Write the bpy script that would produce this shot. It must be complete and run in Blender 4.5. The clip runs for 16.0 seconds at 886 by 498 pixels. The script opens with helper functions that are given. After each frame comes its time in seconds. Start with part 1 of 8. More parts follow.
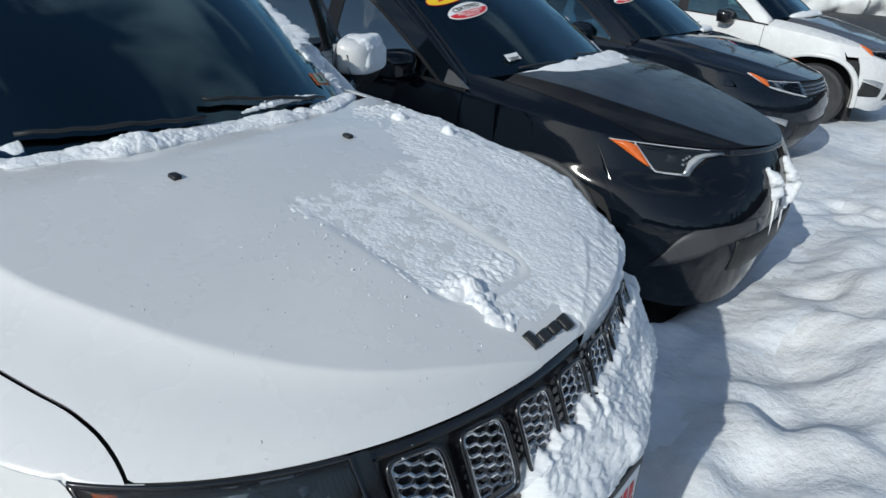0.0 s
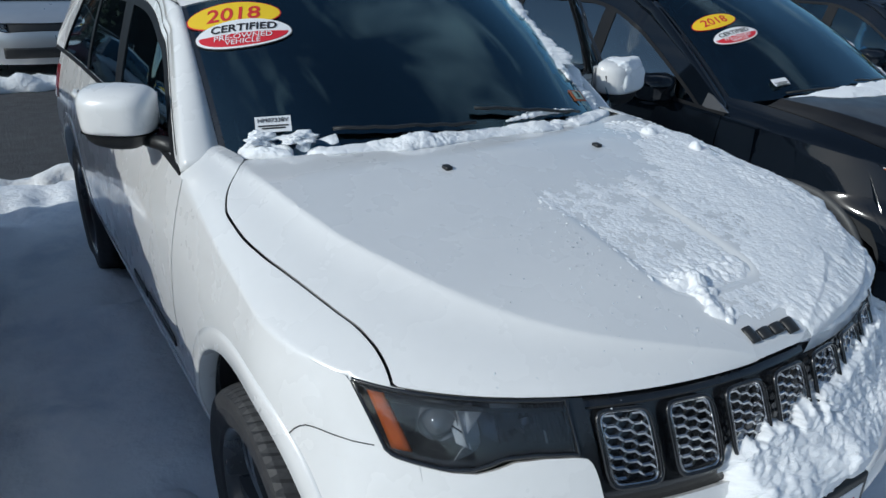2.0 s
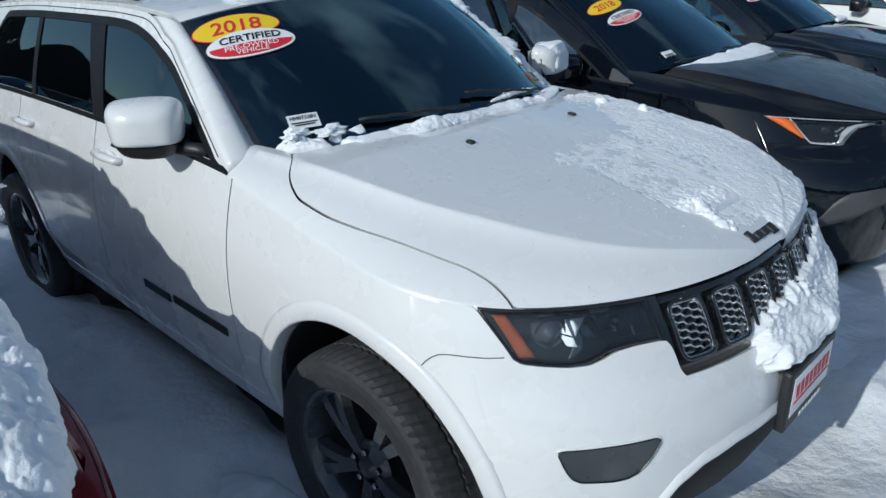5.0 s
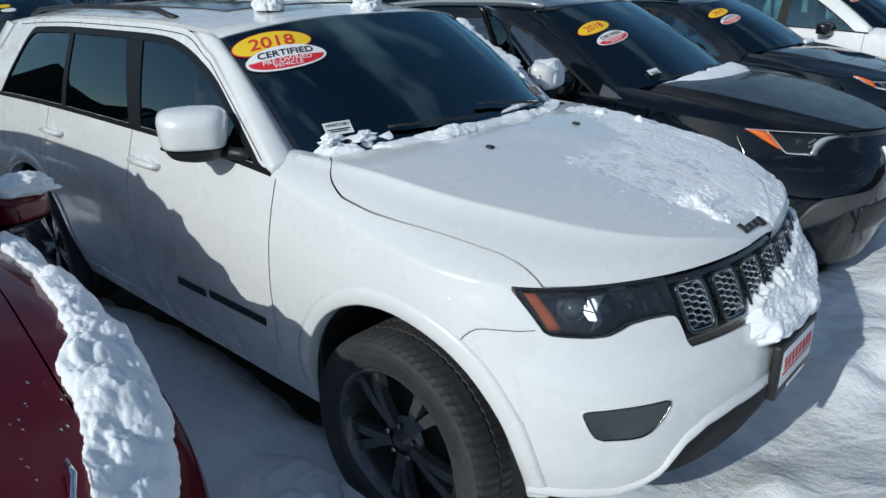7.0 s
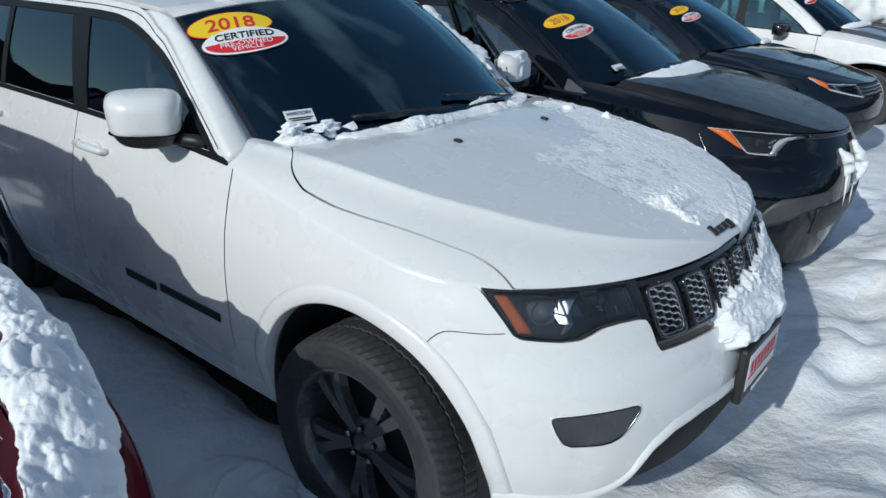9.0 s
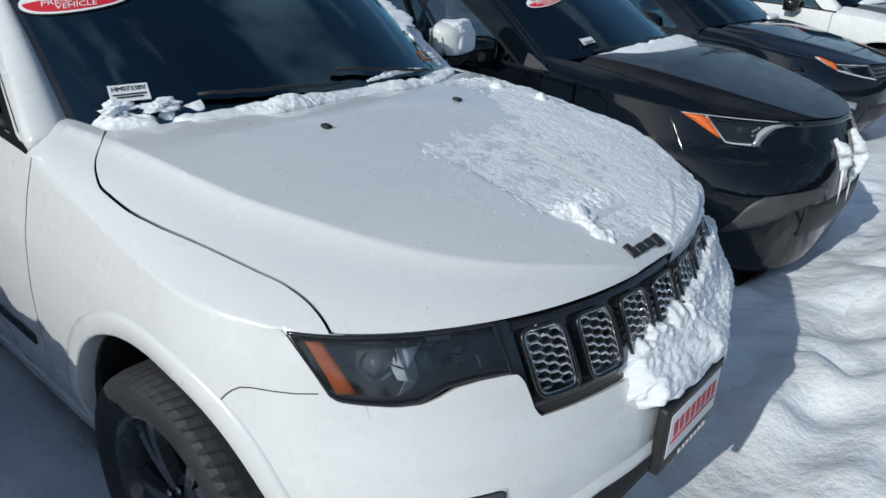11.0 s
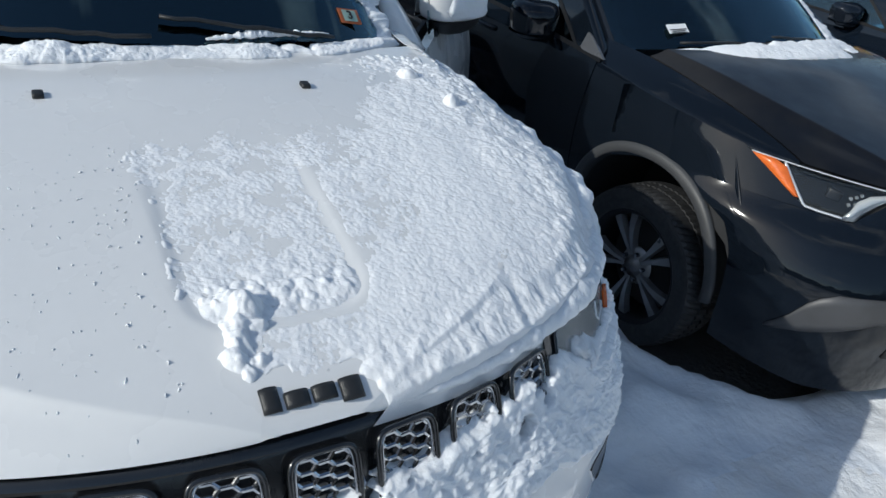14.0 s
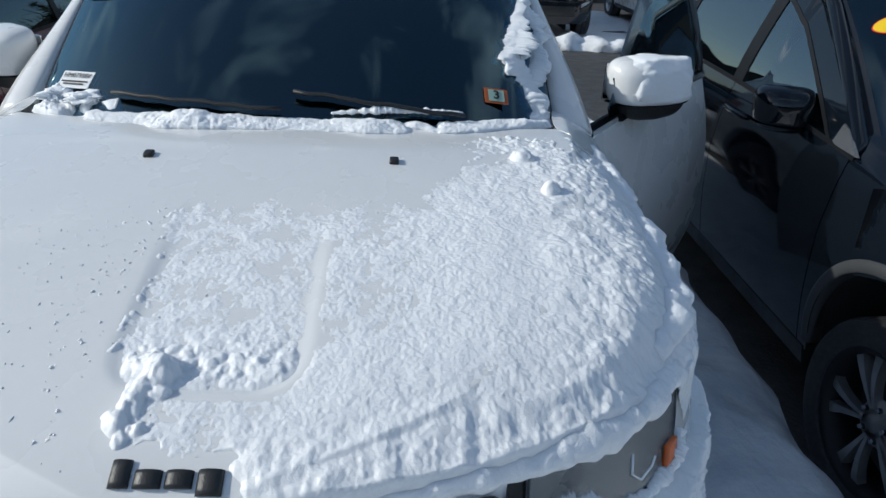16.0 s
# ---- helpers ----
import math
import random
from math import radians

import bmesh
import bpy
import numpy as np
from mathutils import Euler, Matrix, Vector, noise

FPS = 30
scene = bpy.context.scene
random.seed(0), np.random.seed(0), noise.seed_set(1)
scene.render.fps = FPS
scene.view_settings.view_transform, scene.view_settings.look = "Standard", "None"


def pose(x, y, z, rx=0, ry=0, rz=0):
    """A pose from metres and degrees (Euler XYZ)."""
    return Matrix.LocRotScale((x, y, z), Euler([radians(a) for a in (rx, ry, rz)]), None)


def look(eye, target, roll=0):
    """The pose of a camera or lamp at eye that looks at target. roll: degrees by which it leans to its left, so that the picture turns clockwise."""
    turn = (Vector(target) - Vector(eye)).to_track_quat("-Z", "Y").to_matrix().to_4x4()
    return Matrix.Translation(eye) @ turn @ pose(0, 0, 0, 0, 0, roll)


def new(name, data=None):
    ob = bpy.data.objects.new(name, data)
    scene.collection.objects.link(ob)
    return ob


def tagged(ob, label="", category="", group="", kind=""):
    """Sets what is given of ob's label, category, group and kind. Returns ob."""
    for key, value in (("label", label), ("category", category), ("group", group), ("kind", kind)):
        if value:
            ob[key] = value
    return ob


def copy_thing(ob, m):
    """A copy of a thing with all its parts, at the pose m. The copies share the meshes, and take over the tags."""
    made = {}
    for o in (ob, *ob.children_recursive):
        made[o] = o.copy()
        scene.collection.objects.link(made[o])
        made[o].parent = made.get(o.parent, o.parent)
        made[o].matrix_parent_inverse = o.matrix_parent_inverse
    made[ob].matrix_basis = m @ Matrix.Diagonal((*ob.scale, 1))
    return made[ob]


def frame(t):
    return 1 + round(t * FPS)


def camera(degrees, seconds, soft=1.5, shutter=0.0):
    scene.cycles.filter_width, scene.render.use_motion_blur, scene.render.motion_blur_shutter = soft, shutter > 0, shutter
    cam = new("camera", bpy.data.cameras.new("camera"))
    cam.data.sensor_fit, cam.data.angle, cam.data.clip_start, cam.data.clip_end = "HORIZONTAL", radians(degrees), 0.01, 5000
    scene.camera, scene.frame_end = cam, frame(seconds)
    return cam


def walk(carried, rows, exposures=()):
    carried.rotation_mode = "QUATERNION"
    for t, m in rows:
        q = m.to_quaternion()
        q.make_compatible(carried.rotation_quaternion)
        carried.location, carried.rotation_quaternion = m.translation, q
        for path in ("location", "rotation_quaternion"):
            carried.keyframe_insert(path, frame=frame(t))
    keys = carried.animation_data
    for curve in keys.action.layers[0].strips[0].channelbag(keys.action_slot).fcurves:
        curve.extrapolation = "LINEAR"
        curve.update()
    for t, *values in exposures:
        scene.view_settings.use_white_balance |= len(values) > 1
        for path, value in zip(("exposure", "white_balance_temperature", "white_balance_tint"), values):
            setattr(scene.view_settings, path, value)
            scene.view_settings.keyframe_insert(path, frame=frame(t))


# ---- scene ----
cam = camera(64.0, 16.0)
PATH = [
    (0, (1.29, -1.174, 1.78), (0.231, 0.323, 0.98), 4.2),
    (0.5, (1.326, -1.118, 1.771), (0.1, 0.258, 0.994), 6.1),
    (1, (1.369, -1.084, 1.77), (-0.017, 0.134, 0.998), 5.8),
    (1.5, (1.414, -1.204, 1.776), (-0.096, -0.139, 1.011), 4.7),
    (2, (1.482, -1.326, 1.774), (-0.068, -0.313, 1.018), 1.5),
    (2.5, (1.441, -1.441, 1.778), (-0.136, -0.503, 0.982), 0.5),
    (3, (1.355, -1.617, 1.758), (-0.119, -0.498, 1.0), -0.6),
    (3.5, (1.328, -1.741, 1.768), (0.015, -0.43, 1.021), -0.7),
    (4, (1.394, -1.776, 1.781), (0.072, -0.48, 1.022), -1.5),
    (4.2, (1.431, -1.798, 1.779), (0.083, -0.536, 1.01), -1.5),
    (6.3, (1.389, -2.196, 1.812), (0.171, -0.778, 1.103), -1.3),
    (6.5, (1.396, -2.213, 1.788), (0.155, -0.81, 1.088), -0.8),
    (7, (1.47, -2.247, 1.803), (0.2, -0.873, 1.095), -0.9),
    (7.5, (1.479, -2.276, 1.813), (0.153, -0.941, 1.137), 0.1),
    (8, (1.466, -2.271, 1.801), (0.097, -0.958, 1.166), 0.3),
    (8.5, (1.437, -2.259, 1.805), (0.116, -0.91, 1.144), 0.5),
    (9, (1.389, -2.206, 1.8), (0.222, -0.759, 1.063), 1.5),
    (9.2, (1.371, -2.171, 1.803), (0.252, -0.707, 1.027), 1.8),
    (11.3, (1.418, -1.406, 1.722), (0.199, -0.042, 0.914), 2.4),
    (11.5, (1.434, -1.316, 1.749), (0.168, -0.002, 0.931), 2.8),
    (12, (1.434, -1.144, 1.762), (0.179, 0.143, 0.884), 3.6),
    (12.5, (1.457, -0.9, 1.753), (0.226, 0.301, 0.733), 4.6),
    (13, (1.523, -0.687, 1.789), (0.161, 0.373, 0.778), 4.8),
    (13.5, (1.519, -0.502, 1.769), (0.178, 0.577, 0.751), 6.2),
    (14, (1.493, -0.3, 1.775), (0.033, 0.657, 0.799), 8.2),
    (14.5, (1.51, -0.196, 1.807), (0.036, 0.755, 0.847), 9.4),
    (15, (1.572, 0.003, 1.802), (-0.133, 0.664, 0.993), 9.2),
    (15.5, (1.602, 0.149, 1.801), (-0.204, 0.411, 0.985), 4.6),
    (16, (1.495, 0.32, 1.764), (-0.314, 0.426, 0.918), 2.7),
]
walk(cam, [(t, look(e, g, r)) for t, e, g, r in PATH], exposures=[(0, -0.16, 6270, 5), (1.5, -0.15, 6150, 5), (2.6, -0.16, 6000, 4), (4, -0.16, 5950, 4), (7, -0.14, 6080, 4), (9, -0.14, 6080, 4), (12.6, -0.15, 6350, 6), (14.2, 0.12, 6350, 6), (16, 0.13, 6320, 6)])

# ---- world, sun, exposure ----
SUN_WAY = Vector((-0.03, 1.0, -0.54)).normalized()
to_sun = -SUN_WAY
world = bpy.data.worlds.new("sky")
scene.world = world
world.use_nodes = True
wn = world.node_tree.nodes
sky = wn.new("ShaderNodeTexSky")
sky.sky_type = 'NISHITA'
sky.sun_disc = False
sky.sun_elevation = math.asin(to_sun.z)
sky.sun_rotation = math.atan2(to_sun.x, to_sun.y)
sky.air_density, sky.dust_density, sky.ozone_density = 1.0, 0.6, 1.2
wn["Background"].inputs["Strength"].default_value = 0.106
tcw = wn.new("ShaderNodeTexCoord")
cloud = wn.new("ShaderNodeTexNoise")
cloud.inputs["Scale"].default_value, cloud.inputs["Detail"].default_value, cloud.inputs["Distortion"].default_value = 2.6, 7, 0.6
stretch_sky = wn.new("ShaderNodeMapping")
stretch_sky.inputs["Scale"].default_value = (1.0, 1.0, 2.6)
cover = wn.new("ShaderNodeMapRange")
cover.inputs["From Min"].default_value, cover.inputs["From Max"].default_value = 0.54, 0.72
cover.inputs["To Max"].default_value = 0.58
white = wn.new("ShaderNodeMix")
white.data_type = 'RGBA'
white.inputs["B"].default_value = (8.0, 8.3, 8.8, 1)
link = world.node_tree.links.new
link(tcw.outputs["Generated"], stretch_sky.inputs["Vector"])
link(stretch_sky.outputs["Vector"], cloud.inputs["Vector"])
link(cloud.outputs["Fac"], cover.inputs["Value"])
link(cover.outputs["Result"], white.inputs["Factor"])
link(sky.outputs[0], white.inputs["A"])
link(white.outputs["Result"], wn["Background"].inputs["Color"])
sun = new("sun", bpy.data.lights.new("sun", 'SUN'))
sun.data.energy, sun.data.angle, sun.data.color = 2.9, radians(0.55), (1.0, 0.965, 0.91)
sun.matrix_world = look((0, 0, 30), Vector((0, 0, 30)) + SUN_WAY)
scene.view_settings.exposure = 0.0


# ---- small helpers ----
def mono(pts):
    """A smooth monotone curve through (x, y) pairs, for arrays."""
    p = np.array(sorted(pts), float)
    X, Y = p[:, 0], p[:, 1]
    h = np.diff(X)
    d = np.diff(Y) / h
    m = np.zeros(len(X))
    m[0], m[-1] = d[0], d[-1]
    for i in range(1, len(X) - 1):
        if d[i - 1] * d[i] > 0:
            w1, w2 = 2 * h[i] + h[i - 1], h[i] + 2 * h[i - 1]
            m[i] = (w1 + w2) / (w1 / d[i - 1] + w2 / d[i])

    def f(x):
        x = np.clip(np.asarray(x, float), X[0], X[-1])
        i = np.clip(np.searchsorted(X, x) - 1, 0, len(h) - 1)
        t = (x - X[i]) / h[i]
        return ((1 + 2 * t) * (1 - t) ** 2 * Y[i] + t * (1 - t) ** 2 * h[i] * m[i]
                + t * t * (3 - 2 * t) * Y[i + 1] + t * t * (t - 1) * h[i] * m[i + 1])
    return f


def smin(a, b, k):
    """The smaller of two, rounded where they meet."""
    h = np.clip(0.5 + 0.5 * (b - a) / k, 0, 1)
    return b * (1 - h) + a * h - k * h * (1 - h)


def step(a, b, x):
    t = np.clip((np.asarray(x, float) - a) / (b - a), 0, 1)
    return t * t * (3 - 2 * t)


def fbm(x, y, z=0.0, octaves=4):
    """Fractal noise for arrays of places."""
    x, y, z = np.broadcast_arrays(np.asarray(x, float), np.asarray(y, float), np.asarray(z, float))
    out = [noise.fractal((a, b, c), 1.0, 2.0, octaves) for a, b, c in zip(x.ravel(), y.ravel(), z.ravel())]
    return np.array(out).reshape(x.shape)


def grains(u, v, cell, seed, fill=1.0):
    """Rounded grains packed on a plane (0 to 1), about one to each cell."""
    u, v = np.broadcast_arrays(np.asarray(u, float) / cell, np.asarray(v, float) / cell)
    R = np.random.default_rng(seed).random((5, 128, 128))
    iu, iv = np.floor(u).astype(int), np.floor(v).astype(int)
    h = np.zeros(u.shape)
    for a in (-1, 0, 1):
        for b in (-1, 0, 1):
            p, q = (iu + a) % 128, (iv + b) % 128
            d2 = (iu + a + R[0, p, q] - u) ** 2 + (iv + b + R[1, p, q] - v) ** 2
            r2 = (0.45 + 0.5 * R[2, p, q]) ** 2
            amp = np.where(R[4, p, q] < fill, 0.35 + 0.65 * R[3, p, q], 0)
            h += (amp * np.clip(1 - d2 / r2, 0, 1) ** 0.8) ** 3
    return np.cbrt(h)


def mesh_of(name, verts, faces, mat, smooth=True, crease=0):
    me = bpy.data.meshes.new(name)
    me.from_pydata([tuple(v) for v in verts], [], faces)
    if mat:
        me.materials.append(mat)
    if smooth:
        me.polygons.foreach_set("use_smooth", [True] * len(me.polygons))
    me.update()
    if crease:
        me.set_sharp_from_angle(angle=radians(crease))
    return me


def put(name, me, parent=None, label=""):
    ob = new(name, me)
    ob.parent = parent
    if label:
        ob["label"] = label
    return ob


def part(name, bm, mat, parent, label="", smooth=True):
    me = bpy.data.meshes.new(name)
    bm.to_mesh(me)
    bm.free()
    me.materials.append(mat)
    if smooth:
        me.polygons.foreach_set("use_smooth", [True] * len(me.polygons))
    return put(name, me, parent, label)


def thing(name, label, category, m=None, group="", kind=""):
    ob = new(name)
    ob.empty_display_size = 0.1
    if m is not None:
        ob.matrix_basis = m
    return tagged(ob, label, category, group, kind)


def sheet(P, close_u=False):
    """Vertices and quads of a grid of places P[u, v]."""
    nu, nv = P.shape[:2]
    f = []
    for i in range(nu if close_u else nu - 1):
        k = (i + 1) % nu
        for j in range(nv - 1):
            f.append((i * nv + j, k * nv + j, k * nv + j + 1, i * nv + j + 1))
    return P.reshape(-1, 3), f


def slab(P, t, close_u=False):
    """A grid of places made into a closed sheet of thickness t (towards its back)."""
    nu, nv = P.shape[:2]
    du, dv = np.gradient(P, axis=0), np.gradient(P, axis=1)
    n = np.cross(du, dv)
    n /= np.maximum(np.linalg.norm(n, axis=2, keepdims=True), 1e-9)
    Q = P - n * (t if np.isscalar(t) else t[..., None])
    v, f = sheet(P, close_u)
    o = nu * nv
    g = [tuple(o + i for i in reversed(q)) for q in f]
    e = []
    if not close_u:
        for j in range(nv - 1):
            e.append((j, j + 1, o + j + 1, o + j))
            k = (nu - 1) * nv
            e.append((k + j + 1, k + j, o + k + j, o + k + j + 1))
    for i in range(nu if close_u else nu - 1):
        k = (i + 1) % nu
        e.append((k * nv, i * nv, o + i * nv, o + k * nv))
        e.append((i * nv + nv - 1, k * nv + nv - 1, o + k * nv + nv - 1, o + i * nv + nv - 1))
    return np.concatenate([v, Q.reshape(-1, 3)]), f + g + e


def tube(pts, r, sides=8, caps=True, flat=1.0):
    """A round bar along places; r may change along it."""
    P = np.array(pts, float)
    n = len(P)
    R = np.broadcast_to(np.asarray(r, float), (n,))
    T = np.gradient(P, axis=0)
    T /= np.maximum(np.linalg.norm(T, axis=1, keepdims=True), 1e-9)
    up = np.array((0, 0, 1.0))
    v = []
    for p, t, q in zip(P, T, R):
        a = np.cross(t, up if abs(t[2]) < 0.95 else (1.0, 0, 0))
        a /= np.linalg.norm(a)
        b = np.cross(t, a)
        for k in range(sides):
            w = 2 * math.pi * k / sides
            v.append(p + q * (math.cos(w) * a + flat * math.sin(w) * b))
    f = [(i * sides + k, i * sides + (k + 1) % sides, (i + 1) * sides + (k + 1) % sides, (i + 1) * sides + k)
         for i in range(n - 1) for k in range(sides)]
    if caps:
        f += [tuple(reversed(range(sides))), tuple((n - 1) * sides + k for k in range(sides))]
    return np.array(v), f


def join(*pieces):
    V, Fc, o = [], [], 0
    for v, f in pieces:
        V.append(np.asarray(v, float))
        Fc += [tuple(i + o for i in q) for q in f]
        o += len(v)
    return np.concatenate(V), Fc


def box(c, s, bevel=0.0, turn=None, seg=2):
    bm = bmesh.new()
    bmesh.ops.create_cube(bm, size=1.0)
    bmesh.ops.scale(bm, vec=s, verts=bm.verts)
    if bevel:
        bmesh.ops.bevel(bm, geom=bm.edges[:], offset=bevel, segments=seg, affect='EDGES', profile=0.6)
    if turn is not None:
        bmesh.ops.transform(bm, matrix=turn, verts=bm.verts)
    bmesh.ops.translate(bm, vec=c, verts=bm.verts)
    return bm


def vf(bm):
    bm.verts.index_update()
    out = (np.array([v.co[:] for v in bm.verts]), [tuple(v.index for v in f.verts) for f in bm.faces])
    bm.free()
    return out


def lathe(profile, n=48, axis='y', span=2 * math.pi):
    """Rings round the y axis of (radius, y) pairs."""
    pr = np.array(profile, float)
    a = np.linspace(0, span, n, endpoint=span < 6.28)
    P = np.zeros((n, len(pr), 3))
    P[..., 0] = pr[None, :, 0] * np.cos(a)[:, None]
    P[..., 2] = pr[None, :, 0] * np.sin(a)[:, None]
    P[..., 1] = pr[None, :, 1]
    return sheet(P, close_u=span > 6.28)


def scatter_rng(seed):
    return np.random.default_rng(seed)


# ---- materials ----
def mat(name, color, rough=0.5, metal=0.0, coat=0.0, spec=0.5, grain=(), bump=(), rough_var=0.0, obj_random=0.0, coat_rough=0.04, soft=0.0):
    """color; grain: (scale, amount, second colour) layers; bump: (scale, distance) layers."""
    m = bpy.data.materials.new(name)
    m.use_nodes = True
    nt = m.node_tree
    b = nt.nodes["Principled BSDF"]
    b.inputs["Base Color"].default_value = (*color, 1)
    b.inputs["Roughness"].default_value = rough
    b.inputs["Metallic"].default_value = metal
    b.inputs["Coat Weight"].default_value = coat
    b.inputs["Coat Roughness"].default_value = coat_rough
    b.inputs["Specular IOR Level"].default_value = spec
    if soft:
        b.inputs["Subsurface Weight"].default_value = 1.0
        b.inputs["Subsurface Radius"].default_value = (1.0, 1.0, 1.0)
        b.inputs["Subsurface Scale"].default_value = soft
    tc = nt.nodes.new("ShaderNodeTexCoord")
    last = None
    for scale, amount, col2 in grain:
        nz = nt.nodes.new("ShaderNodeTexNoise")
        nz.inputs["Scale"].default_value = scale
        nz.inputs["Detail"].default_value = 5
        nt.links.new(tc.outputs["Object"], nz.inputs["Vector"])
        ramp = nt.nodes.new("ShaderNodeMapRange")
        ramp.inputs["From Min"].default_value, ramp.inputs["From Max"].default_value = 0.42, 0.68
        ramp.inputs["To Max"].default_value = amount
        nt.links.new(nz.outputs["Fac"], ramp.inputs["Value"])
        mx = nt.nodes.new("ShaderNodeMix")
        mx.data_type = 'RGBA'
        mx.inputs["B"].default_value = (*col2, 1)
        if last is None:
            mx.inputs["A"].default_value = (*color, 1)
        else:
            nt.links.new(last, mx.inputs["A"])
        nt.links.new(ramp.outputs["Result"], mx.inputs["Factor"])
        last = mx.outputs["Result"]
    if obj_random:
        oi = nt.nodes.new("ShaderNodeObjectInfo")
        hsv = nt.nodes.new("ShaderNodeHueSaturation")
        mr = nt.nodes.new("ShaderNodeMapRange")
        mr.inputs["To Min"].default_value, mr.inputs["To Max"].default_value = 1 - obj_random, 1 + obj_random
        nt.links.new(oi.outputs["Random"], mr.inputs["Value"])
        nt.links.new(mr.outputs["Result"], hsv.inputs["Value"])
        if last is None:
            hsv.inputs["Color"].default_value = (*color, 1)
        else:
            nt.links.new(last, hsv.inputs["Color"])
        last = hsv.outputs["Color"]
    if last is not None:
        nt.links.new(last, b.inputs["Base Color"])
    if rough_var:
        nz = nt.nodes.new("ShaderNodeTexNoise")
        nz.inputs["Scale"].default_value, nz.inputs["Detail"].default_value = 6, 4
        nt.links.new(tc.outputs["Object"], nz.inputs["Vector"])
        mr = nt.nodes.new("ShaderNodeMapRange")
        mr.inputs["From Min"].default_value, mr.inputs["From Max"].default_value = 0.3, 0.7
        mr.inputs["To Min"].default_value, mr.inputs["To Max"].default_value = max(rough - rough_var, 0.02), rough + rough_var
        nt.links.new(nz.outputs["Fac"], mr.inputs["Value"])
        nt.links.new(mr.outputs["Result"], b.inputs["Roughness"])
    prev = None
    for scale, dist in bump:
        nz = nt.nodes.new("ShaderNodeTexNoise")
        nz.inputs["Scale"].default_value, nz.inputs["Detail"].default_value = scale, 6
        nt.links.new(tc.outputs["Object"], nz.inputs["Vector"])
        bp = nt.nodes.new("ShaderNodeBump")
        bp.inputs["Distance"].default_value = dist
        bp.inputs["Strength"].default_value = 1.0
        nt.links.new(nz.outputs["Fac"], bp.inputs["Height"])
        if prev:
            nt.links.new(prev, bp.inputs["Normal"])
        prev = bp.outputs["Normal"]
    if prev:
        nt.links.new(prev, b.inputs["Normal"])
    return m


def glass_mat(name, tint, gloss_rough=0.02, boost=(1.0, 1.0, 1.0), ior=1.72, haze=0.0):
    m = bpy.data.materials.new(name)
    m.use_nodes = True
    nt = m.node_tree
    nt.nodes.remove(nt.nodes["Principled BSDF"])
    tr, gl, mx = (nt.nodes.new("ShaderNodeBsdf" + k) for k in ("Transparent", "Glossy", "Transparent"))
    nt.nodes.remove(mx)
    mx = nt.nodes.new("ShaderNodeMixShader")
    fr = nt.nodes.new("ShaderNodeFresnel")
    fr.inputs["IOR"].default_value = ior
    tr.inputs["Color"].default_value = (*tint, 1)
    gl.inputs["Roughness"].default_value = gloss_rough
    gl.inputs["Color"].default_value = (*boost, 1)
    nt.links.new(fr.outputs[0], mx.inputs[0])
    nt.links.new(tr.outputs[0], mx.inputs[1])
    nt.links.new(gl.outputs[0], mx.inputs[2])
    last = mx.outputs[0]
    if haze:
        df, m2 = nt.nodes.new("ShaderNodeBsdfDiffuse"), nt.nodes.new("ShaderNodeMixShader")
        df.inputs["Color"].default_value = (0.7, 0.72, 0.74, 1)
        m2.inputs[0].default_value = haze
        nt.links.new(last, m2.inputs[1])
        nt.links.new(df.outputs[0], m2.inputs[2])
        last = m2.outputs[0]
    nt.links.new(last, nt.nodes["Material Output"].inputs["Surface"])
    return m


M = {}
M["white"] = mat("white_paint", (0.80, 0.80, 0.79), 0.28, coat=0.8, grain=((3.0, 0.10, (0.70, 0.70, 0.69)), (30, 0.05, (0.6, 0.6, 0.58))), rough_var=0.06)
M["black"] = mat("black_paint", (0.0035, 0.0055, 0.009), 0.6, coat=1.0, coat_rough=0.055, spec=0.0, grain=((4.0, 0.3, (0.004, 0.007, 0.012)), (40, 0.2, (0.006, 0.009, 0.013))), rough_var=0.06)
M["black2"] = mat("dark_blue_black_paint", (0.005, 0.009, 0.016), 0.5, coat=1.0, spec=0.0, grain=((4.0, 0.3, (0.02, 0.021, 0.024)),), rough_var=0.05)
M["red"] = mat("dark_red_paint", (0.095, 0.003, 0.011), 0.5, coat=0.8, coat_rough=0.08, spec=0.05, grain=((3.0, 0.3, (0.075, 0.003, 0.009)),), rough_var=0.06)
M["maroon"] = mat("maroon_paint", (0.07, 0.006, 0.014), 0.25, coat=1.0, grain=((3.0, 0.3, (0.05, 0.005, 0.01)),), rough_var=0.06)
M["silver"] = mat("silver_paint", (0.52, 0.53, 0.54), 0.32, metal=0.6, coat=0.8, grain=((3.0, 0.2, (0.4, 0.41, 0.42)),), rough_var=0.05)
M["grey"] = mat("grey_paint", (0.13, 0.135, 0.145), 0.3, metal=0.4, coat=0.8, grain=((3.0, 0.2, (0.1, 0.1, 0.11)),), rough_var=0.05)
M["blue"] = mat("blue_paint", (0.012, 0.03, 0.15), 0.25, coat=1.0, grain=((3.0, 0.2, (0.01, 0.02, 0.1)),), rough_var=0.05)
M["plastic"] = mat("black_plastic", (0.018, 0.019, 0.02), 0.5, grain=((8, 0.3, (0.035, 0.035, 0.035)),), bump=((300, 0.0006),), rough_var=0.1)
M["arch_plastic"] = mat("weathered_arch_plastic", (0.045, 0.047, 0.050), 0.55, grain=((8, 0.3, (0.07, 0.07, 0.07)),), bump=((300, 0.0006),), rough_var=0.1)
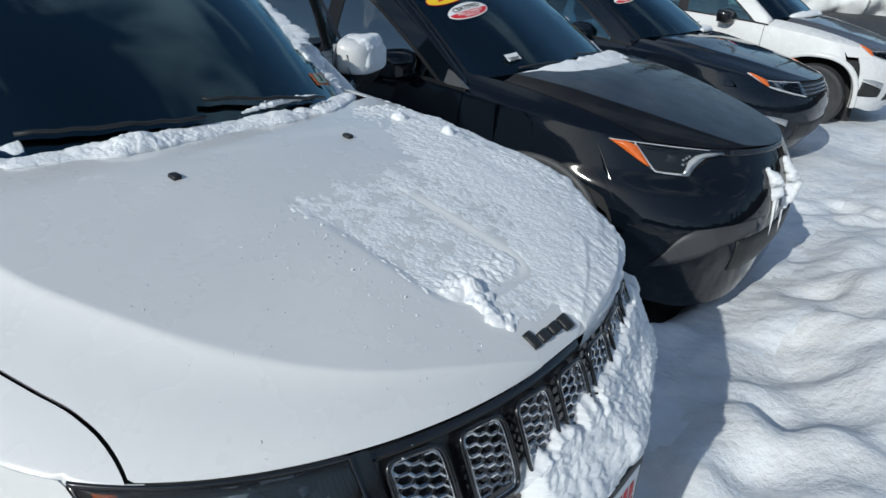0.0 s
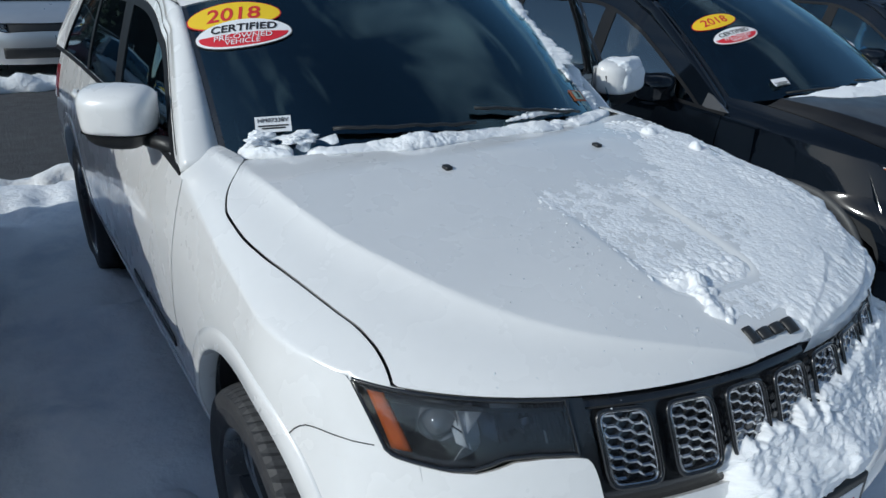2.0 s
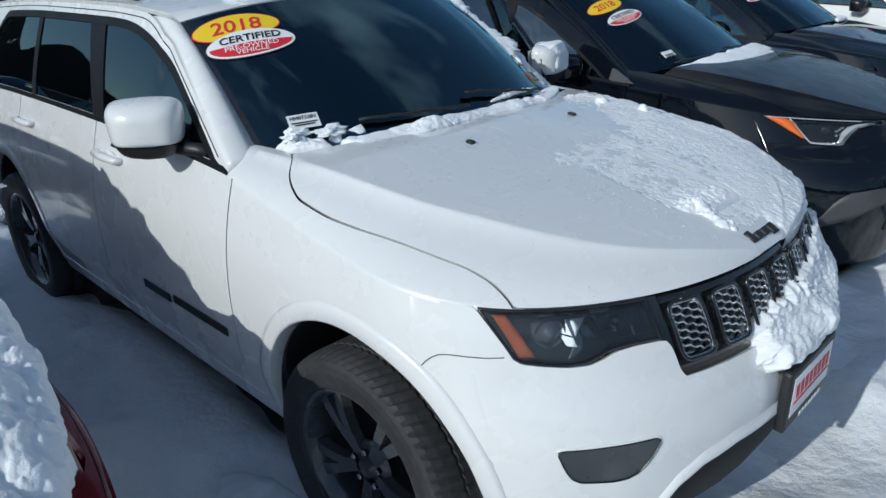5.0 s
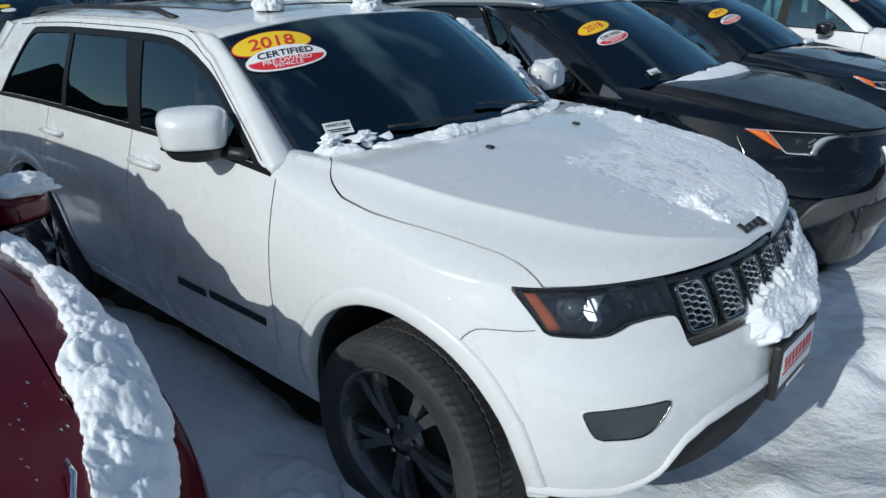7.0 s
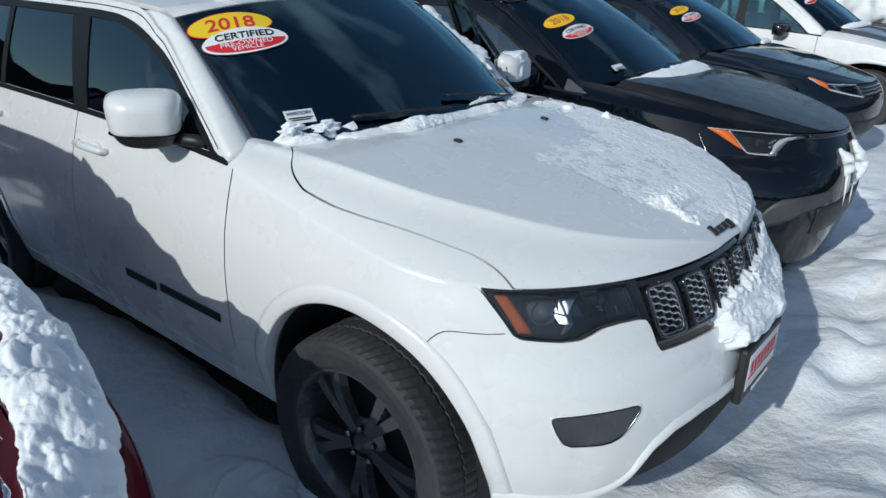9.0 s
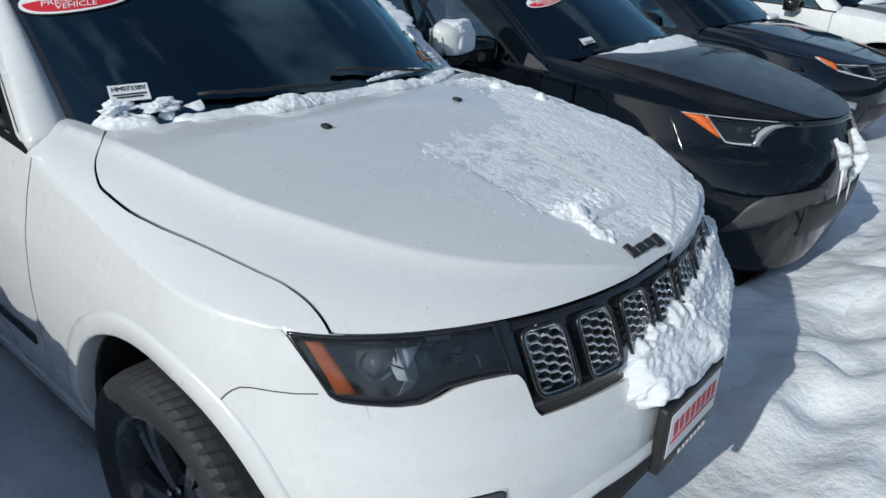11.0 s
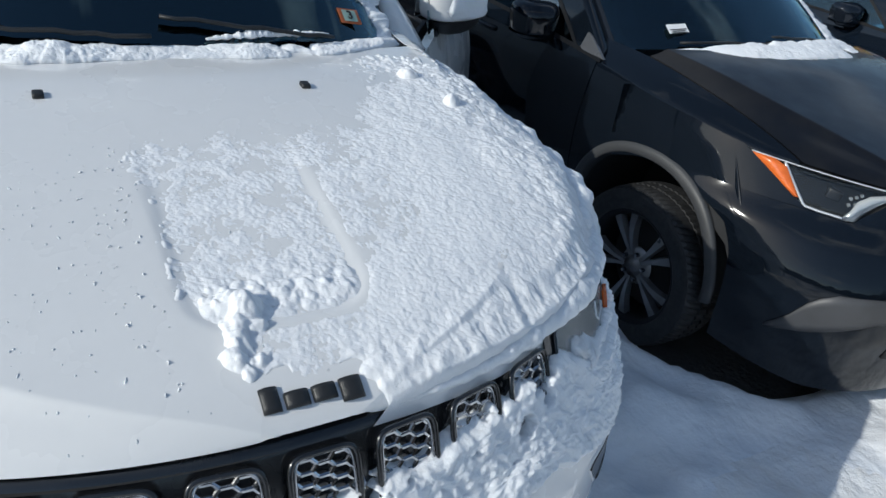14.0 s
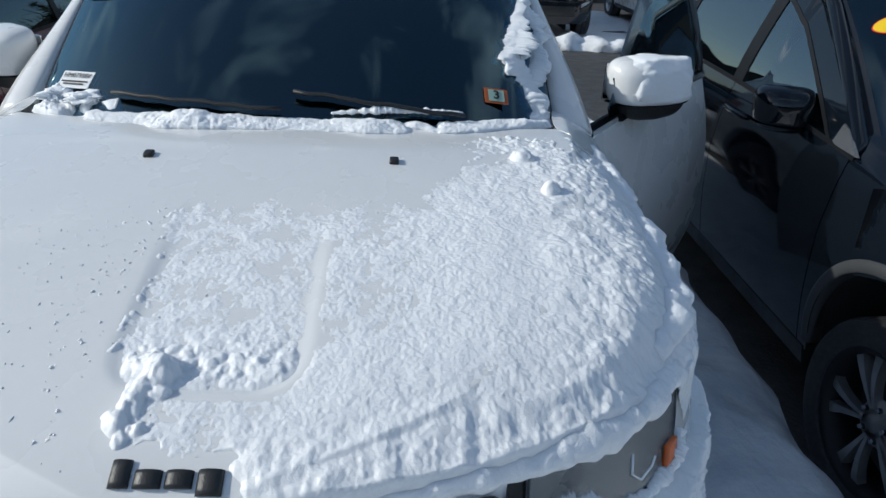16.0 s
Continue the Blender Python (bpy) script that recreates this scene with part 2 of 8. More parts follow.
M["gloss_black"] = mat("gloss_black_trim", (0.008, 0.009, 0.011), 0.25, coat=0.8, coat_rough=0.10, grain=((12, 0.3, (0.02, 0.02, 0.02)),), rough_var=0.04)
M["pillar_black"] = mat("satin_black_trim", (0.007, 0.008, 0.010), 0.5, spec=0.25, grain=((12, 0.3, (0.014, 0.014, 0.015)),), rough_var=0.06)
M["liner"] = mat("dark_lining", (0.022, 0.023, 0.025), 0.85, grain=((6, 0.4, (0.02, 0.019, 0.018)),))
M["cabin"] = mat("dark_cabin_cloth", (0.020, 0.024, 0.030), 0.8, grain=((9, 0.4, (0.03, 0.03, 0.032)),), bump=((200, 0.001),))
M["tyre"] = mat("tyre_rubber", (0.030, 0.031, 0.034), 0.62, grain=((5, 0.5, (0.055, 0.055, 0.056)), (50, 0.3, (0.075, 0.075, 0.075))), bump=((120, 0.001),), rough_var=0.1)
# darker copy of the tyre rubber, with the deep shade between cars in its colour
M["tyre_shaded"] = mat("shaded_tyre_rubber", (0.014, 0.015, 0.017), 0.6, grain=((5, 0.5, (0.020, 0.020, 0.021)), (50, 0.3, (0.06, 0.06, 0.06))), bump=((120, 0.001),), rough_var=0.1)
M["rim_black"] = mat("gloss_black_wheel", (0.065, 0.068, 0.073), 0.30, metal=0.2, coat=0.8, grain=((6, 0.4, (0.03, 0.03, 0.03)),), rough_var=0.08)
M["rim_dark"] = mat("dark_machined_alloy", (0.30, 0.305, 0.315), 0.35, metal=0.7, grain=((6, 0.6, (0.05, 0.05, 0.055)),), rough_var=0.08)
M["black_dusty"] = mat("dusty_black_paint", (0.006, 0.007, 0.010), 0.5, coat=0.55, coat_rough=0.08, spec=0.1, grain=((1.6, 0.8, (0.030, 0.028, 0.026)), (14, 0.4, (0.016, 0.016, 0.016))), rough_var=0.1)
M["bumper_grey"] = mat("grey_lower_trim", (0.072, 0.073, 0.077), 0.5, metal=0.1, grain=((9, 0.5, (0.045, 0.044, 0.044)),), rough_var=0.1)
M["rim_grey"] = mat("grey_alloy", (0.50, 0.52, 0.55), 0.35, metal=0.8, grain=((6, 0.4, (0.12, 0.12, 0.12)),), rough_var=0.08)
M["chrome"] = mat("chrome", (0.75, 0.76, 0.78), 0.12, metal=1.0, grain=((30, 0.2, (0.5, 0.5, 0.5)),), rough_var=0.05)
M["dark_chrome"] = mat("dark_chrome", (0.30, 0.31, 0.33), 0.2, metal=1.0, grain=((40, 0.4, (0.12, 0.12, 0.13)),), rough_var=0.08)
M["reflector"] = mat("lamp_reflector", (0.86, 0.87, 0.88), 0.20, metal=0.45, grain=((20, 0.2, (0.5, 0.5, 0.52)),), rough_var=0.06)
M["amber"] = mat("amber_plastic", (0.80, 0.17, 0.03), 0.25, coat=0.6, grain=((40, 0.3, (0.55, 0.08, 0.015)),), bump=((150, 0.001),))
M["tail"] = mat("red_plastic", (0.35, 0.01, 0.015), 0.2, coat=0.6, grain=((20, 0.3, (0.2, 0.01, 0.01)),))
M["glass"] = glass_mat("tinted_glass", (0.08, 0.115, 0.14), ior=1.85, boost=(0.72, 0.92, 1.0))
M["wind"] = glass_mat("windscreen_glass", (0.18, 0.30, 0.42), ior=2.0, boost=(0.55, 0.86, 1.0))
M["wind_clear"] = glass_mat("clear_windscreen_glass", (0.60, 0.74, 0.74), ior=2.0, boost=(0.62, 0.88, 1.0))
# mirrors more than real glass would, to imitate brighter reflected clouds
M["bright_glass"] = glass_mat("sky_lit_glass", (0.30, 0.40, 0.46), ior=2.7, boost=(0.85, 0.96, 1.0))
M["door_glass"] = glass_mat("lightly_tinted_glass", (0.26, 0.36, 0.42), ior=1.9, boost=(0.72, 0.92, 1.0))
M["clear"] = glass_mat("clear_lens", (0.80, 0.82, 0.83), 0.06, ior=1.45)
M["hazy"] = glass_mat("weathered_lens", (0.78, 0.80, 0.82), 0.05, ior=1.45, haze=0.012)
M["frosted"] = glass_mat("frost_filmed_lens", (0.80, 0.78, 0.74), 0.25, ior=1.45, haze=0.17)
M["lamp_grey"] = mat("grey_lamp_housing", (0.075, 0.078, 0.082), 0.35, metal=0.3, grain=((25, 0.5, (0.04, 0.042, 0.045)),), rough_var=0.1)
M["snow"] = mat("snow", (0.87, 0.89, 0.91), 0.75, spec=0.2, grain=((7, 0.2, (0.82, 0.85, 0.88)),), bump=((90, 0.0020), (260, 0.0012)), soft=0.008)
M["snow_dirty"] = mat("trodden_snow", (0.84, 0.86, 0.88), 0.75, spec=0.25, grain=((2.5, 0.35, (0.70, 0.69, 0.67)), (14, 0.2, (0.62, 0.58, 0.52))), bump=((9, 0.02), (32, 0.006), (120, 0.002)))
# blue-grey patches put the shading of trodden dents into the colour
M["snow_mottled"] = mat("mottled_trodden_snow", (0.93, 0.95, 0.97), 0.6, spec=0.3, grain=((2.0, 0.75, (0.58, 0.64, 0.72)), (7, 0.7, (0.95, 0.96, 0.97)), (30, 0.12, (0.70, 0.72, 0.75))), bump=((6, 0.03), (20, 0.006), (120, 0.0008)))
M["frost"] = mat("frozen_crust", (0.88, 0.89, 0.90), 0.45, spec=0.5, grain=((25, 0.3, (0.80, 0.82, 0.84)),), bump=((180, 0.0008), (420, 0.0006)), rough_var=0.12, soft=0.0025)
M["bright_chrome"] = mat("grille_chrome", (0.55, 0.56, 0.58), 0.14, metal=1.0, grain=((40, 0.4, (0.30, 0.31, 0.32)),), rough_var=0.06)
M["drop"] = mat("water_drop", (0.62, 0.65, 0.67), 0.05, coat=1.0)
M["drop_clear"] = glass_mat("clear_water_drop", (0.75, 0.72, 0.72), 0.03, ior=1.33)
M["projector_glass"] = mat("projector_lens", (0.30, 0.31, 0.33), 0.08, metal=0.35, coat=1.0, grain=((30, 0.4, (0.12, 0.12, 0.13)),))
M["facet"] = mat("silvered_facet", (0.88, 0.89, 0.90), 0.25, metal=0.1, grain=((25, 0.2, (0.7, 0.7, 0.72)),))
M["fog_plastic"] = mat("greyed_fog_cover", (0.050, 0.055, 0.062), 0.30, coat=0.3, grain=((14, 0.5, (0.06, 0.062, 0.066)),), rough_var=0.1)
M["yellow"] = mat("yellow_sticker", (0.85, 0.58, 0.02), 0.5, grain=((10, 0.15, (0.8, 0.5, 0.02)),))
M["sticker_white"] = mat("white_sticker", (0.80, 0.81, 0.82), 0.5, grain=((10, 0.1, (0.74, 0.75, 0.77)),))
M["sticker_red"] = mat("red_sticker", (0.62, 0.02, 0.035), 0.5, grain=((10, 0.15, (0.5, 0.02, 0.03)),))
M["ink_black"] = mat("black_ink", (0.015, 0.015, 0.018), 0.6)
M["ink_red"] = mat("red_ink", (0.58, 0.03, 0.03), 0.6)
M["orange"] = mat("orange_sticker", (0.42, 0.11, 0.035), 0.5)
M["green"] = mat("pale_green_sticker", (0.32, 0.47, 0.41), 0.5)


# ---- car builder: x forward from the front axle, y to the car's left, z up from the ground ----
class Body:
    """The smooth outer form of a car, from a few curves."""

    def __init__(self, s):
        self.s = s
        self.xf, self.w, self.xr = mono(s["front"]), mono(s["side"]), mono(s["rear"])
        self.n = mono(s["corner"])
        self.x0, self.x1 = s["x0"], s["x1"]
        self.zs, self.hc = mono(s["shoulder"]), mono(s["hood"])
        self.belt = mono(s["belt"])
        self.p, self.q = s.get("crown", (5.0, 2.0))
        self.crease = mono(s["crease"]) if "crease" in s else None
        self.len = self.x0 - self.x1

    def at(self, q, z):
        """Place of the wall at the plan parameter q (0 nose middle, 1 end of nose, then metres, last 1 the tail) and height z."""
        q, z = np.broadcast_arrays(np.asarray(q, float), np.asarray(z, float))
        w = self.w(z)
        a = np.clip(q, 0, 1) * math.pi / 2
        e = 2 / self.n(z)
        x = self.x0 + (self.xf(z) - self.x0) * np.cos(a).clip(0) ** e
        y = w * np.sin(a).clip(0) ** e
        xs = self.x0 - (q - 1)
        side = (q > 1) & (q <= 1 + self.len)
        x = np.where(side, xs, x)
        y = np.where(side, w, y)
        b = np.clip(q - 1 - self.len, 0, 1) * math.pi / 2
        tail = q > 1 + self.len
        x = np.where(tail, self.x1 + (self.xr(z) - self.x1) * np.sin(b) ** 0.7, x)
        y = np.where(tail, w * np.cos(b).clip(0) ** 0.6, y)
        return np.stack([x, y, z], -1)

    def q_of_x(self, x, z=0.7):
        if x <= self.x0:
            return 1 + self.x0 - x
        e = 2 / float(self.n(z))
        return 2 / math.pi * math.acos(min(1, ((x - self.x0) / (float(self.xf(z)) - self.x0)) ** (1 / e)))

    def front_x(self, y, z):
        y, z = np.broadcast_arrays(np.abs(np.asarray(y, float)), np.asarray(z, float))
        n = self.n(z)
        r = np.clip(y / self.w(z), 0, 1) ** n
        return self.x0 + (self.xf(z) - self.x0) * (1 - r).clip(0) ** (1 / n)

    def width(self, x):
        """Half width of the top outline at x."""
        x = np.asarray(x, float)
        z = self.zs(x)
        n = self.n(z)
        r = np.clip((x - self.x0) / (self.xf(z) - self.x0), 0, 1)
        return self.w(z) * (1 - r ** n).clip(0) ** (1 / n)

    def top(self, x, y):
        """Height of bonnet and wing tops."""
        x, y = np.broadcast_arrays(np.asarray(x, float), np.asarray(y, float))
        Y = np.maximum(self.width(x), 1e-3)
        r = np.clip(np.abs(y) / Y, 0, 1)
        z0 = self.zs(x)
        h = z0 + (self.hc(x) - z0) * (1 - r ** self.p).clip(0) ** (1 / self.q)
        if self.crease:
            yc = np.minimum(self.crease(x), 0.97 * Y)
            zi = self.hc(x) - 0.022 * (np.minimum(np.abs(y), yc) / 0.8) ** 2
            r2 = np.clip((np.abs(y) - yc) / np.maximum(Y - yc, 1e-4), 0, 1)
            zi = np.maximum(zi, z0)
            h = zi - (zi - z0) * (0.42 * (1 - np.exp(-3.4 * r2)) / (1 - math.exp(-3.4)) + 0.58 * r2 ** 2.6)
        dome = self.s.get("dome")
        if dome:
            h = h + dome(x, y)
        return h


def wall(B, qs, zlo, zhi, rows, sgn, off=0.0):
    """A panel of the wall: columns at qs from zlo to zhi."""
    qs = np.asarray(qs, float)
    v = np.linspace(0, 1, rows)
    z = np.asarray(zlo, float)[:, None] * (1 - v) + np.asarray(zhi, float)[:, None] * v
    P = B.at(qs[:, None], z)
    if np.any(off):
        d = 0.01
        a = B.at(np.maximum(qs[:, None] - d, 0), z)
        b = B.at(qs[:, None] + d, z)
        t = b - a
        n = np.stack([-t[..., 1], t[..., 0], 0 * t[..., 0]], -1)
        n /= np.maximum(np.linalg.norm(n, axis=-1, keepdims=True), 1e-9)
        c = P - np.array((self_mid(B), 0, 0))
        n *= np.sign((n * c).sum(-1, keepdims=True) + 1e-12)
        P = P + n * off
    P = P.copy()
    P[..., 1] *= sgn
    return P[::-1] if sgn < 0 else P


def self_mid(B):
    return (B.x0 + B.x1) / 2


def panel(name, P, m, parent, label="", t=0.012):
    v, f = slab(P, t)
    return put(name, mesh_of(name, v, f, m, crease=38), parent, label)


def arch_top(x, xa, r, zc, n):
    return zc + r * (1 - np.clip(np.abs((np.asarray(x, float) - xa) / r), 0, 1) ** n) ** (1 / n)


def front_patch(B, y, zlo, zhi, rows, off):
    """A patch on the nose given in front view; y runs over columns."""
    y = np.asarray(y, float)
    v = np.linspace(0, 1, rows)
    z = np.asarray(zlo, float)[:, None] * (1 - v) + np.asarray(zhi, float)[:, None] * v
    yy = np.broadcast_to(y[:, None], z.shape)
    x = B.front_x(yy, z)
    e = 0.004
    gx = (B.front_x(np.abs(yy) + e, z) - x) / e * np.sign(yy + 1e-9)
    n = np.stack([np.ones_like(x), -gx, 0 * x], -1)
    n /= np.linalg.norm(n, axis=-1, keepdims=True)
    return np.stack([x, yy, z], -1) + n * np.asarray(off)[..., None] if np.ndim(off) else np.stack([x, yy, z], -1) + n * off


def wheel(parent, name, x, y, r, rim_r, sgn, rim_mat, spokes, width=0.25, fine=True, turn=0.0, dz=0.0, slim=(0.017, 0.010, 0.16), rubber="tyre", ring=None):
    """A wheel on its side; its outer face looks to sgn * y."""
    hub = new(name)
    hub.parent = parent
    hub.matrix_basis = pose(x, y, r + dz, 0, 0, 0) @ pose(0, 0, 0, 0, turn, 0)
    n = 210 if fine else 32
    w = width / 2
    s = sgn
    prof = [(rim_r - 0.012, -w * 0.92), (r * 0.90, -w), (r * 0.985, -w * 0.86), (r, -w * 0.6), (r, -w * 0.30), (r - 0.008, -w * 0.28), (r - 0.008, -w * 0.22), (r, -w * 0.2),
            (r, w * 0.2), (r - 0.008, w * 0.22), (r - 0.008, w * 0.28), (r, w * 0.30), (r * 0.997, w * 0.62), (r * 0.982, w * 0.84),
            (r * 0.955, w * 0.965), (r * 0.92, w * 1.0), (r * 0.86, w * 1.01), (r * 0.80, w * 0.985), (rim_r + 0.010, w * 0.95), (rim_r - 0.004, w * 0.86)]
    prof = [(a, b * s) for a, b in prof]
    v, f = lathe(prof, n)
    if fine:
        k = len(prof)
        V = v.reshape(n, k, 3)
        for i in range(n):
            for j in (3, 4, 7, 8, 11, 12, 13):
                if (i + 2 * j) % 3 == 0:
                    rad = np.hypot(V[i, j, 0], V[i, j, 2])
                    V[i, j, [0, 2]] *= (rad - 0.006) / rad
        v = V.reshape(-1, 3)
    put("tyre", mesh_of("tyre", v, f, M[rubber], smooth=not fine), hub)
    lip = rim_r
    prof = [(lip - 0.03, -w * 0.85), (lip - 0.045, -w * 0.2), (lip - 0.03, w * 0.4), (lip - 0.016, w * 0.80), (lip - 0.004, w * 0.90), (lip + 0.004, w * 0.90), (lip + 0.006, w * 0.80)]
    v, f = lathe([(a, b * s) for a, b in prof], 64 if fine else 28)
    back = lathe([(0.02, 0.0), (lip - 0.05, -0.02 * s)], 32)
    rim = put("rim", mesh_of("rim", v, f, M[ring] if ring else rim_mat), hub)
    put("brake", mesh_of("brake", *back, M["liner"]), hub)
    for i in range(spokes):
        a0 = 2 * math.pi * i / spokes
        vs, fs = [], []
        twin = []
        for d in (-slim[2], slim[2]):
            L = np.linspace(0.05, lip - 0.016, 7)
            secs = []
            for u in L:
                t = (u - 0.05) / (lip - 0.066)
                ang = a0 + d * (0.55 + 0.55 * t)
                hw = slim[0] + slim[1] * t ** 1.6
                yo = s * (w * 0.52 + 0.018 * math.sin(t * 2.2) - 0.012 * t + 0.012)
                c, q = math.cos(ang), math.sin(ang)
                sec = []
                for lat, dep in ((-hw, -0.03), (-hw * 0.8, 0.0), (hw * 0.8, 0.0), (hw, -0.03)):
                    sec.append((u * c - lat * q, yo + s * dep, u * q + lat * c))
                secs.append(sec)
            twin.append(sheet(np.array(secs)))
        put("spoke", mesh_of("spoke", *join(*twin), rim_mat, smooth=False), rim)
    hubcap = lathe([(0.0, s * (w * 0.58 + 0.012)), (0.030, s * (w * 0.58 + 0.010)), (0.034, s * w * 0.56), (0.075, s * w * 0.54), (0.085, s * w * 0.40)], 32)
    put("hub_cap", mesh_of("hub_cap", *hubcap, rim_mat), hub)
    if fine:
        for i in range(5):
            a = 2 * math.pi * (i + 0.5) / 5
            v, f = lathe([(0.0, s * (w * 0.54 + 0.020)), (0.008, s * (w * 0.54 + 0.019)), (0.0105, s * (w * 0.54 + 0.014)), (0.0105, s * w * 0.5)], 6)
            v = np.array(v) + (0.0585 * math.cos(a), 0, 0.0585 * math.sin(a))
            put("lug_nut", mesh_of("lug_nut", v, f, M["dark_chrome"], smooth=False), hub)
    return hub


def ribbon(pts, half, lift):
    """A thin strip along places; lift: outward way for each place."""
    P, U = np.array(pts, float), np.array(lift, float)
    T = np.gradient(P, axis=0)
    T /= np.maximum(np.linalg.norm(T, axis=1, keepdims=True), 1e-9)
    S = np.cross(T, U)
    S /= np.maximum(np.linalg.norm(S, axis=1, keepdims=True), 1e-9)
    return np.stack([P - S * half, P + S * half], 1)


def ellipse_badge(name, parent, c, right, up, a, b, m, t=0.002, n=40, y0=None, label=""):
    """A flat oval of half axes a, b at c, with its own right and up ways; y0 cuts away what lies above it."""
    c, right, up = (np.array(k, float) for k in (c, right, up))
    nrm = np.cross(right, up)
    rings = np.linspace(0.0, 1.0, 7)[1:]
    V = [c + nrm * t]
    for q in rings:
        for i in range(n):
            w = 2 * math.pi * i / n
            u, v = a * q * math.cos(w), b * q * math.sin(w)
            if y0 is not None:
                v = min(v, y0)
            V.append(c + right * u + up * v + nrm * t)
    o = 1 + (len(rings) - 1) * n
    V += [p - nrm * t for p in V[o:o + n]]
    f = [(0, 1 + i, 1 + (i + 1) % n) for i in range(n)]
    for k in range(len(rings) - 1):
        f += [(1 + k * n + i, 1 + (k + 1) * n + i, 1 + (k + 1) * n + (i + 1) % n, 1 + k * n + (i + 1) % n) for i in range(n)]
    f += [(o + i, o + n + i, o + n + (i + 1) % n, o + (i + 1) % n) for i in range(n)]
    return put(name, mesh_of(name, np.array(V), f, m, smooth=False), parent, label)


def lettering(name, text, size, m, parent, c, right, up, shear=0.0, stretch=1.0, arc=0.0, bold=0.0):
    """Words in the built-in font as a flat mesh, middle at c."""
    cu = bpy.data.curves.new(name, 'FONT')
    cu.body, cu.size, cu.align_x, cu.align_y, cu.shear, cu.offset = text, size, 'CENTER', 'CENTER', shear, bold
    cu.extrude = 0.0004
    cu.resolution_u = 3
    ob = bpy.data.objects.new(name, cu)
    me = bpy.data.meshes.new_from_object(ob)
    bpy.data.objects.remove(ob)
    c, right, up = (np.array(k, float) for k in (c, right, up))
    nrm = np.cross(right, up)
    for v in me.vertices:
        x, y, z = v.co
        y2 = y + arc * x * x
        v.co = Vector(c + right * x * stretch + up * y2 + nrm * z)
    # one mesh for each letter
    root = list(range(len(me.vertices)))

    def find(i):
        while root[i] != i:
            i = root[i]
        return i
    for p in me.polygons:
        a = find(p.vertices[0])
        for k in p.vertices[1:]:
            root[find(k)] = a
    groups = {}
    for p in me.polygons:
        groups.setdefault(find(p.vertices[0]), []).append(tuple(p.vertices))
    co = np.array([v.co[:] for v in me.vertices])
    for faces in groups.values():
        used = sorted({k for q in faces for k in q})
        at = {k: j for j, k in enumerate(used)}
        put(name, mesh_of(name, co[used], [tuple(at[k] for k in q) for q in faces], m, smooth=False), parent)
    bpy.data.meshes.remove(me)


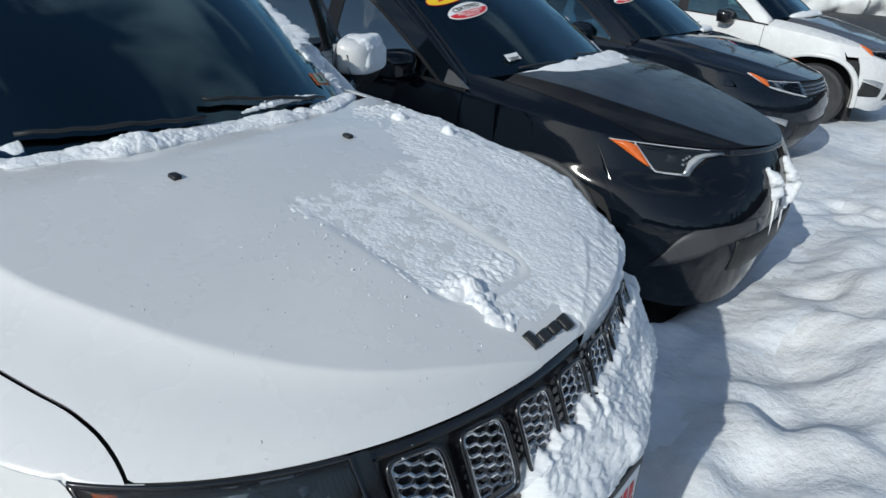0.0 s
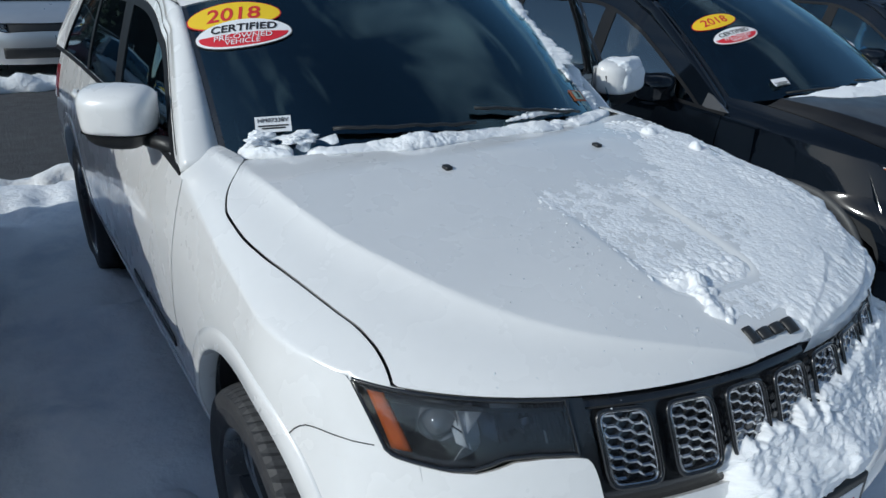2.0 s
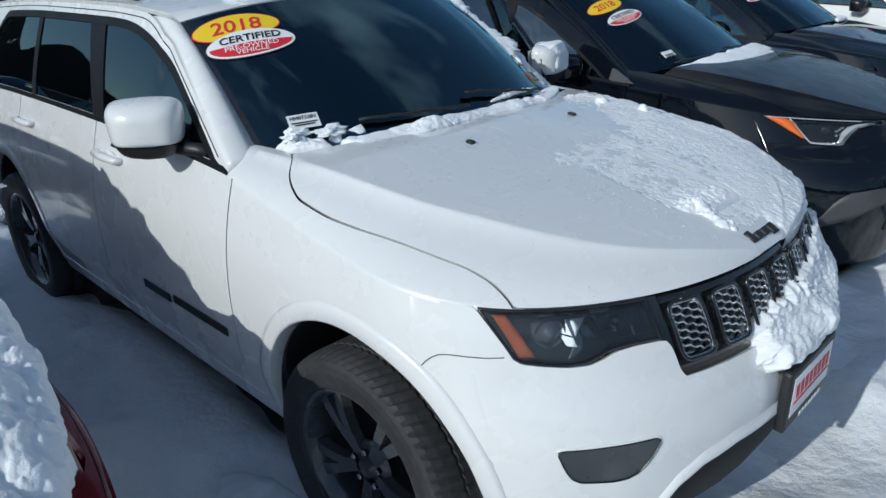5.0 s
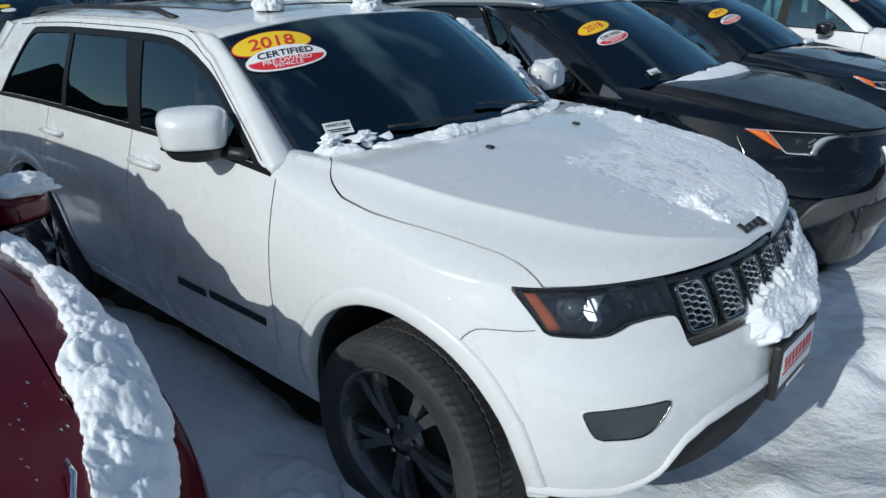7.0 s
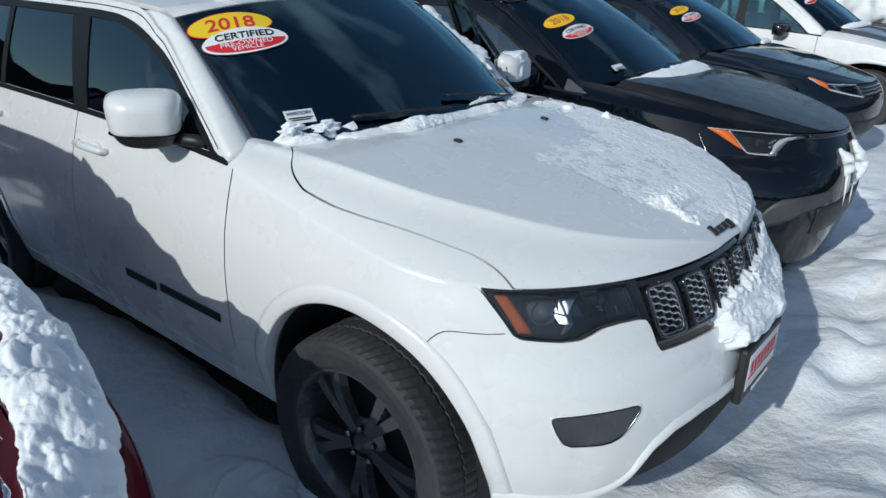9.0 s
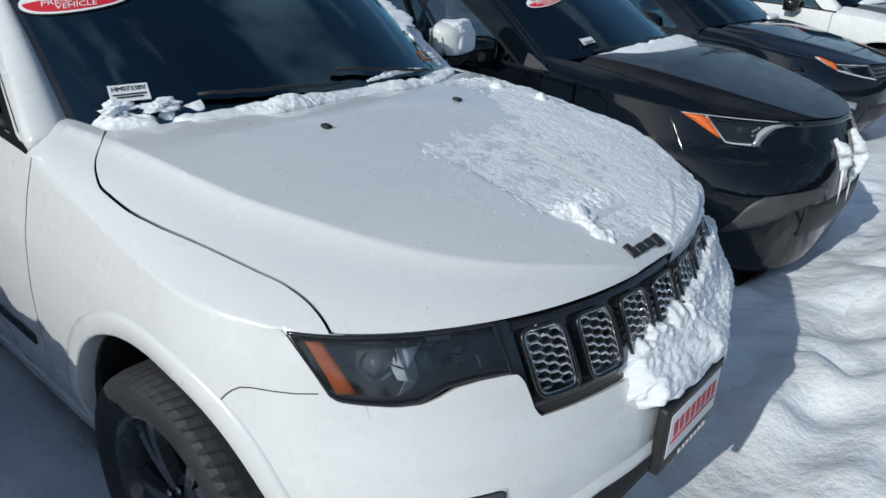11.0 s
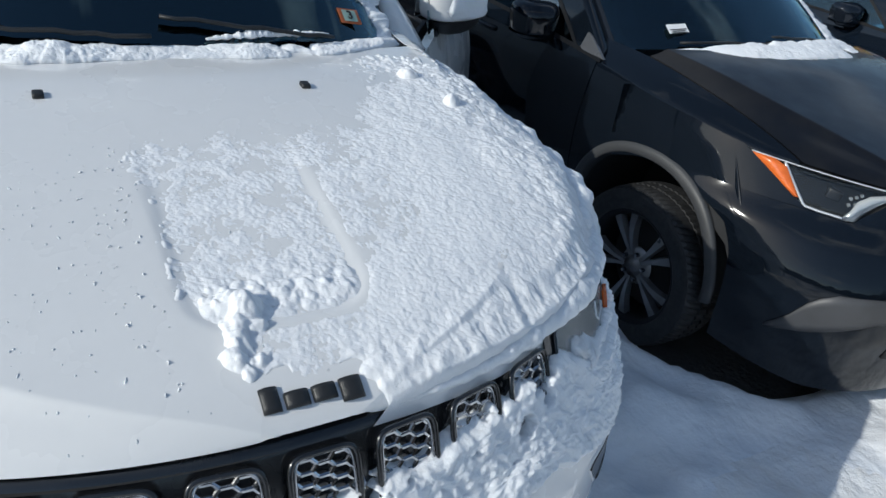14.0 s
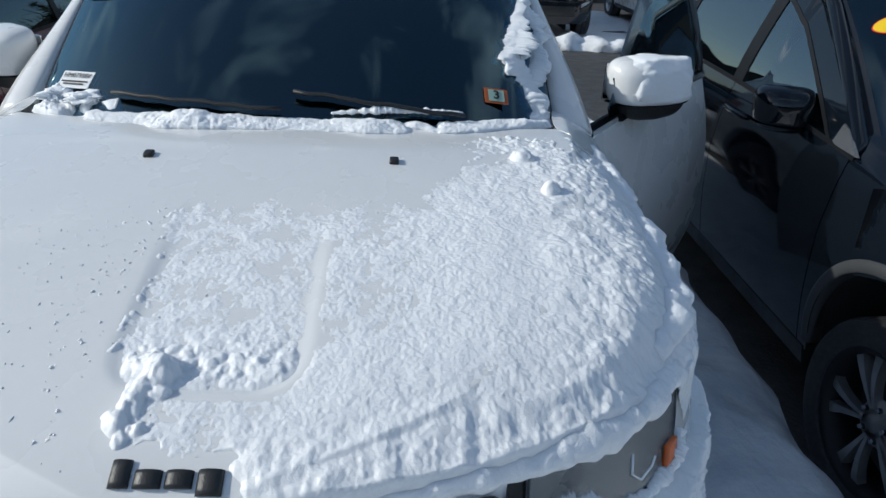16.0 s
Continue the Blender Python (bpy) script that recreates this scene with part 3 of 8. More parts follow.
def build_car(s, name, label, m, detail=2):
    """A parked car. detail 2: near, 1: neighbours, 0: far rows."""
    B = Body(s)
    paint = M[s["paint"]]
    car = thing(name, label, s.get("category", "car"), m, s.get("group", ""))
    wr, xa2 = s["wheel_r"], -s["wheelbase"]
    ar, az = s["arch"]
    an = s.get("arch_n", 2.5)
    ax = s.get("axle_x", 0.0)
    sill = s["sill"]
    k = (1, 2, 4)[detail] / 2.0
    N = lambda n: max(int(n * k), 4)
    xd0, xd1, xd2 = s["doors"]
    zc = s["bumper_top"]
    lamp_y = s["lamp_y"]
    # front bumper: nose columns up to the wheel arch, below lamps and grille
    qa = B.q_of_x(ax + ar + 0.015)
    q = np.linspace(0.0, qa, N(60))
    ymid = np.abs(B.at(q, 0.85)[:, 1])
    cut = np.interp(ymid, [p[0] for p in s["nose_cut"]], [p[1] for p in s["nose_cut"]])
    xq = B.at(q, zc)[:, 0]
    low = np.interp(q / qa, [0, 0.6, 1], s["bumper_low"])
    if "low_y" in s:
        low = np.interp(np.abs(B.at(q, 0.45)[:, 1]), [p[0] for p in s["low_y"]], [p[1] for p in s["low_y"]])
    both = [wall(B, q, low, cut, N(22), sg) for sg in (1, -1)]
    P = np.concatenate([both[1], both[0][1:]], 0)
    v, f = slab(P, 0.015)
    put("front_bumper", mesh_of("front_bumper", v, f, M[s.get("bumper_paint", s["paint"])], crease=38), car)
    # dark shell behind the gaps
    qq = np.concatenate([np.linspace(0, 1, 14), 1 + np.linspace(0.02, B.len, 20), 1 + B.len + np.linspace(0.08, 1, 8)])
    xx = B.at(qq, 0.7)[:, 0]
    for sg in (1, -1):
        lo = np.full(len(qq), sill + 0.02)
        for xa in (ax, xa2):
            inside = np.abs(xx - xa) < ar + 0.04
            lo = np.where(inside, np.maximum(lo, arch_top(xx, xa, ar + 0.04, az, an)), lo)
        hi = np.where(qq <= 1, np.minimum(B.zs(xx), s["nose_cut"][0][1] + 0.02), B.zs(xx)) - 0.01
        hi = np.maximum(hi, lo + 0.02)
        Pi = wall(B, qq, lo, hi, 6, sg, off=-0.022)
        v, f = sheet(Pi)
        put("inner_shell", mesh_of("inner_shell", v, f, M["liner"]), car)
    for sg in (1, -1):
        skip = s.get("open_door") == sg
        # front wing
        q0 = B.q_of_x(s["lamp_end_x"], 0.9)
        q1 = 1 + B.x0 - xd0
        qt = B.q_of_x(s.get("wing_tip", s["lamp_end_x"]), s.get("wing_tip_z", 0.95))
        xs_split = s.get("wing_split", ax + ar)
        qc = np.unique(np.concatenate([np.linspace(qt, q0 - 1e-4, N(5)), np.linspace(q0, q1 - 0.003, N(34)), [B.q_of_x(ax - ar) + 1e-4, B.q_of_x(ax - ar) - 1e-4, B.q_of_x(ax + ar * 0.995), B.q_of_x(xs_split) - 1e-4, B.q_of_x(xs_split) + 1e-4]]))
        qc = qc[(qc >= qt) & (qc <= q1 - 0.003)]
        xx = B.at(qc, zc)[:, 0]
        sm = s.get("seam", 0.003)
        lo = np.where(xx > xs_split, zc + sm, np.where(xx > ax - ar, arch_top(xx, ax, ar, az, an), sill))
        lo = np.where((xx > ax + ar), zc + sm, np.maximum(lo, sill))
        hi = B.zs(xx)
        lo = np.where(qc < q0 - 1e-5, hi - 0.006, np.minimum(lo, hi - 0.02))
        tuck = np.where(qc < q0 - 2e-4, 0.0, -0.004 * (1 - np.clip((qc - q0) / 0.014, 0, 1)))
        Pw_ = wall(B, qc, lo, hi, N(18), 1, off=tuck[:, None, None])
        xt_, Yt_ = Pw_[:, -1, 0], Pw_[:, -1, 1]
        yin = np.minimum(mono(s["bonnet_gap"])(xt_) + 0.003, Yt_)
        rows_ = []
        bw, xe_ = s.get("cowl_bow", 0.12), s["cowl_x"]
        for t in np.linspace(0, 1, N(9))[1:]:
            yt_ = Yt_ + (yin - Yt_) * t
            fd_ = (1 - step(xe_ - bw, xe_ + 0.5, xt_)) * step(xe_ - bw - 0.1, xe_ - bw, xt_)
            sh = fd_ * bw * (1 - np.clip(yt_ / 0.75, 0, 1) ** 2) * t
            rows_.append(np.stack([xt_ + sh, yt_, B.top(xt_, yt_)], -1))
        Pw_ = np.concatenate([Pw_, np.stack(rows_, 1)], 1)
        Pw_[..., 1] *= sg
        panel("front_wing", Pw_[::-1] if sg < 0 else Pw_, paint, car, t=0.002)
        if s.get("wing_lower"):
            ql = np.linspace(B.q_of_x(ax + ar + 0.013), q0 + 0.06, 30)
            xl = B.at(ql, zc)[:, 0]
            lol = np.where(xl < ax + ar, arch_top(xl, ax, ar, az, an), az)
            hil = np.full(30, s["wing_lower"])
            panel("wing_corner", wall(B, ql, np.minimum(lol, hil - 0.004), hil, 10, sg, off=np.interp(ql, [ql[0], q0 + 0.02, q0 + 0.06], [0.0012, 0.0012, -0.003])[:, None, None]), paint, car, t=0.003)
        # doors and quarter
        for nm, a, b in (("front_door", xd0, xd1), ("rear_door", xd1, xd2)):
            if nm == "front_door" and skip:
                continue
            xx = np.unique(np.concatenate([np.linspace(a - 0.003, b + 0.003, N(20)), [xa2 + ar + 1e-4, xa2 + ar * 0.99]]))
            xx = xx[(xx <= a - 0.003) & (xx >= b + 0.003)][::-1]
            lo = np.where(np.abs(xx - xa2) < ar, np.maximum(arch_top(xx, xa2, ar, az, an), sill), sill)
            panel(nm, wall(B, 1 + B.x0 - xx, lo, B.zs(xx), N(18), sg), paint, car, t=0.003)
        xx = np.unique(np.concatenate([np.linspace(xd2 - 0.003, B.x1, N(16)), [xa2 - ar - 1e-4, xa2 - ar * 0.99]]))[::-1]
        xx = xx[xx <= xd2 - 0.003]
        qx = np.concatenate([1 + B.x0 - xx, 1 + B.len + np.linspace(0.05, 1, N(12))])
        xz = B.at(qx, 0.7)[:, 0]
        lo = np.where(np.abs(xz - xa2) < ar, np.maximum(arch_top(xz, xa2, ar, az, an), sill), sill)
        panel("rear_quarter", wall(B, qx, lo, B.zs(xz), N(18), sg), paint, car, t=0.003)
        # sill trim
        xs_ = np.linspace(ax - ar - 0.02, xa2 + ar + 0.02, 14)
        Ps = wall(B, 1 + B.x0 - xs_, np.full(14, sill - 0.07), np.full(14, sill + 0.004), 4, sg, off=0.004)
        panel("sill_trim", Ps, M[s.get("trim", "plastic")], car, t=0.05)
        # wheel arch lips and housings
        for xa in (ax, xa2):
            ang = np.linspace(-0.12, math.pi + 0.12, N(40))
            ex = 2 / an
            ca, sa = np.cos(ang), np.sin(ang)
            X = xa + ar * np.sign(ca) * np.abs(ca) ** ex
            Z = np.maximum(az + ar * np.sign(sa) * np.abs(sa) ** ex, sill * 0.9)
            ww = s.get("lip", 0.05)
            rows = []
            lo_ = s.get("lip_out", 0.014)
            for grow, out in ((0.0, -0.06), (0.0, 0.0), (0.006, lo_), (ww * 0.7, lo_ * 0.7), (ww, 0.0), (ww, -0.02)):
                gx = X + grow * np.sign(ca) * np.abs(ca) ** ex
                gz = Z + grow * np.abs(sa) ** ex
                qg = np.array([B.q_of_x(float(g), float(h)) for g, h in zip(gx, gz)])
                pt = B.at(qg, gz)
                nn = np.stack([np.where(qg < 1, np.cos(qg * math.pi / 2), 0.0), np.where(qg < 1, np.sin(qg * math.pi / 2), 1.0), 0 * qg], -1)
                rows.append(pt + nn * out)
            R = np.stack(rows, 1)
            R[..., 1] *= sg
            if sg > 0:
                R = R[::-1]
            v, f = sheet(R)
            put("wheel_arch", mesh_of("wheel_arch", v, f, M[s.get("arch_mat", s["paint"])]), car)
            hw = wall(B, np.array([B.q_of_x(xa)]), [0.5], [0.6], 2, 1)[0, 0, 1]
            house = []
            for yy in (hw - 0.03, hw - 0.42):
                house.append(np.stack([X * 1.0, np.full(len(X), yy * sg), Z + 0.0], -1))
            Hh = np.stack(house, 1)
            v, f = sheet(Hh)
            cap = np.stack([np.stack([X, np.full(len(X), (hw - 0.42) * sg), Z], -1), np.stack([X, np.full(len(X), (hw - 0.42) * sg), np.full(len(X), 0.12)], -1)], 1)
            put("wheel_housing", mesh_of("wheel_housing", *join((v, f), sheet(cap)), M["liner"]), car)
            wheel(car, "wheel", xa + (s.get("wheel_dx", 0.0) if xa == ax else 0.0), sg * (s["track"] / 2), wr, s["rim_r"], sg, M[s["rim"]], s.get("spokes", 5), s.get("tyre_w", 0.235),
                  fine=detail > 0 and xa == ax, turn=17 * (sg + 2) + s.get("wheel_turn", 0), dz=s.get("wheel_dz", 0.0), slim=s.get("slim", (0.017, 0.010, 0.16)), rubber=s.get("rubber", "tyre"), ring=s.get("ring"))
    # bonnet and wing tops
    gap = s["bonnet_gap"]
    yg = mono(gap)
    xe, xt = s["cowl_x"], float(B.xf(B.zs(9)))
    u = np.linspace(0, 1, N(46) if detail < 2 else 130)
    bow = s.get("cowl_bow", 0.12)
    xs_ = xe - bow + (xt - 0.0005 - xe + bow) * np.sin(u * math.pi / 2) ** 0.9
    def top_strip(edge_a, edge_b, cols, rearw=True):
        P = np.zeros((len(xs_), cols, 3))
        for j in range(cols):
            y = edge_a + (edge_b - edge_a) * j / (cols - 1)
            P[:, j, 1] = y
        x = np.broadcast_to(xs_[:, None], P.shape[:2]).copy()
        fade = 1 - step(xe - bow, xe + 0.5, x)
        x += fade * bow * (1 - np.clip(np.abs(P[..., 1]) / 0.75, 0, 1) ** 2)
        P[..., 0] = x
        P[..., 2] = B.top(xs_[:, None] + 0 * x, P[..., 1])
        return P
    Y = B.width(xs_)
    ye = np.minimum(yg(xs_), Y)
    inner = np.maximum(ye - 0.003, 0)
    P = np.zeros((len(xs_), (N(52) if detail < 2 else 190) | 1, 3))
    nc = P.shape[1]
    vv = np.sin(np.linspace(-1, 1, nc) * math.pi / 2 * 0.92) / math.sin(math.pi / 2 * 0.92)
    P[..., 1] = inner[:, None] * vv[None, :]
    fade = 1 - step(xe - bow, xe + 0.5, xs_)
    P[..., 0] = xs_[:, None] + (fade[:, None] * bow * (1 - np.clip(np.abs(P[..., 1]) / 0.75, 0, 1) ** 2))
    P[..., 2] = B.top(xs_[:, None] + 0 * P[..., 1], P[..., 1])
    hp = M[s.get("bonnet_paint", s["paint"])]
    v, f = slab(P, 0.002 + 0.016 * (1 - step(xt - 0.16, xt - 0.06, P[..., 0])))
    bonnet = put("bonnet", mesh_of("bonnet", v, f, hp, crease=38), car)
    for sg in (1, -1):
        xs0, xs_keep, ye_keep, Y_keep = xs_, xs_, ye, Y
        back = np.linspace(s["cabin"]["a_bot"][0] - 0.16, s["doors"][0] + 0.004, 8)
        xs_w = back
        Y_w = B.width(xs_w)
        ye_w = np.minimum(yg(xs_w), Y_w)
        rows = np.where((Y_w - ye_w) > 0.002)[0]
        if len(rows) > 2:
            xs2 = xs_w[rows]
            cols = 7
            t = np.linspace(0, 1, cols)
            yy = (ye_w[rows] + 0.003)[:, None] * (1 - t) + Y_w[rows][:, None] * t
            fd = (1 - step(xe - bow, xe + 0.5, xs2))[:, None] * step(xe - bow - 0.1, xe - bow, xs2)[:, None]
            x2 = xs2[:, None] + fd * bow * (1 - np.clip(yy / 0.75, 0, 1) ** 2)
            x2 = np.where(t[None, :] > 0.99, xs2[:, None], x2)
            Pt = np.stack([x2, yy * sg, B.top(xs2[:, None] + 0 * yy, yy)], -1)
            if sg < 0:
                Pt = Pt[:, ::-1]
            panel("pillar_foot", Pt, paint, car, t=0.01)
        jy = np.minimum(yg(xs_), Y)
        Pg = np.stack([np.stack([xs_ + fade * bow * (1 - np.clip(jy / 0.75, 0, 1) ** 2), (jy + d) * sg, B.top(xs_, jy) - 0.026], -1) for d in (-0.014, 0.014)], 1)
        put("bonnet_joint", mesh_of("bonnet_joint", *sheet(Pg), M["liner"]), car)
    # cabin
    cb = s["cabin"]
    zb = lambda x: B.zs(x)
    wt, zt = mono(cb["roof_w"]), mono(cb["roof_z"])
    ws0, ws1 = cb["ws_bottom"], cb["ws_top"]          # (x middle, x corner, half width, z)
    bend = cb.get("bend", 2.4)
    def windscreen(uv_rows, uv_cols, inset=0.0):
        t = np.linspace(inset * 0.6, 1 - inset * 0.6, uv_rows)[:, None]
        uu = np.linspace(-1 + inset, 1 - inset, uv_cols)[None, :]
        hwid = ws0[2] * (1 - t) + ws1[2] * t
        xm = ws0[0] * (1 - t) + ws1[0] * t
        xc = ws0[1] * (1 - t) + ws1[1] * t
        zm = ws0[3] * (1 - t) + ws1[3] * t + 0.03 * np.sin(math.pi * t)
        zcor = ws0[4] * (1 - t) + ws1[4] * t + 0.02 * np.sin(math.pi * t)
        x = xm + (xc - xm) * np.abs(uu) ** bend
        z = zm + (zcor - zm) * np.abs(uu) ** bend
        return np.stack([x, hwid * uu, z], -1)
    Pw = windscreen(N(14), N(24), 0.02)
    v, f = slab(Pw[:, ::-1], 0.006)
    wsg = put("windscreen", mesh_of("windscreen", v, f, M[s.get("screen", "wind_clear")], crease=38), car, "tinted windscreen")
    Pf = windscreen(N(14), N(24), 0.0)
    for sl in ((Pf[:, 0], windscreen(N(14), N(24), 0.07)[:, 0]), (windscreen(N(14), N(24), 0.07)[:, -1], Pf[:, -1])):
        put("windscreen_border", mesh_of("windscreen_border", *sheet(np.stack(sl, 1) - np.array((0, 0, 0.004))), M["gloss_black"]), car)
    # roof
    xr0, xr1 = ws1[0], cb["roof_end"]
    tt = np.linspace(0, 1, N(26))
    nc2 = N(22) | 1
    uu = np.linspace(-1, 1, nc2)
    xr_ = ws1[0] + (xr1 - ws1[0]) * tt
    P = np.zeros((len(tt), nc2, 3))
    front_shift = (ws1[1] - ws1[0]) * np.abs(uu) ** bend
    P[..., 0] = xr_[:, None] + front_shift[None, :] * (1 - tt[:, None]) ** 2
    hw_ = wt(xr_)
    hw_[0] = ws1[2]
    P[..., 1] = hw_[:, None] * uu[None, :]
    edge = cb["roof_drop"]
    P[..., 2] = zt(P[..., 0]) - edge * np.abs(uu[None, :]) ** 2.6
    P[0, :, 2] = ws1[3] + (ws1[4] - ws1[3]) * np.abs(uu) ** bend
    panel("roof", P[::-1], M[s.get("roof_paint", s["paint"])], car, t=0.02)
    roof_edge = P[:, -1].copy()                        # left edge
    # sides above the belt
    xa_top, xa_bot = cb["a_top"], cb["a_bot"]          # (x, z) of the front frame line
    xd_top, xd_bot = cb["d_top"], cb["d_bot"]
    ra, rz = roof_edge[:, 0][::-1], roof_edge[:, 2][::-1]
    def top_line(x):
        x = np.asarray(x, float)
        r = np.interp(x, ra, rz) - 0.012
        fa = xa_bot[1] + (xa_top[1] - xa_bot[1]) * np.clip((xa_bot[0] - x) / (xa_bot[0] - xa_top[0]), 0, 9) ** 0.86
        fd = xd_bot[1] + (xd_top[1] - xd_bot[1]) * np.clip((x - xd_bot[0]) / (xd_top[0] - xd_bot[0]), 0, 9) ** 0.9
        return smin(smin(r, fa, 0.04), fd, 0.04)
    wbelt = lambda x: B.w(zb(x))
    def side_y(x, z):
        x, z = np.broadcast_arrays(np.asarray(x, float), np.asarray(z, float))
        b, h = zb(x), np.interp(x, ra, rz)
        t = np.clip((z - b) / (h - b), 0, 1)
        wtop = np.interp(x, ra, roof_edge[:, 1][::-1]) + 0.012
        return wbelt(x) * (1 - t ** 1.25) + wtop * t ** 1.25
    for sg in (1, -1):
        xs3 = np.linspace(xa_bot[0] - 0.002, xd_bot[0] + 0.002, N(60))
        tl = np.maximum(top_line(xs3), zb(xs3) + 0.002)
        d0 = zb(xs3) + cb["belt_trim"]
        inset = cb["frame"]
        # glass opening, by the same lines drawn inward
        go = lambda x: smin(smin(np.interp(x, ra, rz) - 0.012 - inset, xa_bot[1] + (xa_top[1] - xa_bot[1]) * np.clip((xa_bot[0] - cb["a_frame"] - x) / (xa_bot[0] - xa_top[0]), 0, 9) ** 0.86, 0.12),
                                  xd_bot[1] + (xd_top[1] - xd_bot[1]) * np.clip((x - cb["glass_end"]) / (xd_top[0] - xd_bot[0]), 0, 9) ** 0.9, 0.10)
        g1 = np.maximum(go(xs3), d0)
        def strip(lo, hi, rows, mm, nm, off=0.0, xsq=xs3, t=0.006, lab="", lean=0.0):
            v_ = np.linspace(0, 1, rows)
            z = lo[:, None] * (1 - v_) + hi[:, None] * v_
            xq = xsq[:, None] + (np.zeros(len(xsq)) + lean)[:, None] * v_
            Pq = np.stack([xq, (side_y(xq, z) + off) * sg, z], -1)
            if sg < 0:
                Pq = Pq[::-1]
            return panel(nm, Pq, mm, car, lab, t)
        xm3 = xs3[go(xs3) > d0 - 0.03]
        strip(zb(xm3), np.minimum(zb(xm3) + cb["belt_trim"], np.maximum(top_line(xm3), zb(xm3) + 0.002)), 3, M["pillar_black"], "belt_moulding", 0.003, xm3)
        strip(zb(xs3), np.minimum(d0, tl), 3, paint, "side_frame", -0.002)
        strip(np.minimum(np.maximum(g1, d0), tl), tl, 6, paint, "side_frame")
        if detail > 0:
            strip(np.maximum(np.minimum(g1, tl) - cb.get("trim_w", 0.020), np.minimum(d0, tl)), np.maximum(np.minimum(g1, tl), np.minimum(d0, tl) + 0.0005), 3, M["pillar_black"], "window_trim", 0.003)
        # panes
        for k2, (pa, pb) in enumerate(cb["panes"]):
            if skip_pane(s, sg, k2):
                continue
            xp = np.linspace(pa, pb, N(16))
            la, lb = cb.get("lean", ((0, 0),) * 3)[k2]
            lean = la + (lb - la) * (xp - pa) / (pb - pa)
            top = go(xp + lean)
            okk = top > zb(xp) + cb["belt_trim"] + 0.004
            xp, top, lean = xp[okk], top[okk], lean[okk]
            strip(zb(xp) + cb["belt_trim"], top, 8, M[s.get("pane_glass", "door_glass" if k2 == 0 else "glass")], "side_window", -0.004, xp, 0.005, "tinted side window", lean)
        edges = cb["panes"]
        leans = cb.get("lean", ((0, 0),) * 3)
        for k2, ((a, b), (c, d)) in enumerate(zip(edges[:-1], edges[1:])):
            xp = np.linspace(b, c, 4)
            lean = np.linspace(leans[k2][1], leans[k2 + 1][0], 4)
            strip(zb(xp) + cb["belt_trim"], np.maximum(go(xp + lean), zb(xp) + cb["belt_trim"] + 0.01), 6, M["pillar_black"], "window_pillar", 0.001, xp, lean=lean)
        # front pillar between windscreen and side frame
        t = np.linspace(0, 1, N(16))
        wsE = Pf[:, -1]
        wx = np.interp(t, np.linspace(0, 1, len(wsE)), wsE[:, 0])
        wy = np.interp(t, np.linspace(0, 1, len(wsE)), wsE[:, 1])
        wz = np.interp(t, np.linspace(0, 1, len(wsE)), wsE[:, 2])
        sx = xa_bot[0] + (xa_top[0] - xa_bot[0]) * t
        sz = top_line(sx)
        syy = side_y(sx, sz)
        A = np.stack([wx, wy, wz], -1)
        C = np.stack([sx, syy, sz], -1)
        mid = (A + C) / 2 + np.array((0.006, 0.010, 0.012))
        Pa = np.stack([A, A * 0.7 + C * 0.3 + np.array((0.004, 0.007, 0.009)), mid, A * 0.25 + C * 0.75 + np.array((0.003, 0.007, 0.007)), C], 1)
        Pa[..., 1] *= sg
        if sg > 0:
            Pa = Pa[:, ::-1]
        v, f = slab(Pa, 0.012)
        put("front_pillar", mesh_of("front_pillar", v, f, paint), car)
    # rear: tailgate glass between the roof end and the tail
    xe1 = P[-1, :, 0]
    hw2 = float(hw_[-1])
    ty = np.linspace(-1, 1, N(14))
    tz = float(B.zs(B.x1))
    bot = np.stack([np.full(len(ty), cb["tail"][0]) + 0.12 * np.abs(ty) ** 2, ty * cb["tail"][1], np.full(len(ty), tz)], -1)
    topr = np.stack([np.full(len(ty), xr1), ty * hw2, P[-1, nc2 // 2, 2] - edge * np.abs(ty) ** 2.6], -1)
    rowsT = [topr * (1 - t) + bot * t + np.array((-0.05 * math.sin(math.pi * t), 0, 0.03 * math.sin(math.pi * t))) for t in np.linspace(0, 1, 8)]
    Pr = np.stack(rowsT, 0)
    panel("rear_window", Pr[::-1], M["glass"], car, "dark tinted rear window", t=0.006)
    for sg in (1, -1):
        t = np.linspace(0, 1, 8)
        A = Pr[:, -1] if sg > 0 else Pr[:, 0]
        sx = xd_top[0] + (xd_bot[0] - xd_top[0]) * t
        sz = top_line(sx)
        C = np.stack([sx, side_y(sx, sz) * sg, sz], -1)
        Pq = np.stack([A, (A + C) / 2 + np.array((-0.01, 0.015 * sg, 0.01)), C], 1)
        panel("rear_pillar", Pq if sg > 0 else Pq[:, ::-1], paint, car, t=0.012)
    # tail top between side walls
    yt = np.linspace(-1, 1, N(12))
    if s.get("boot"):
        xb_ = np.linspace(cb["tail"][0] + 0.03, float(B.xr(tz)) + 0.0, 8)
        Pb = np.stack([np.stack([np.full(len(yt), x), yt * float(B.w(tz)) * 0.97, tz + 0.04 * (1 - np.abs(yt) ** 3)], -1) for x in xb_], 0)
        panel("boot_lid", Pb[::-1], paint, car)
    # cabin floor, dash and seats seen through the glass
    zi = tz - 0.12
    xc0 = ws0[0]
    put("dashboard", mesh_of("dashboard", *vf(box((xc0 - 0.28, 0, ws0[4] - 0.085), (0.62, 2 * ws0[2] - 0.06, 0.14), 0.04)), M["cabin"]), car)
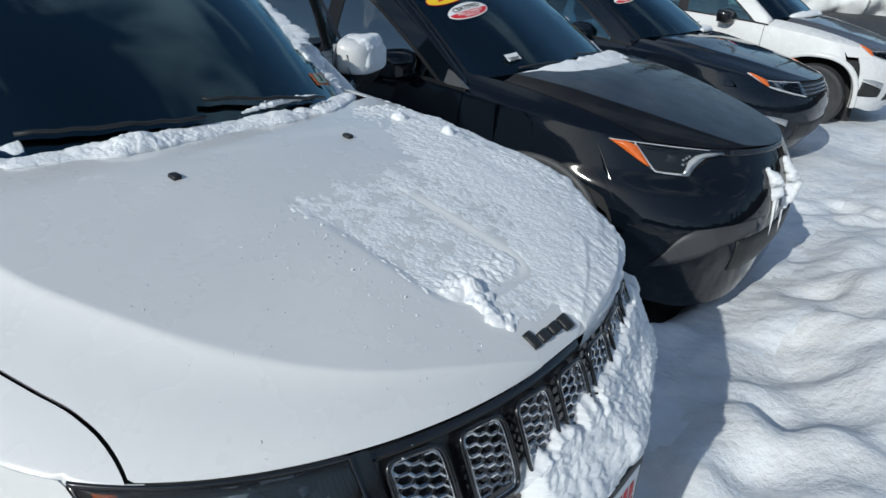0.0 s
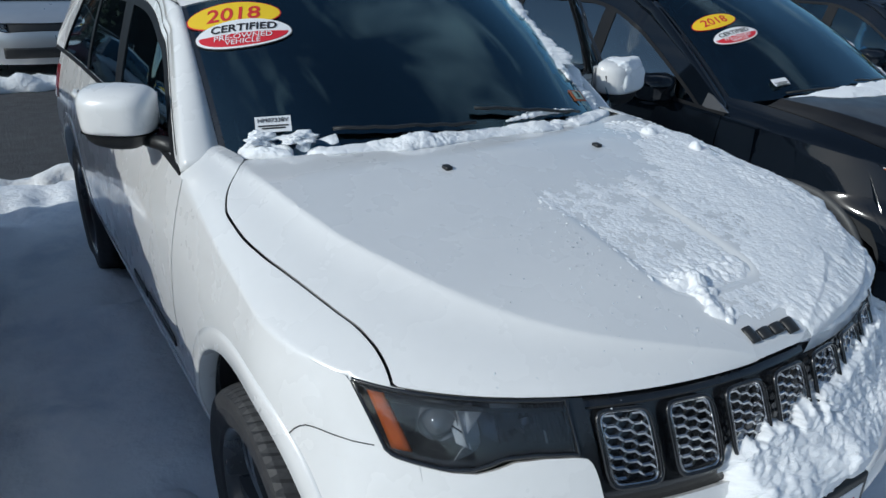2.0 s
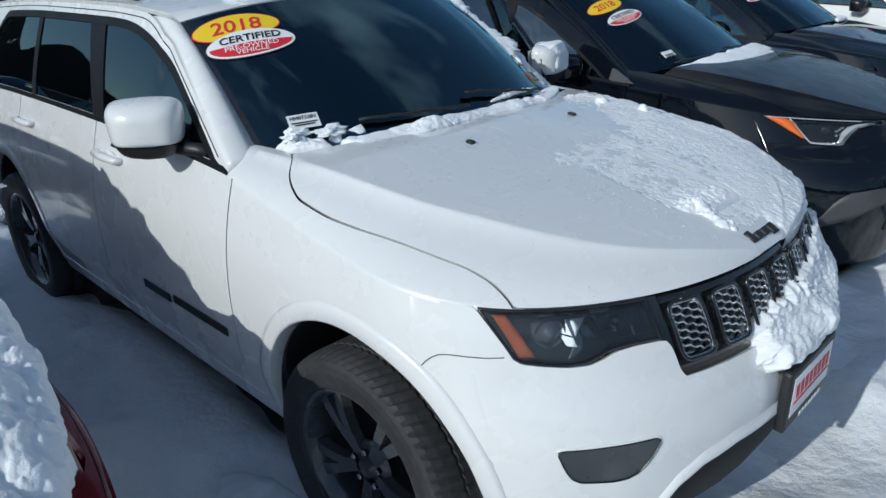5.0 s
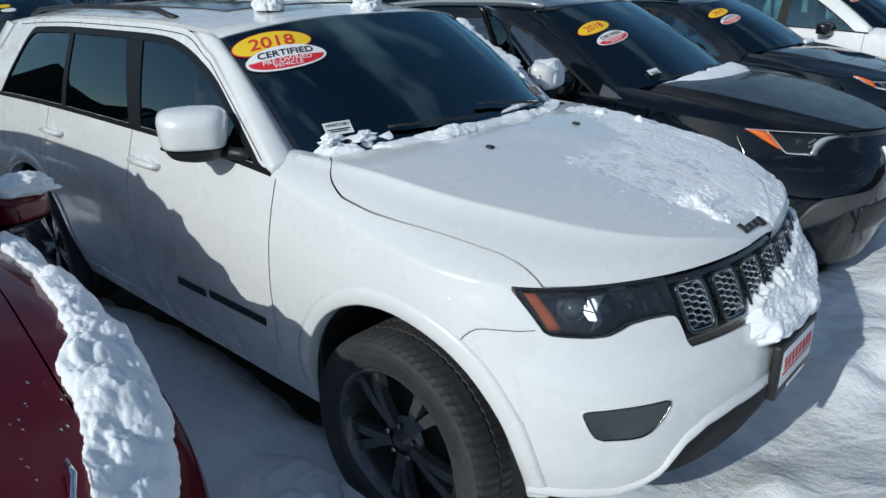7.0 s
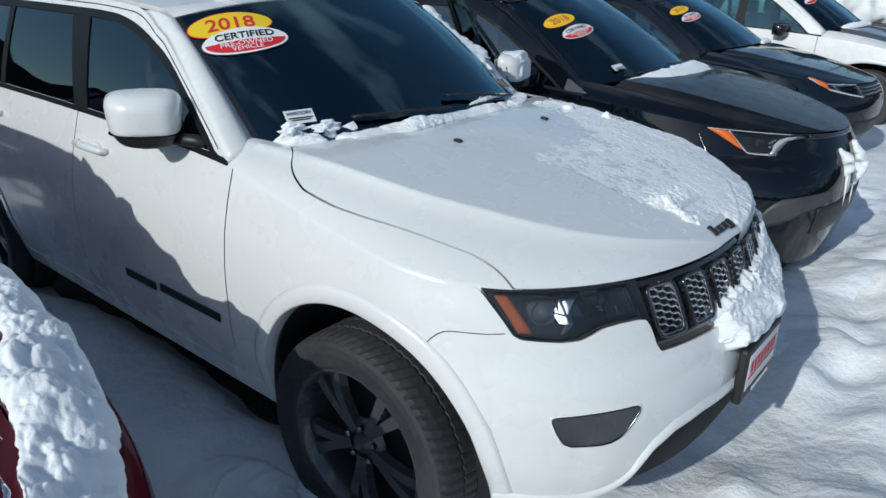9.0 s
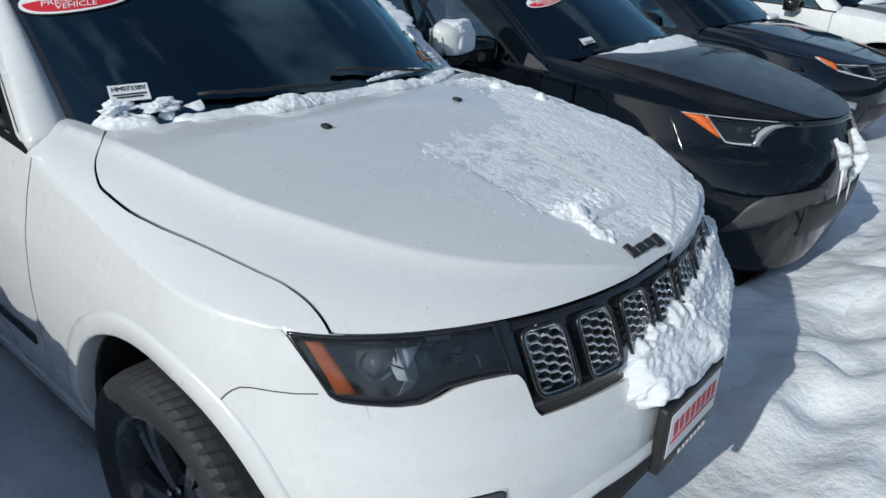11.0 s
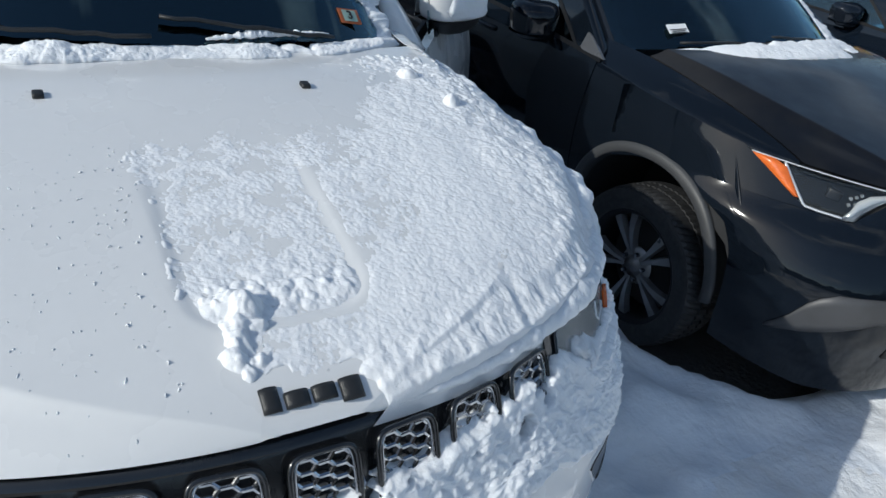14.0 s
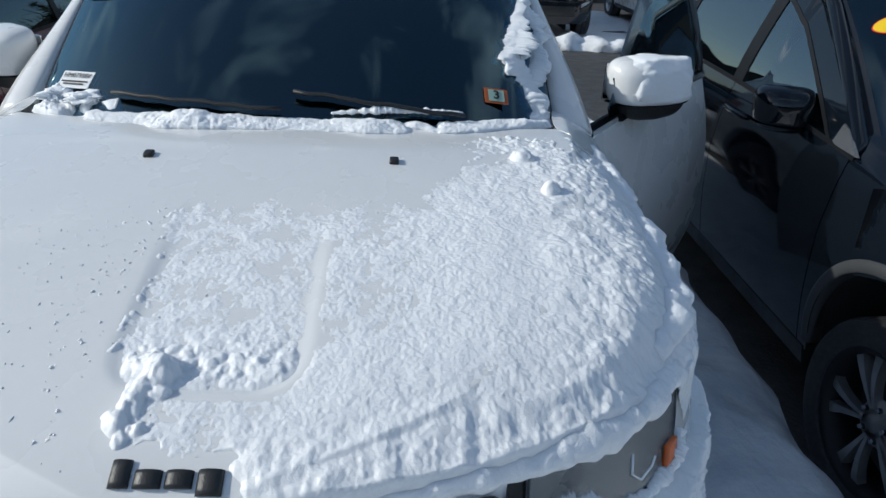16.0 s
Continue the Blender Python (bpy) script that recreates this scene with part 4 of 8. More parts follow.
    put("cabin_floor", mesh_of("cabin_floor", *vf(box(((xc0 + xr1) / 2, 0, 0.42), (abs(xr1 - xc0) + 0.6, 2 * ws0[2] - 0.02, 0.08), 0.02)), M["liner"]), car)
    if detail > 0:
        for sg in (1, -1):
            for xs4 in (xc0 - 1.08, xc0 - 1.95):
                seat = new("seat")
                seat.parent = car
                put("cushion", mesh_of("cushion", *vf(box((xs4 + 0.15, sg * 0.37, 0.72), (0.5, 0.5, 0.18), 0.06)), M["cabin"]), seat)
                put("backrest", mesh_of("backrest", *vf(box((xs4 - 0.15, sg * 0.37, 1.02), (0.14, 0.48, 0.62), 0.06, pose(0, 0, 0, 0, -14, 0))), M["cabin"]), seat)
                put("headrest", mesh_of("headrest", *vf(box((xs4 - 0.26, sg * 0.37, 1.40), (0.1, 0.27, 0.18), 0.045)), M["cabin"]), seat)
        ang = np.linspace(0, 2 * math.pi, 25)
        cy, cz, cx = 0.37, ws0[4] - 0.06, xc0 - 0.62
        pts = np.stack([cx + 0.07 * np.sin(ang) , cy + 0.19 * np.cos(ang), cz + 0.175 * np.sin(ang)], -1)
        ringw = tube(pts, 0.016, 8, caps=False)
        spoke = vf(box((cx, cy, cz), (0.04, 0.34, 0.05), 0.01))
        put("steering_wheel", mesh_of("steering_wheel", *join(ringw, spoke), M["plastic"]), car)
    return car, B, dict(top_line=top_line, side_y=side_y, windscreen=windscreen, P_roof=P, zb=zb)


def skip_pane(s, sg, k):
    return s.get("open_door") == sg and k == 0


def mirror(parent, x, y, z, sg, shell, size=(0.13, 0.25, 0.17), base="plastic", sweep=0.0, deep=1.1, arm=True):
    """A door mirror: painted cap, dark base with arm, and its glass."""
    mr = new("door_mirror")
    mr.parent = parent
    mr.matrix_basis = pose(x, y, z, 0, 0, sg * sweep)
    nu, nv = 36, 22
    U, V = np.meshgrid(np.linspace(0, 2 * math.pi, nu, endpoint=False), np.linspace(0, math.pi, nv), indexing="ij")
    pw = lambda c, e: np.sign(c) * np.abs(c) ** e
    # rings about the fore-aft axis: rounded nose, nearly flat back
    fx = pw(np.cos(V), np.where(np.cos(V) > 0, 0.95, 0.45))
    rr = pw(np.sin(V), 0.52)
    yy = rr * pw(np.cos(U), 0.46)
    zz = rr * pw(np.sin(U), 0.50)
    yy = yy * (1 - 0.06 * (fx + 1)) * (1 + 0.05 * zz)
    zz = zz * (1 - 0.10 * (yy * sg > 0) * np.abs(yy)) 
    X_ = fx * size[0] / 2 - 0.03 * np.clip(yy * sg, 0, 1) ** 2
    zc_ = 0.010 + zz * size[2] * 0.56 - 0.012 * fx
    zcut = -size[2] * 0.30
    P = np.stack([X_, yy * size[1] / 2, np.maximum(zc_, zcut)], -1)
    put("cap", mesh_of("cap", *sheet(P, close_u=True), shell), mr)
    zb_ = np.clip(zc_, -1, zcut - 0.003)
    P = np.stack([X_ * 0.965, yy * size[1] / 2 * 0.975, zcut - 0.003 + (zb_ - zcut + 0.003) * deep], -1)
    put("base", mesh_of("base", *sheet(P, close_u=True), M[base]), mr, "black base below the cap")
    if arm:
        bar = tube([(0.0, -sg * size[1] * 0.35, -size[2] * 0.45), (0.02, -sg * size[1] * 0.62, -size[2] * 0.5), (0.03, -sg * size[1] * 0.85, -size[2] * 0.62)], [0.022, 0.024, 0.034], 10)
        put("arm", mesh_of("arm", *bar, M[base]), mr)
    bm = box((-size[0] * 0.5 - 0.004, 0, 0.01), (0.006, size[1] * 0.86, size[2] * 0.8), 0.002)
    part("mirror_glass", bm, M["chrome"], mr)
    return mr


# ---- the setting ----
def ground_z(x, y):
    """Height of the snow-covered lot."""
    x, y = np.broadcast_arrays(np.asarray(x, float), np.asarray(y, float))
    bank = step(0.75, 1.7, x) * (1 - step(4.5, 8.0, x)) * 0.22
    return bank


gx = np.concatenate([np.linspace(-5.6, -2.5, 40), np.linspace(-2.45, 4.0, 170), np.linspace(4.1, 9, 40)])
gy = np.concatenate([np.linspace(-7, -3.1, 36), np.linspace(-3.05, 5.0, 210), np.linspace(5.1, 15, 70)])
GX, GY = np.meshgrid(gx, gy, indexing="ij")
Z = ground_z(GX, GY)
edge_fade = step(-5.5, -4.6, GX + 0.35 * fbm(GX * 1.2, GY * 1.2, 3.0, 3))
lump = fbm(GX * 0.9, GY * 0.9, 0.0, 4) * 0.20 * (0.25 + 0.75 * step(0.6, 1.4, GX)) + np.abs(fbm(GX * 1.8, GY * 1.8, 5.0, 4)) * 0.20 * (0.25 + 0.75 * step(0.5, 1.3, GX)) + np.abs(fbm(GX * 7, GY * 7, 9.0, 3)) * 0.026
# trodden lane between the cars: footprints with pushed-up rims
rng_g = scatter_rng(77)
for _ in range(230):
    fx, fy, fa = rng_g.uniform(-4.4, 2.6), rng_g.choice((-1.32, 1.42, 4.5)) + rng_g.normal(0, 0.22), rng_g.uniform(-0.5, 0.5)
    if rng_g.random() < 0.25:
        fx, fy, fa = rng_g.uniform(0.9, 2.8), rng_g.uniform(-2.5, 3.5), rng_g.uniform(0, 3.1)
    du_, dv_ = (GX - fx) * math.cos(fa) + (GY - fy) * math.sin(fa), -(GX - fx) * math.sin(fa) + (GY - fy) * math.cos(fa)
    rr_ = np.hypot(du_ / 0.16, dv_ / 0.075)
    lump = lump - 0.060 * np.exp(-(rr_ ** 4)) + 0.026 * np.exp(-(((rr_ - 1.35) / 0.3) ** 2))
Z = np.maximum(Z + 0.068 + lump, 0.014 + 0.01 * np.abs(lump)) * edge_fade - 0.03 * (1 - edge_fade)
for _ in range(7):
    Z[1:-1, 1:-1] = 0.5 * Z[1:-1, 1:-1] + 0.125 * (Z[2:, 1:-1] + Z[:-2, 1:-1] + Z[1:-1, 2:] + Z[1:-1, :-2])
Z += 0.006 * fbm(GX * 9, GY * 9, 2.0, 3)
# snow sunk under the parked cars, so the dark asphalt shows
wob_g = 0.12 * fbm(GX * 2, GY * 2, 6.0, 2)
for x_front, y_mid, half in ((0.40, 2.72, 0.88), (-0.10, 6.05, 0.85), (0.45, 0.0, 0.73), (0.20, -2.53, 0.74)):
    bare_g = (1 - step(-0.12, 0.12, np.abs(GY - y_mid) - half + wob_g)) * (1 - step(-0.08, 0.08, GX - x_front + wob_g + 0.30 * (np.abs(GY - y_mid) / half) ** 6))
    Z = Z * (1 - bare_g) - 0.03 * bare_g
P = np.stack([GX, GY, Z], -1)
v, f = sheet(P)
cover_me = mesh_of("snow_cover", v, f, M["snow_dirty"])
cover_me.materials.append(M["snow_mottled"])
# faces between the cars take the snow with shading in its colour
icy = (GX + 0.45 * fbm(GX * 1.5, GY * 1.5, 7.0, 4) < 0.72)[:-1, :-1].ravel()
cover_me.polygons.foreach_set("material_index", icy.astype(int))
snow_cover = tagged(put("snow_cover", cover_me), "uneven trodden snow lying over the parking lot", "snow", kind="structure")

far = 400.0
vs, fs = [], []
xs = np.concatenate([[-far], np.linspace(-60, 20, 61), [far]])
ys = np.concatenate([[-far], np.linspace(-40, 60, 61), [far]])
A, C = np.meshgrid(xs, ys, indexing="ij")
v, f = sheet(np.stack([A, C, 0 * A - 0.002], -1))
M["asphalt"] = mat("wet_asphalt", (0.050, 0.050, 0.052), 0.75, grain=((0.35, 0.7, (0.075, 0.074, 0.072)), (6, 0.5, (0.035, 0.035, 0.036)), (60, 0.4, (0.09, 0.09, 0.088))), bump=((40, 0.01), (220, 0.003)), rough_var=0.15)
ground = tagged(put("ground", mesh_of("ground", v, f, M["asphalt"])), "dark patched asphalt of the parking lot lane", "ground", kind="structure")


# ---- the white four-wheel drive car ----
def panel_edge(x, y):
    """Signed distance to the edge of the sunk middle panel of the bonnet (inside is negative)."""
    r = 0.085
    a, b = np.abs(np.asarray(y, float) - 0.014) - (0.156 - r), np.asarray(x, float) - (0.617 - r)
    return np.hypot(np.maximum(a, 0), np.maximum(b, 0)) + np.minimum(np.maximum(a, b), 0) - r


def suv_dome(x, y):
    return -0.0055 * (1 - step(-0.020, 0.002, panel_edge(x, y))) * step(0.02, 0.36, x)


SUV = dict(
    screen="wind",
    paint="white", category="sport utility vehicle",
    front=((0.28, 0.80), (0.40, 0.865), (0.52, 0.905), (0.66, 0.905), (0.76, 0.890), (0.84, 0.855), (0.93, 0.822), (1.0, 0.79), (1.02, 0.778), (1.06, 0.76)),
    side=((0.28, 0.87), (0.42, 0.91), (0.58, 0.948), (0.78, 0.955), (0.93, 0.945), (1.05, 0.922), (1.22, 0.872)),
    rear=((0.3, -3.82), (0.6, -3.90), (0.9, -3.86), (1.2, -3.78)),
    corner=((0.3, 2.6), (0.7, 2.5), (0.85, 2.2), (1.0, 2.02)),
    x0=0.10, x1=-3.45, wheelbase=2.915, track=1.63, wheel_r=0.386, rim_r=0.272, tyre_w=0.262, rim="rim_black",
    arch=(0.447, 0.428), sill=0.40, doors=(-0.57, -1.66, -2.62), bumper_top=0.872, lip=0.06,
    bumper_low=(0.56, 0.52, 0.40), lamp_y=0.86, lamp_end_x=0.44, wing_tip=0.50, wing_tip_z=1.005, trim="white",
    nose_cut=((0.0, 0.826), (0.472, 0.828), (0.484, 0.845), (0.494, 0.880), (0.504, 0.906), (0.516, 0.917), (0.535, 0.920), (0.587, 0.920), (0.634, 0.914), (0.662, 0.901), (0.69, 0.891), (0.73, 0.889), (0.766, 0.893), (0.782, 0.893), (0.792, 0.874), (0.95, 0.872)), seam=-0.003,
    low_y=((0.0, 0.600), (0.17, 0.605), (0.346, 0.611), (0.46, 0.594), (0.53, 0.555), (0.575, 0.500), (0.60, 0.452), (0.64, 0.412), (0.70, 0.390), (0.95, 0.386)), lip_out=0.005, arch_n=2.1, wheel_dx=-0.025, wheel_dz=-0.014, axle_x=0.040,
    shoulder=((-3.8, 1.20), (-2.6, 1.215), (-1.4, 1.205), (-0.62, 1.175), (-0.40, 1.14), (-0.15, 1.095), (0.1, 1.060), (0.3, 1.036), (0.45, 1.023), (0.6, 1.020), (0.70, 1.020), (0.80, 1.022)),
    hood=((-0.6, 1.262), (-0.3, 1.250), (-0.11, 1.232), (0.24, 1.184), (0.5, 1.130), (0.65, 1.092), (0.73, 1.062), (0.765, 1.040), (0.782, 1.022)),
    crease=((-0.6, 0.79), (-0.28, 0.755), (0.07, 0.71), (0.29, 0.635), (0.42, 0.57), (0.54, 0.48), (0.62, 0.39), (0.70, 0.25), (0.78, 0.06)),
    belt=((-4, 1.2), (0, 1.2)), crown=(4.6, 2.0), dome=suv_dome,
    bonnet_gap=((-0.75, 0.775), (-0.47, 0.735), (-0.41, 0.765), (-0.373, 0.803), (-0.312, 0.838), (-0.242, 0.857), (-0.135, 0.859), (-0.02, 0.850), (0.085, 0.834), (0.18, 0.816), (0.268, 0.796), (0.349, 0.775), (0.41, 0.768), (0.485, 0.778), (0.495, 0.95), (0.8, 0.95)),
    cowl_x=-0.32, cowl_bow=0.13, open_door=1,
    cabin=dict(bend=3.2, ws_bottom=(-0.33, -0.58, 0.765, 1.245, 1.200), ws_top=(-0.99, -1.13, 0.705, 1.675, 1.605),
               roof_w=((-4, 0.64), (-3.5, 0.66), (-2.5, 0.70), (-1.0, 0.71)), roof_z=((-3.75, 1.655), (-3.2, 1.70), (-2.4, 1.725), (-1.7, 1.722), (-0.9, 1.672)),
               roof_drop=0.06, roof_end=-3.62, a_top=(-1.30, 1.635), a_bot=(-0.60, 1.185), d_top=(-3.42, 1.60), d_bot=(-3.72, 1.20),
               belt_trim=0.022, frame=0.040, a_frame=0.055, trim_w=0.030, glass_end=-3.36, panes=((-0.66, -1.58), (-1.69, -2.40), (-2.45, -3.40)), lean=((0, -0.11), (-0.16, -0.03), (-0.03, 0)), tail=(-3.80, 0.80)),
)
suv, JB, JX = build_car(SUV, "white_suv", "white sport utility vehicle half covered in crusted snow, driver's door open", None, detail=2)
mirror(suv, -0.905, -0.995, 1.298, -1, M["white"], size=(0.14, 0.26, 0.150), sweep=36, deep=1.75)

# lamps
LAMP_LO = ((0.508, 0.921), (0.535, 0.923), (0.587, 0.923), (0.634, 0.917), (0.662, 0.904), (0.69, 0.893), (0.73, 0.890), (0.773, 0.895), (0.797, 0.899), (0.806, 0.908), (0.816, 0.955), (0.828, 1.012))
LX, LZ = [p[0] for p in LAMP_LO], [p[1] for p in LAMP_LO]


def lamp_top(y):
    y = np.abs(np.asarray(y, float))
    z = np.full(y.shape, 1.0)
    for _ in range(6):
        z = JB.zs(JB.front_x(y, z)) - 0.004
    return z


def on_lamp(y, z, d):
    return front_patch(JB, [y], [z], [z + 1e-4], 2, d)[0, 0]


def suv_lamp(sg):
    lamp = new("headlamp")
    lamp.parent = suv
    y = np.linspace(0.512, 0.828, 44)
    lo, hi = np.interp(y, LX, LZ) + 0.004, lamp_top(y)
    lo = np.minimum(lo, hi - 0.003)
    yy = y * sg
    def oriented(P):
        return P if sg > 0 else P[::-1]
    e = np.clip(np.minimum((y - 0.512) / 0.03, (0.828 - y) / 0.03), 0, 1)[:, None]
    v = np.linspace(0, 1, 12)
    depth = -0.055 * e ** 0.6 * np.clip(np.minimum(v, 1 - v) / 0.16, 0, 1)[None, :] ** 0.7
    P = oriented(front_patch(JB, yy, lo, hi, 12, depth - 0.004))
    put("housing", mesh_of("housing", *sheet(P), M["lamp_grey"]), lamp)
    P = oriented(front_patch(JB, yy, lo, hi, 8, 0.002))
    v_, f_ = slab(P, 0.003)
    put("lens", mesh_of("lens", v_, f_, M["hazy" if sg < 0 else "frosted"]), lamp, "weathered clear lens over the lamp" if sg < 0 else "lens filmed over with frost")
    # amber marker along the outer edge
    # the strip leans outward towards its top
    P = []
    for t in np.linspace(0, 1 if sg < 0 else 0.30, 8):
        z = 0.910 + 0.092 * t
        row = []
        for w in np.linspace(0, 1, 4):
            yq = 0.774 + 0.020 * t + (0.026 - 0.006 * t) * w
            row.append(front_patch(JB, [yq * sg], [z], [z + 1e-4], 2, -0.014 if sg < 0 else 0.0045)[0, 0])
        P.append(row)
    P = np.array(P)
    v_, f_ = slab(P if sg > 0 else P[:, ::-1], 0.01)
    put("marker_lamp", mesh_of("marker_lamp", v_, f_, M["amber"]), lamp, "amber side marker")
    # projector and reflectors
    def spot(yc, zc, r, name, m, depth):
        c = front_patch(JB, [yc * sg], [zc], [zc + 1e-4], 2, depth)[0, 0]
        prof = [(0.0, 0.030), (r * 0.45, 0.026), (r * 0.8, 0.014), (r, 0.0), (r * 1.15, -0.004), (r * 1.2, 0.012), (r * 1.26, 0.012), (r * 1.3, -0.03)]
        vv, ff = lathe(prof, 28)
        vv = np.stack([vv[:, 1], vv[:, 0], vv[:, 2]], -1)
        turn = np.array(Matrix.Rotation(radians(-38 * -sg), 3, 'Z'))
        put(name, mesh_of(name, vv @ turn.T + c, ff, m), lamp)
    spot(0.735, 0.950, 0.031, "projector", M["projector_glass"], -0.048)
    spot(0.590, 0.968, 0.020, "turn_bulb", M["dark_chrome"], -0.045)
    # faceted reflector beside the projector, and bright bowls further in
    def facet(corners, m):
        q = np.array([on_lamp(a * sg, z, d) for a, z, d in corners])
        q = q.reshape(2, 2, 3)
        v_, f_ = slab(q if sg > 0 else q[:, ::-1], 0.003)
        put("reflector", mesh_of("reflector", v_, f_, m, smooth=False), lamp)
    c_ = on_lamp(0.686 * sg, 0.958, -0.026)
    n_ = np.array((0.25, 0.87 * sg, 0.47)) / np.linalg.norm((0.25, 0.87, 0.47))
    r_ = np.cross((0, 0, 1.0), n_)
    r_ /= np.linalg.norm(r_)
    u_ = np.cross(n_, r_)
    for shape in (((0.020, 0.042), (-0.016, 0.034), (-0.034, -0.012), (0.006, -0.014)), ((0.004, -0.018), (-0.034, -0.016), (-0.010, -0.040), (0.026, -0.036))):
        q_ = np.array([c_ + r_ * a + u_ * b for a, b in shape])
        v_ = np.concatenate([q_, q_ - n_ * 0.003])
        put("reflector", mesh_of("reflector", v_, [(0, 1, 2, 3), (7, 6, 5, 4), (0, 4, 5, 1), (1, 5, 6, 2), (2, 6, 7, 3), (3, 7, 4, 0)], M["facet"], smooth=False), lamp, "bright faceted reflector")
    facet(((0.690, 0.925, -0.012), (0.672, 0.930, -0.052), (0.694, 0.992, -0.016), (0.674, 0.985, -0.054)), M["reflector"])
    facet(((0.716, 0.902, -0.014), (0.676, 0.906, -0.046), (0.700, 0.922, -0.020), (0.674, 0.926, -0.052)), M["reflector"])
    facet(((0.668, 0.930, -0.052), (0.640, 0.934, -0.020), (0.670, 0.985, -0.054), (0.640, 0.975, -0.022)), M["dark_chrome"])
    facet(((0.632, 0.938, -0.018), (0.604, 0.940, -0.050), (0.636, 0.990, -0.024), (0.604, 0.996, -0.052)), M["dark_chrome"])
    facet(((0.600, 0.936, -0.050), (0.560, 0.934, -0.020), (0.600, 0.958, -0.050), (0.560, 0.956, -0.020)), M["reflector"])
    facet(((0.640, 0.985, -0.020), (0.590, 0.990, -0.028), (0.640, 1.006, -0.014), (0.590, 1.006, -0.020)), M["reflector"])
    for k in range(9):
        yq = 0.522 + 0.008 * k
        P = np.array([[front_patch(JB, [(yq + d) * sg], [z], [z + 1e-4], 2, -0.03 + dd)[0, 0] for d, dd in ((0, 0), (0.004, 0.006), (0.008, 0))] for z in np.linspace(0.934, 1.000, 4)])
        v_, f_ = slab(P if sg > 0 else P[:, ::-1], 0.004)
        put("rib", mesh_of("rib", v_, f_, M["lamp_grey"]), lamp)
    if sg > 0:
        # lower edge of the projector's frame, raised on to the frosted lens to show
        hexa = [on_lamp(0.735 + a, 0.950 + b, 0.004) for a, b in ((-0.030, 0.016), (-0.032, -0.012), (-0.012, -0.030), (0.014, -0.024), (0.022, -0.014))]
        put("ice_edge", mesh_of("ice_edge", *tube(hexa, 0.0022, 6), M["frost"]), lamp, "lower edge of the projector frame, set on the lens")
    # rim round the lamp
    pts = [front_patch(JB, [q * sg], [z], [z + 1e-4], 2, 0.0)[0, 0] for q, z in zip(np.concatenate([y, y[::-1]]), np.concatenate([lo, hi[::-1]]))]
    put("lamp_rim", mesh_of("lamp_rim", *tube(pts + pts[:1], 0.0045, 6, caps=False), M["gloss_black"]), lamp)
    # painted corner between lamp, bumper and wing
    ye_ = float(JB.at(JB.q_of_x(0.44, 0.9), 0.9)[1])
    yc = np.linspace(0.765, ye_ + 0.025, 16)
    P = front_patch(JB, yc * sg, np.full(16, 0.868), np.where(yc > 0.828, lamp_top(yc) + 0.003, np.maximum(np.interp(yc, LX, LZ), 0.874)), 8, (0.0010 - 0.0022 * np.clip((yc - ye_ - 0.010) / 0.015, 0, 1))[:, None] * np.ones(8)[None, :])
    panel("wing_corner", P if sg > 0 else P[::-1], M["white"], suv, t=0.002)


def on_side(x, z, off):
    """A place on the wing's skin."""
    p = JB.at(JB.q_of_x(x, z), z)
    a = JB.at(JB.q_of_x(x - 0.01, z), z) - JB.at(JB.q_of_x(x + 0.01, z), z)
    n = np.array((a[1], -a[0], 0))
    return p + n / np.linalg.norm(n) * off


for sg in (1, -1):
    suv_lamp(sg)
    # joint between bumper and wing
    xz = [(0.308, 0.866), (0.318, 0.880), (0.332, 0.894), (0.348, 0.904), (0.37, 0.908), (0.41, 0.909), (0.45, 0.910), (0.487, 0.914)]
    pts = [on_side(x, z, 0.0016) * (1, sg, 1) for x, z in xz]
    nrm = [(0.4, sg, 0.15)] * len(pts)
    put("bumper_joint", mesh_of("bumper_joint", *sheet(ribbon(pts, 0.0013, nrm)), M["liner"]), suv)
    # black bezel slanting down from the lamp to the grille
    yv = np.linspace(0.482, 0.520, 10)
    P = front_patch(JB, yv * sg, np.interp(yv, (0.482, 0.494, 0.504, 0.516, 0.520), (0.846, 0.884, 0.909, 0.920, 0.921)), lamp_top(yv), 6, -0.004)
    panel("lamp_bezel", P if sg > 0 else P[::-1], M["gloss_black"], suv, t=0.004)

# grille
yg_ = np.linspace(-0.490, 0.490, 60)
P = front_patch(JB, yg_, np.full(60, 0.822), lamp_top(yg_) + 0.002, 8, -0.016)
put("grille_panel", mesh_of("grille_panel", *slab(P, 0.02), M["gloss_black"]), suv)


def on_nose(y, z, off):
    return front_patch(JB, [y], [z], [z + 1e-4], 2, off)[0, 0]


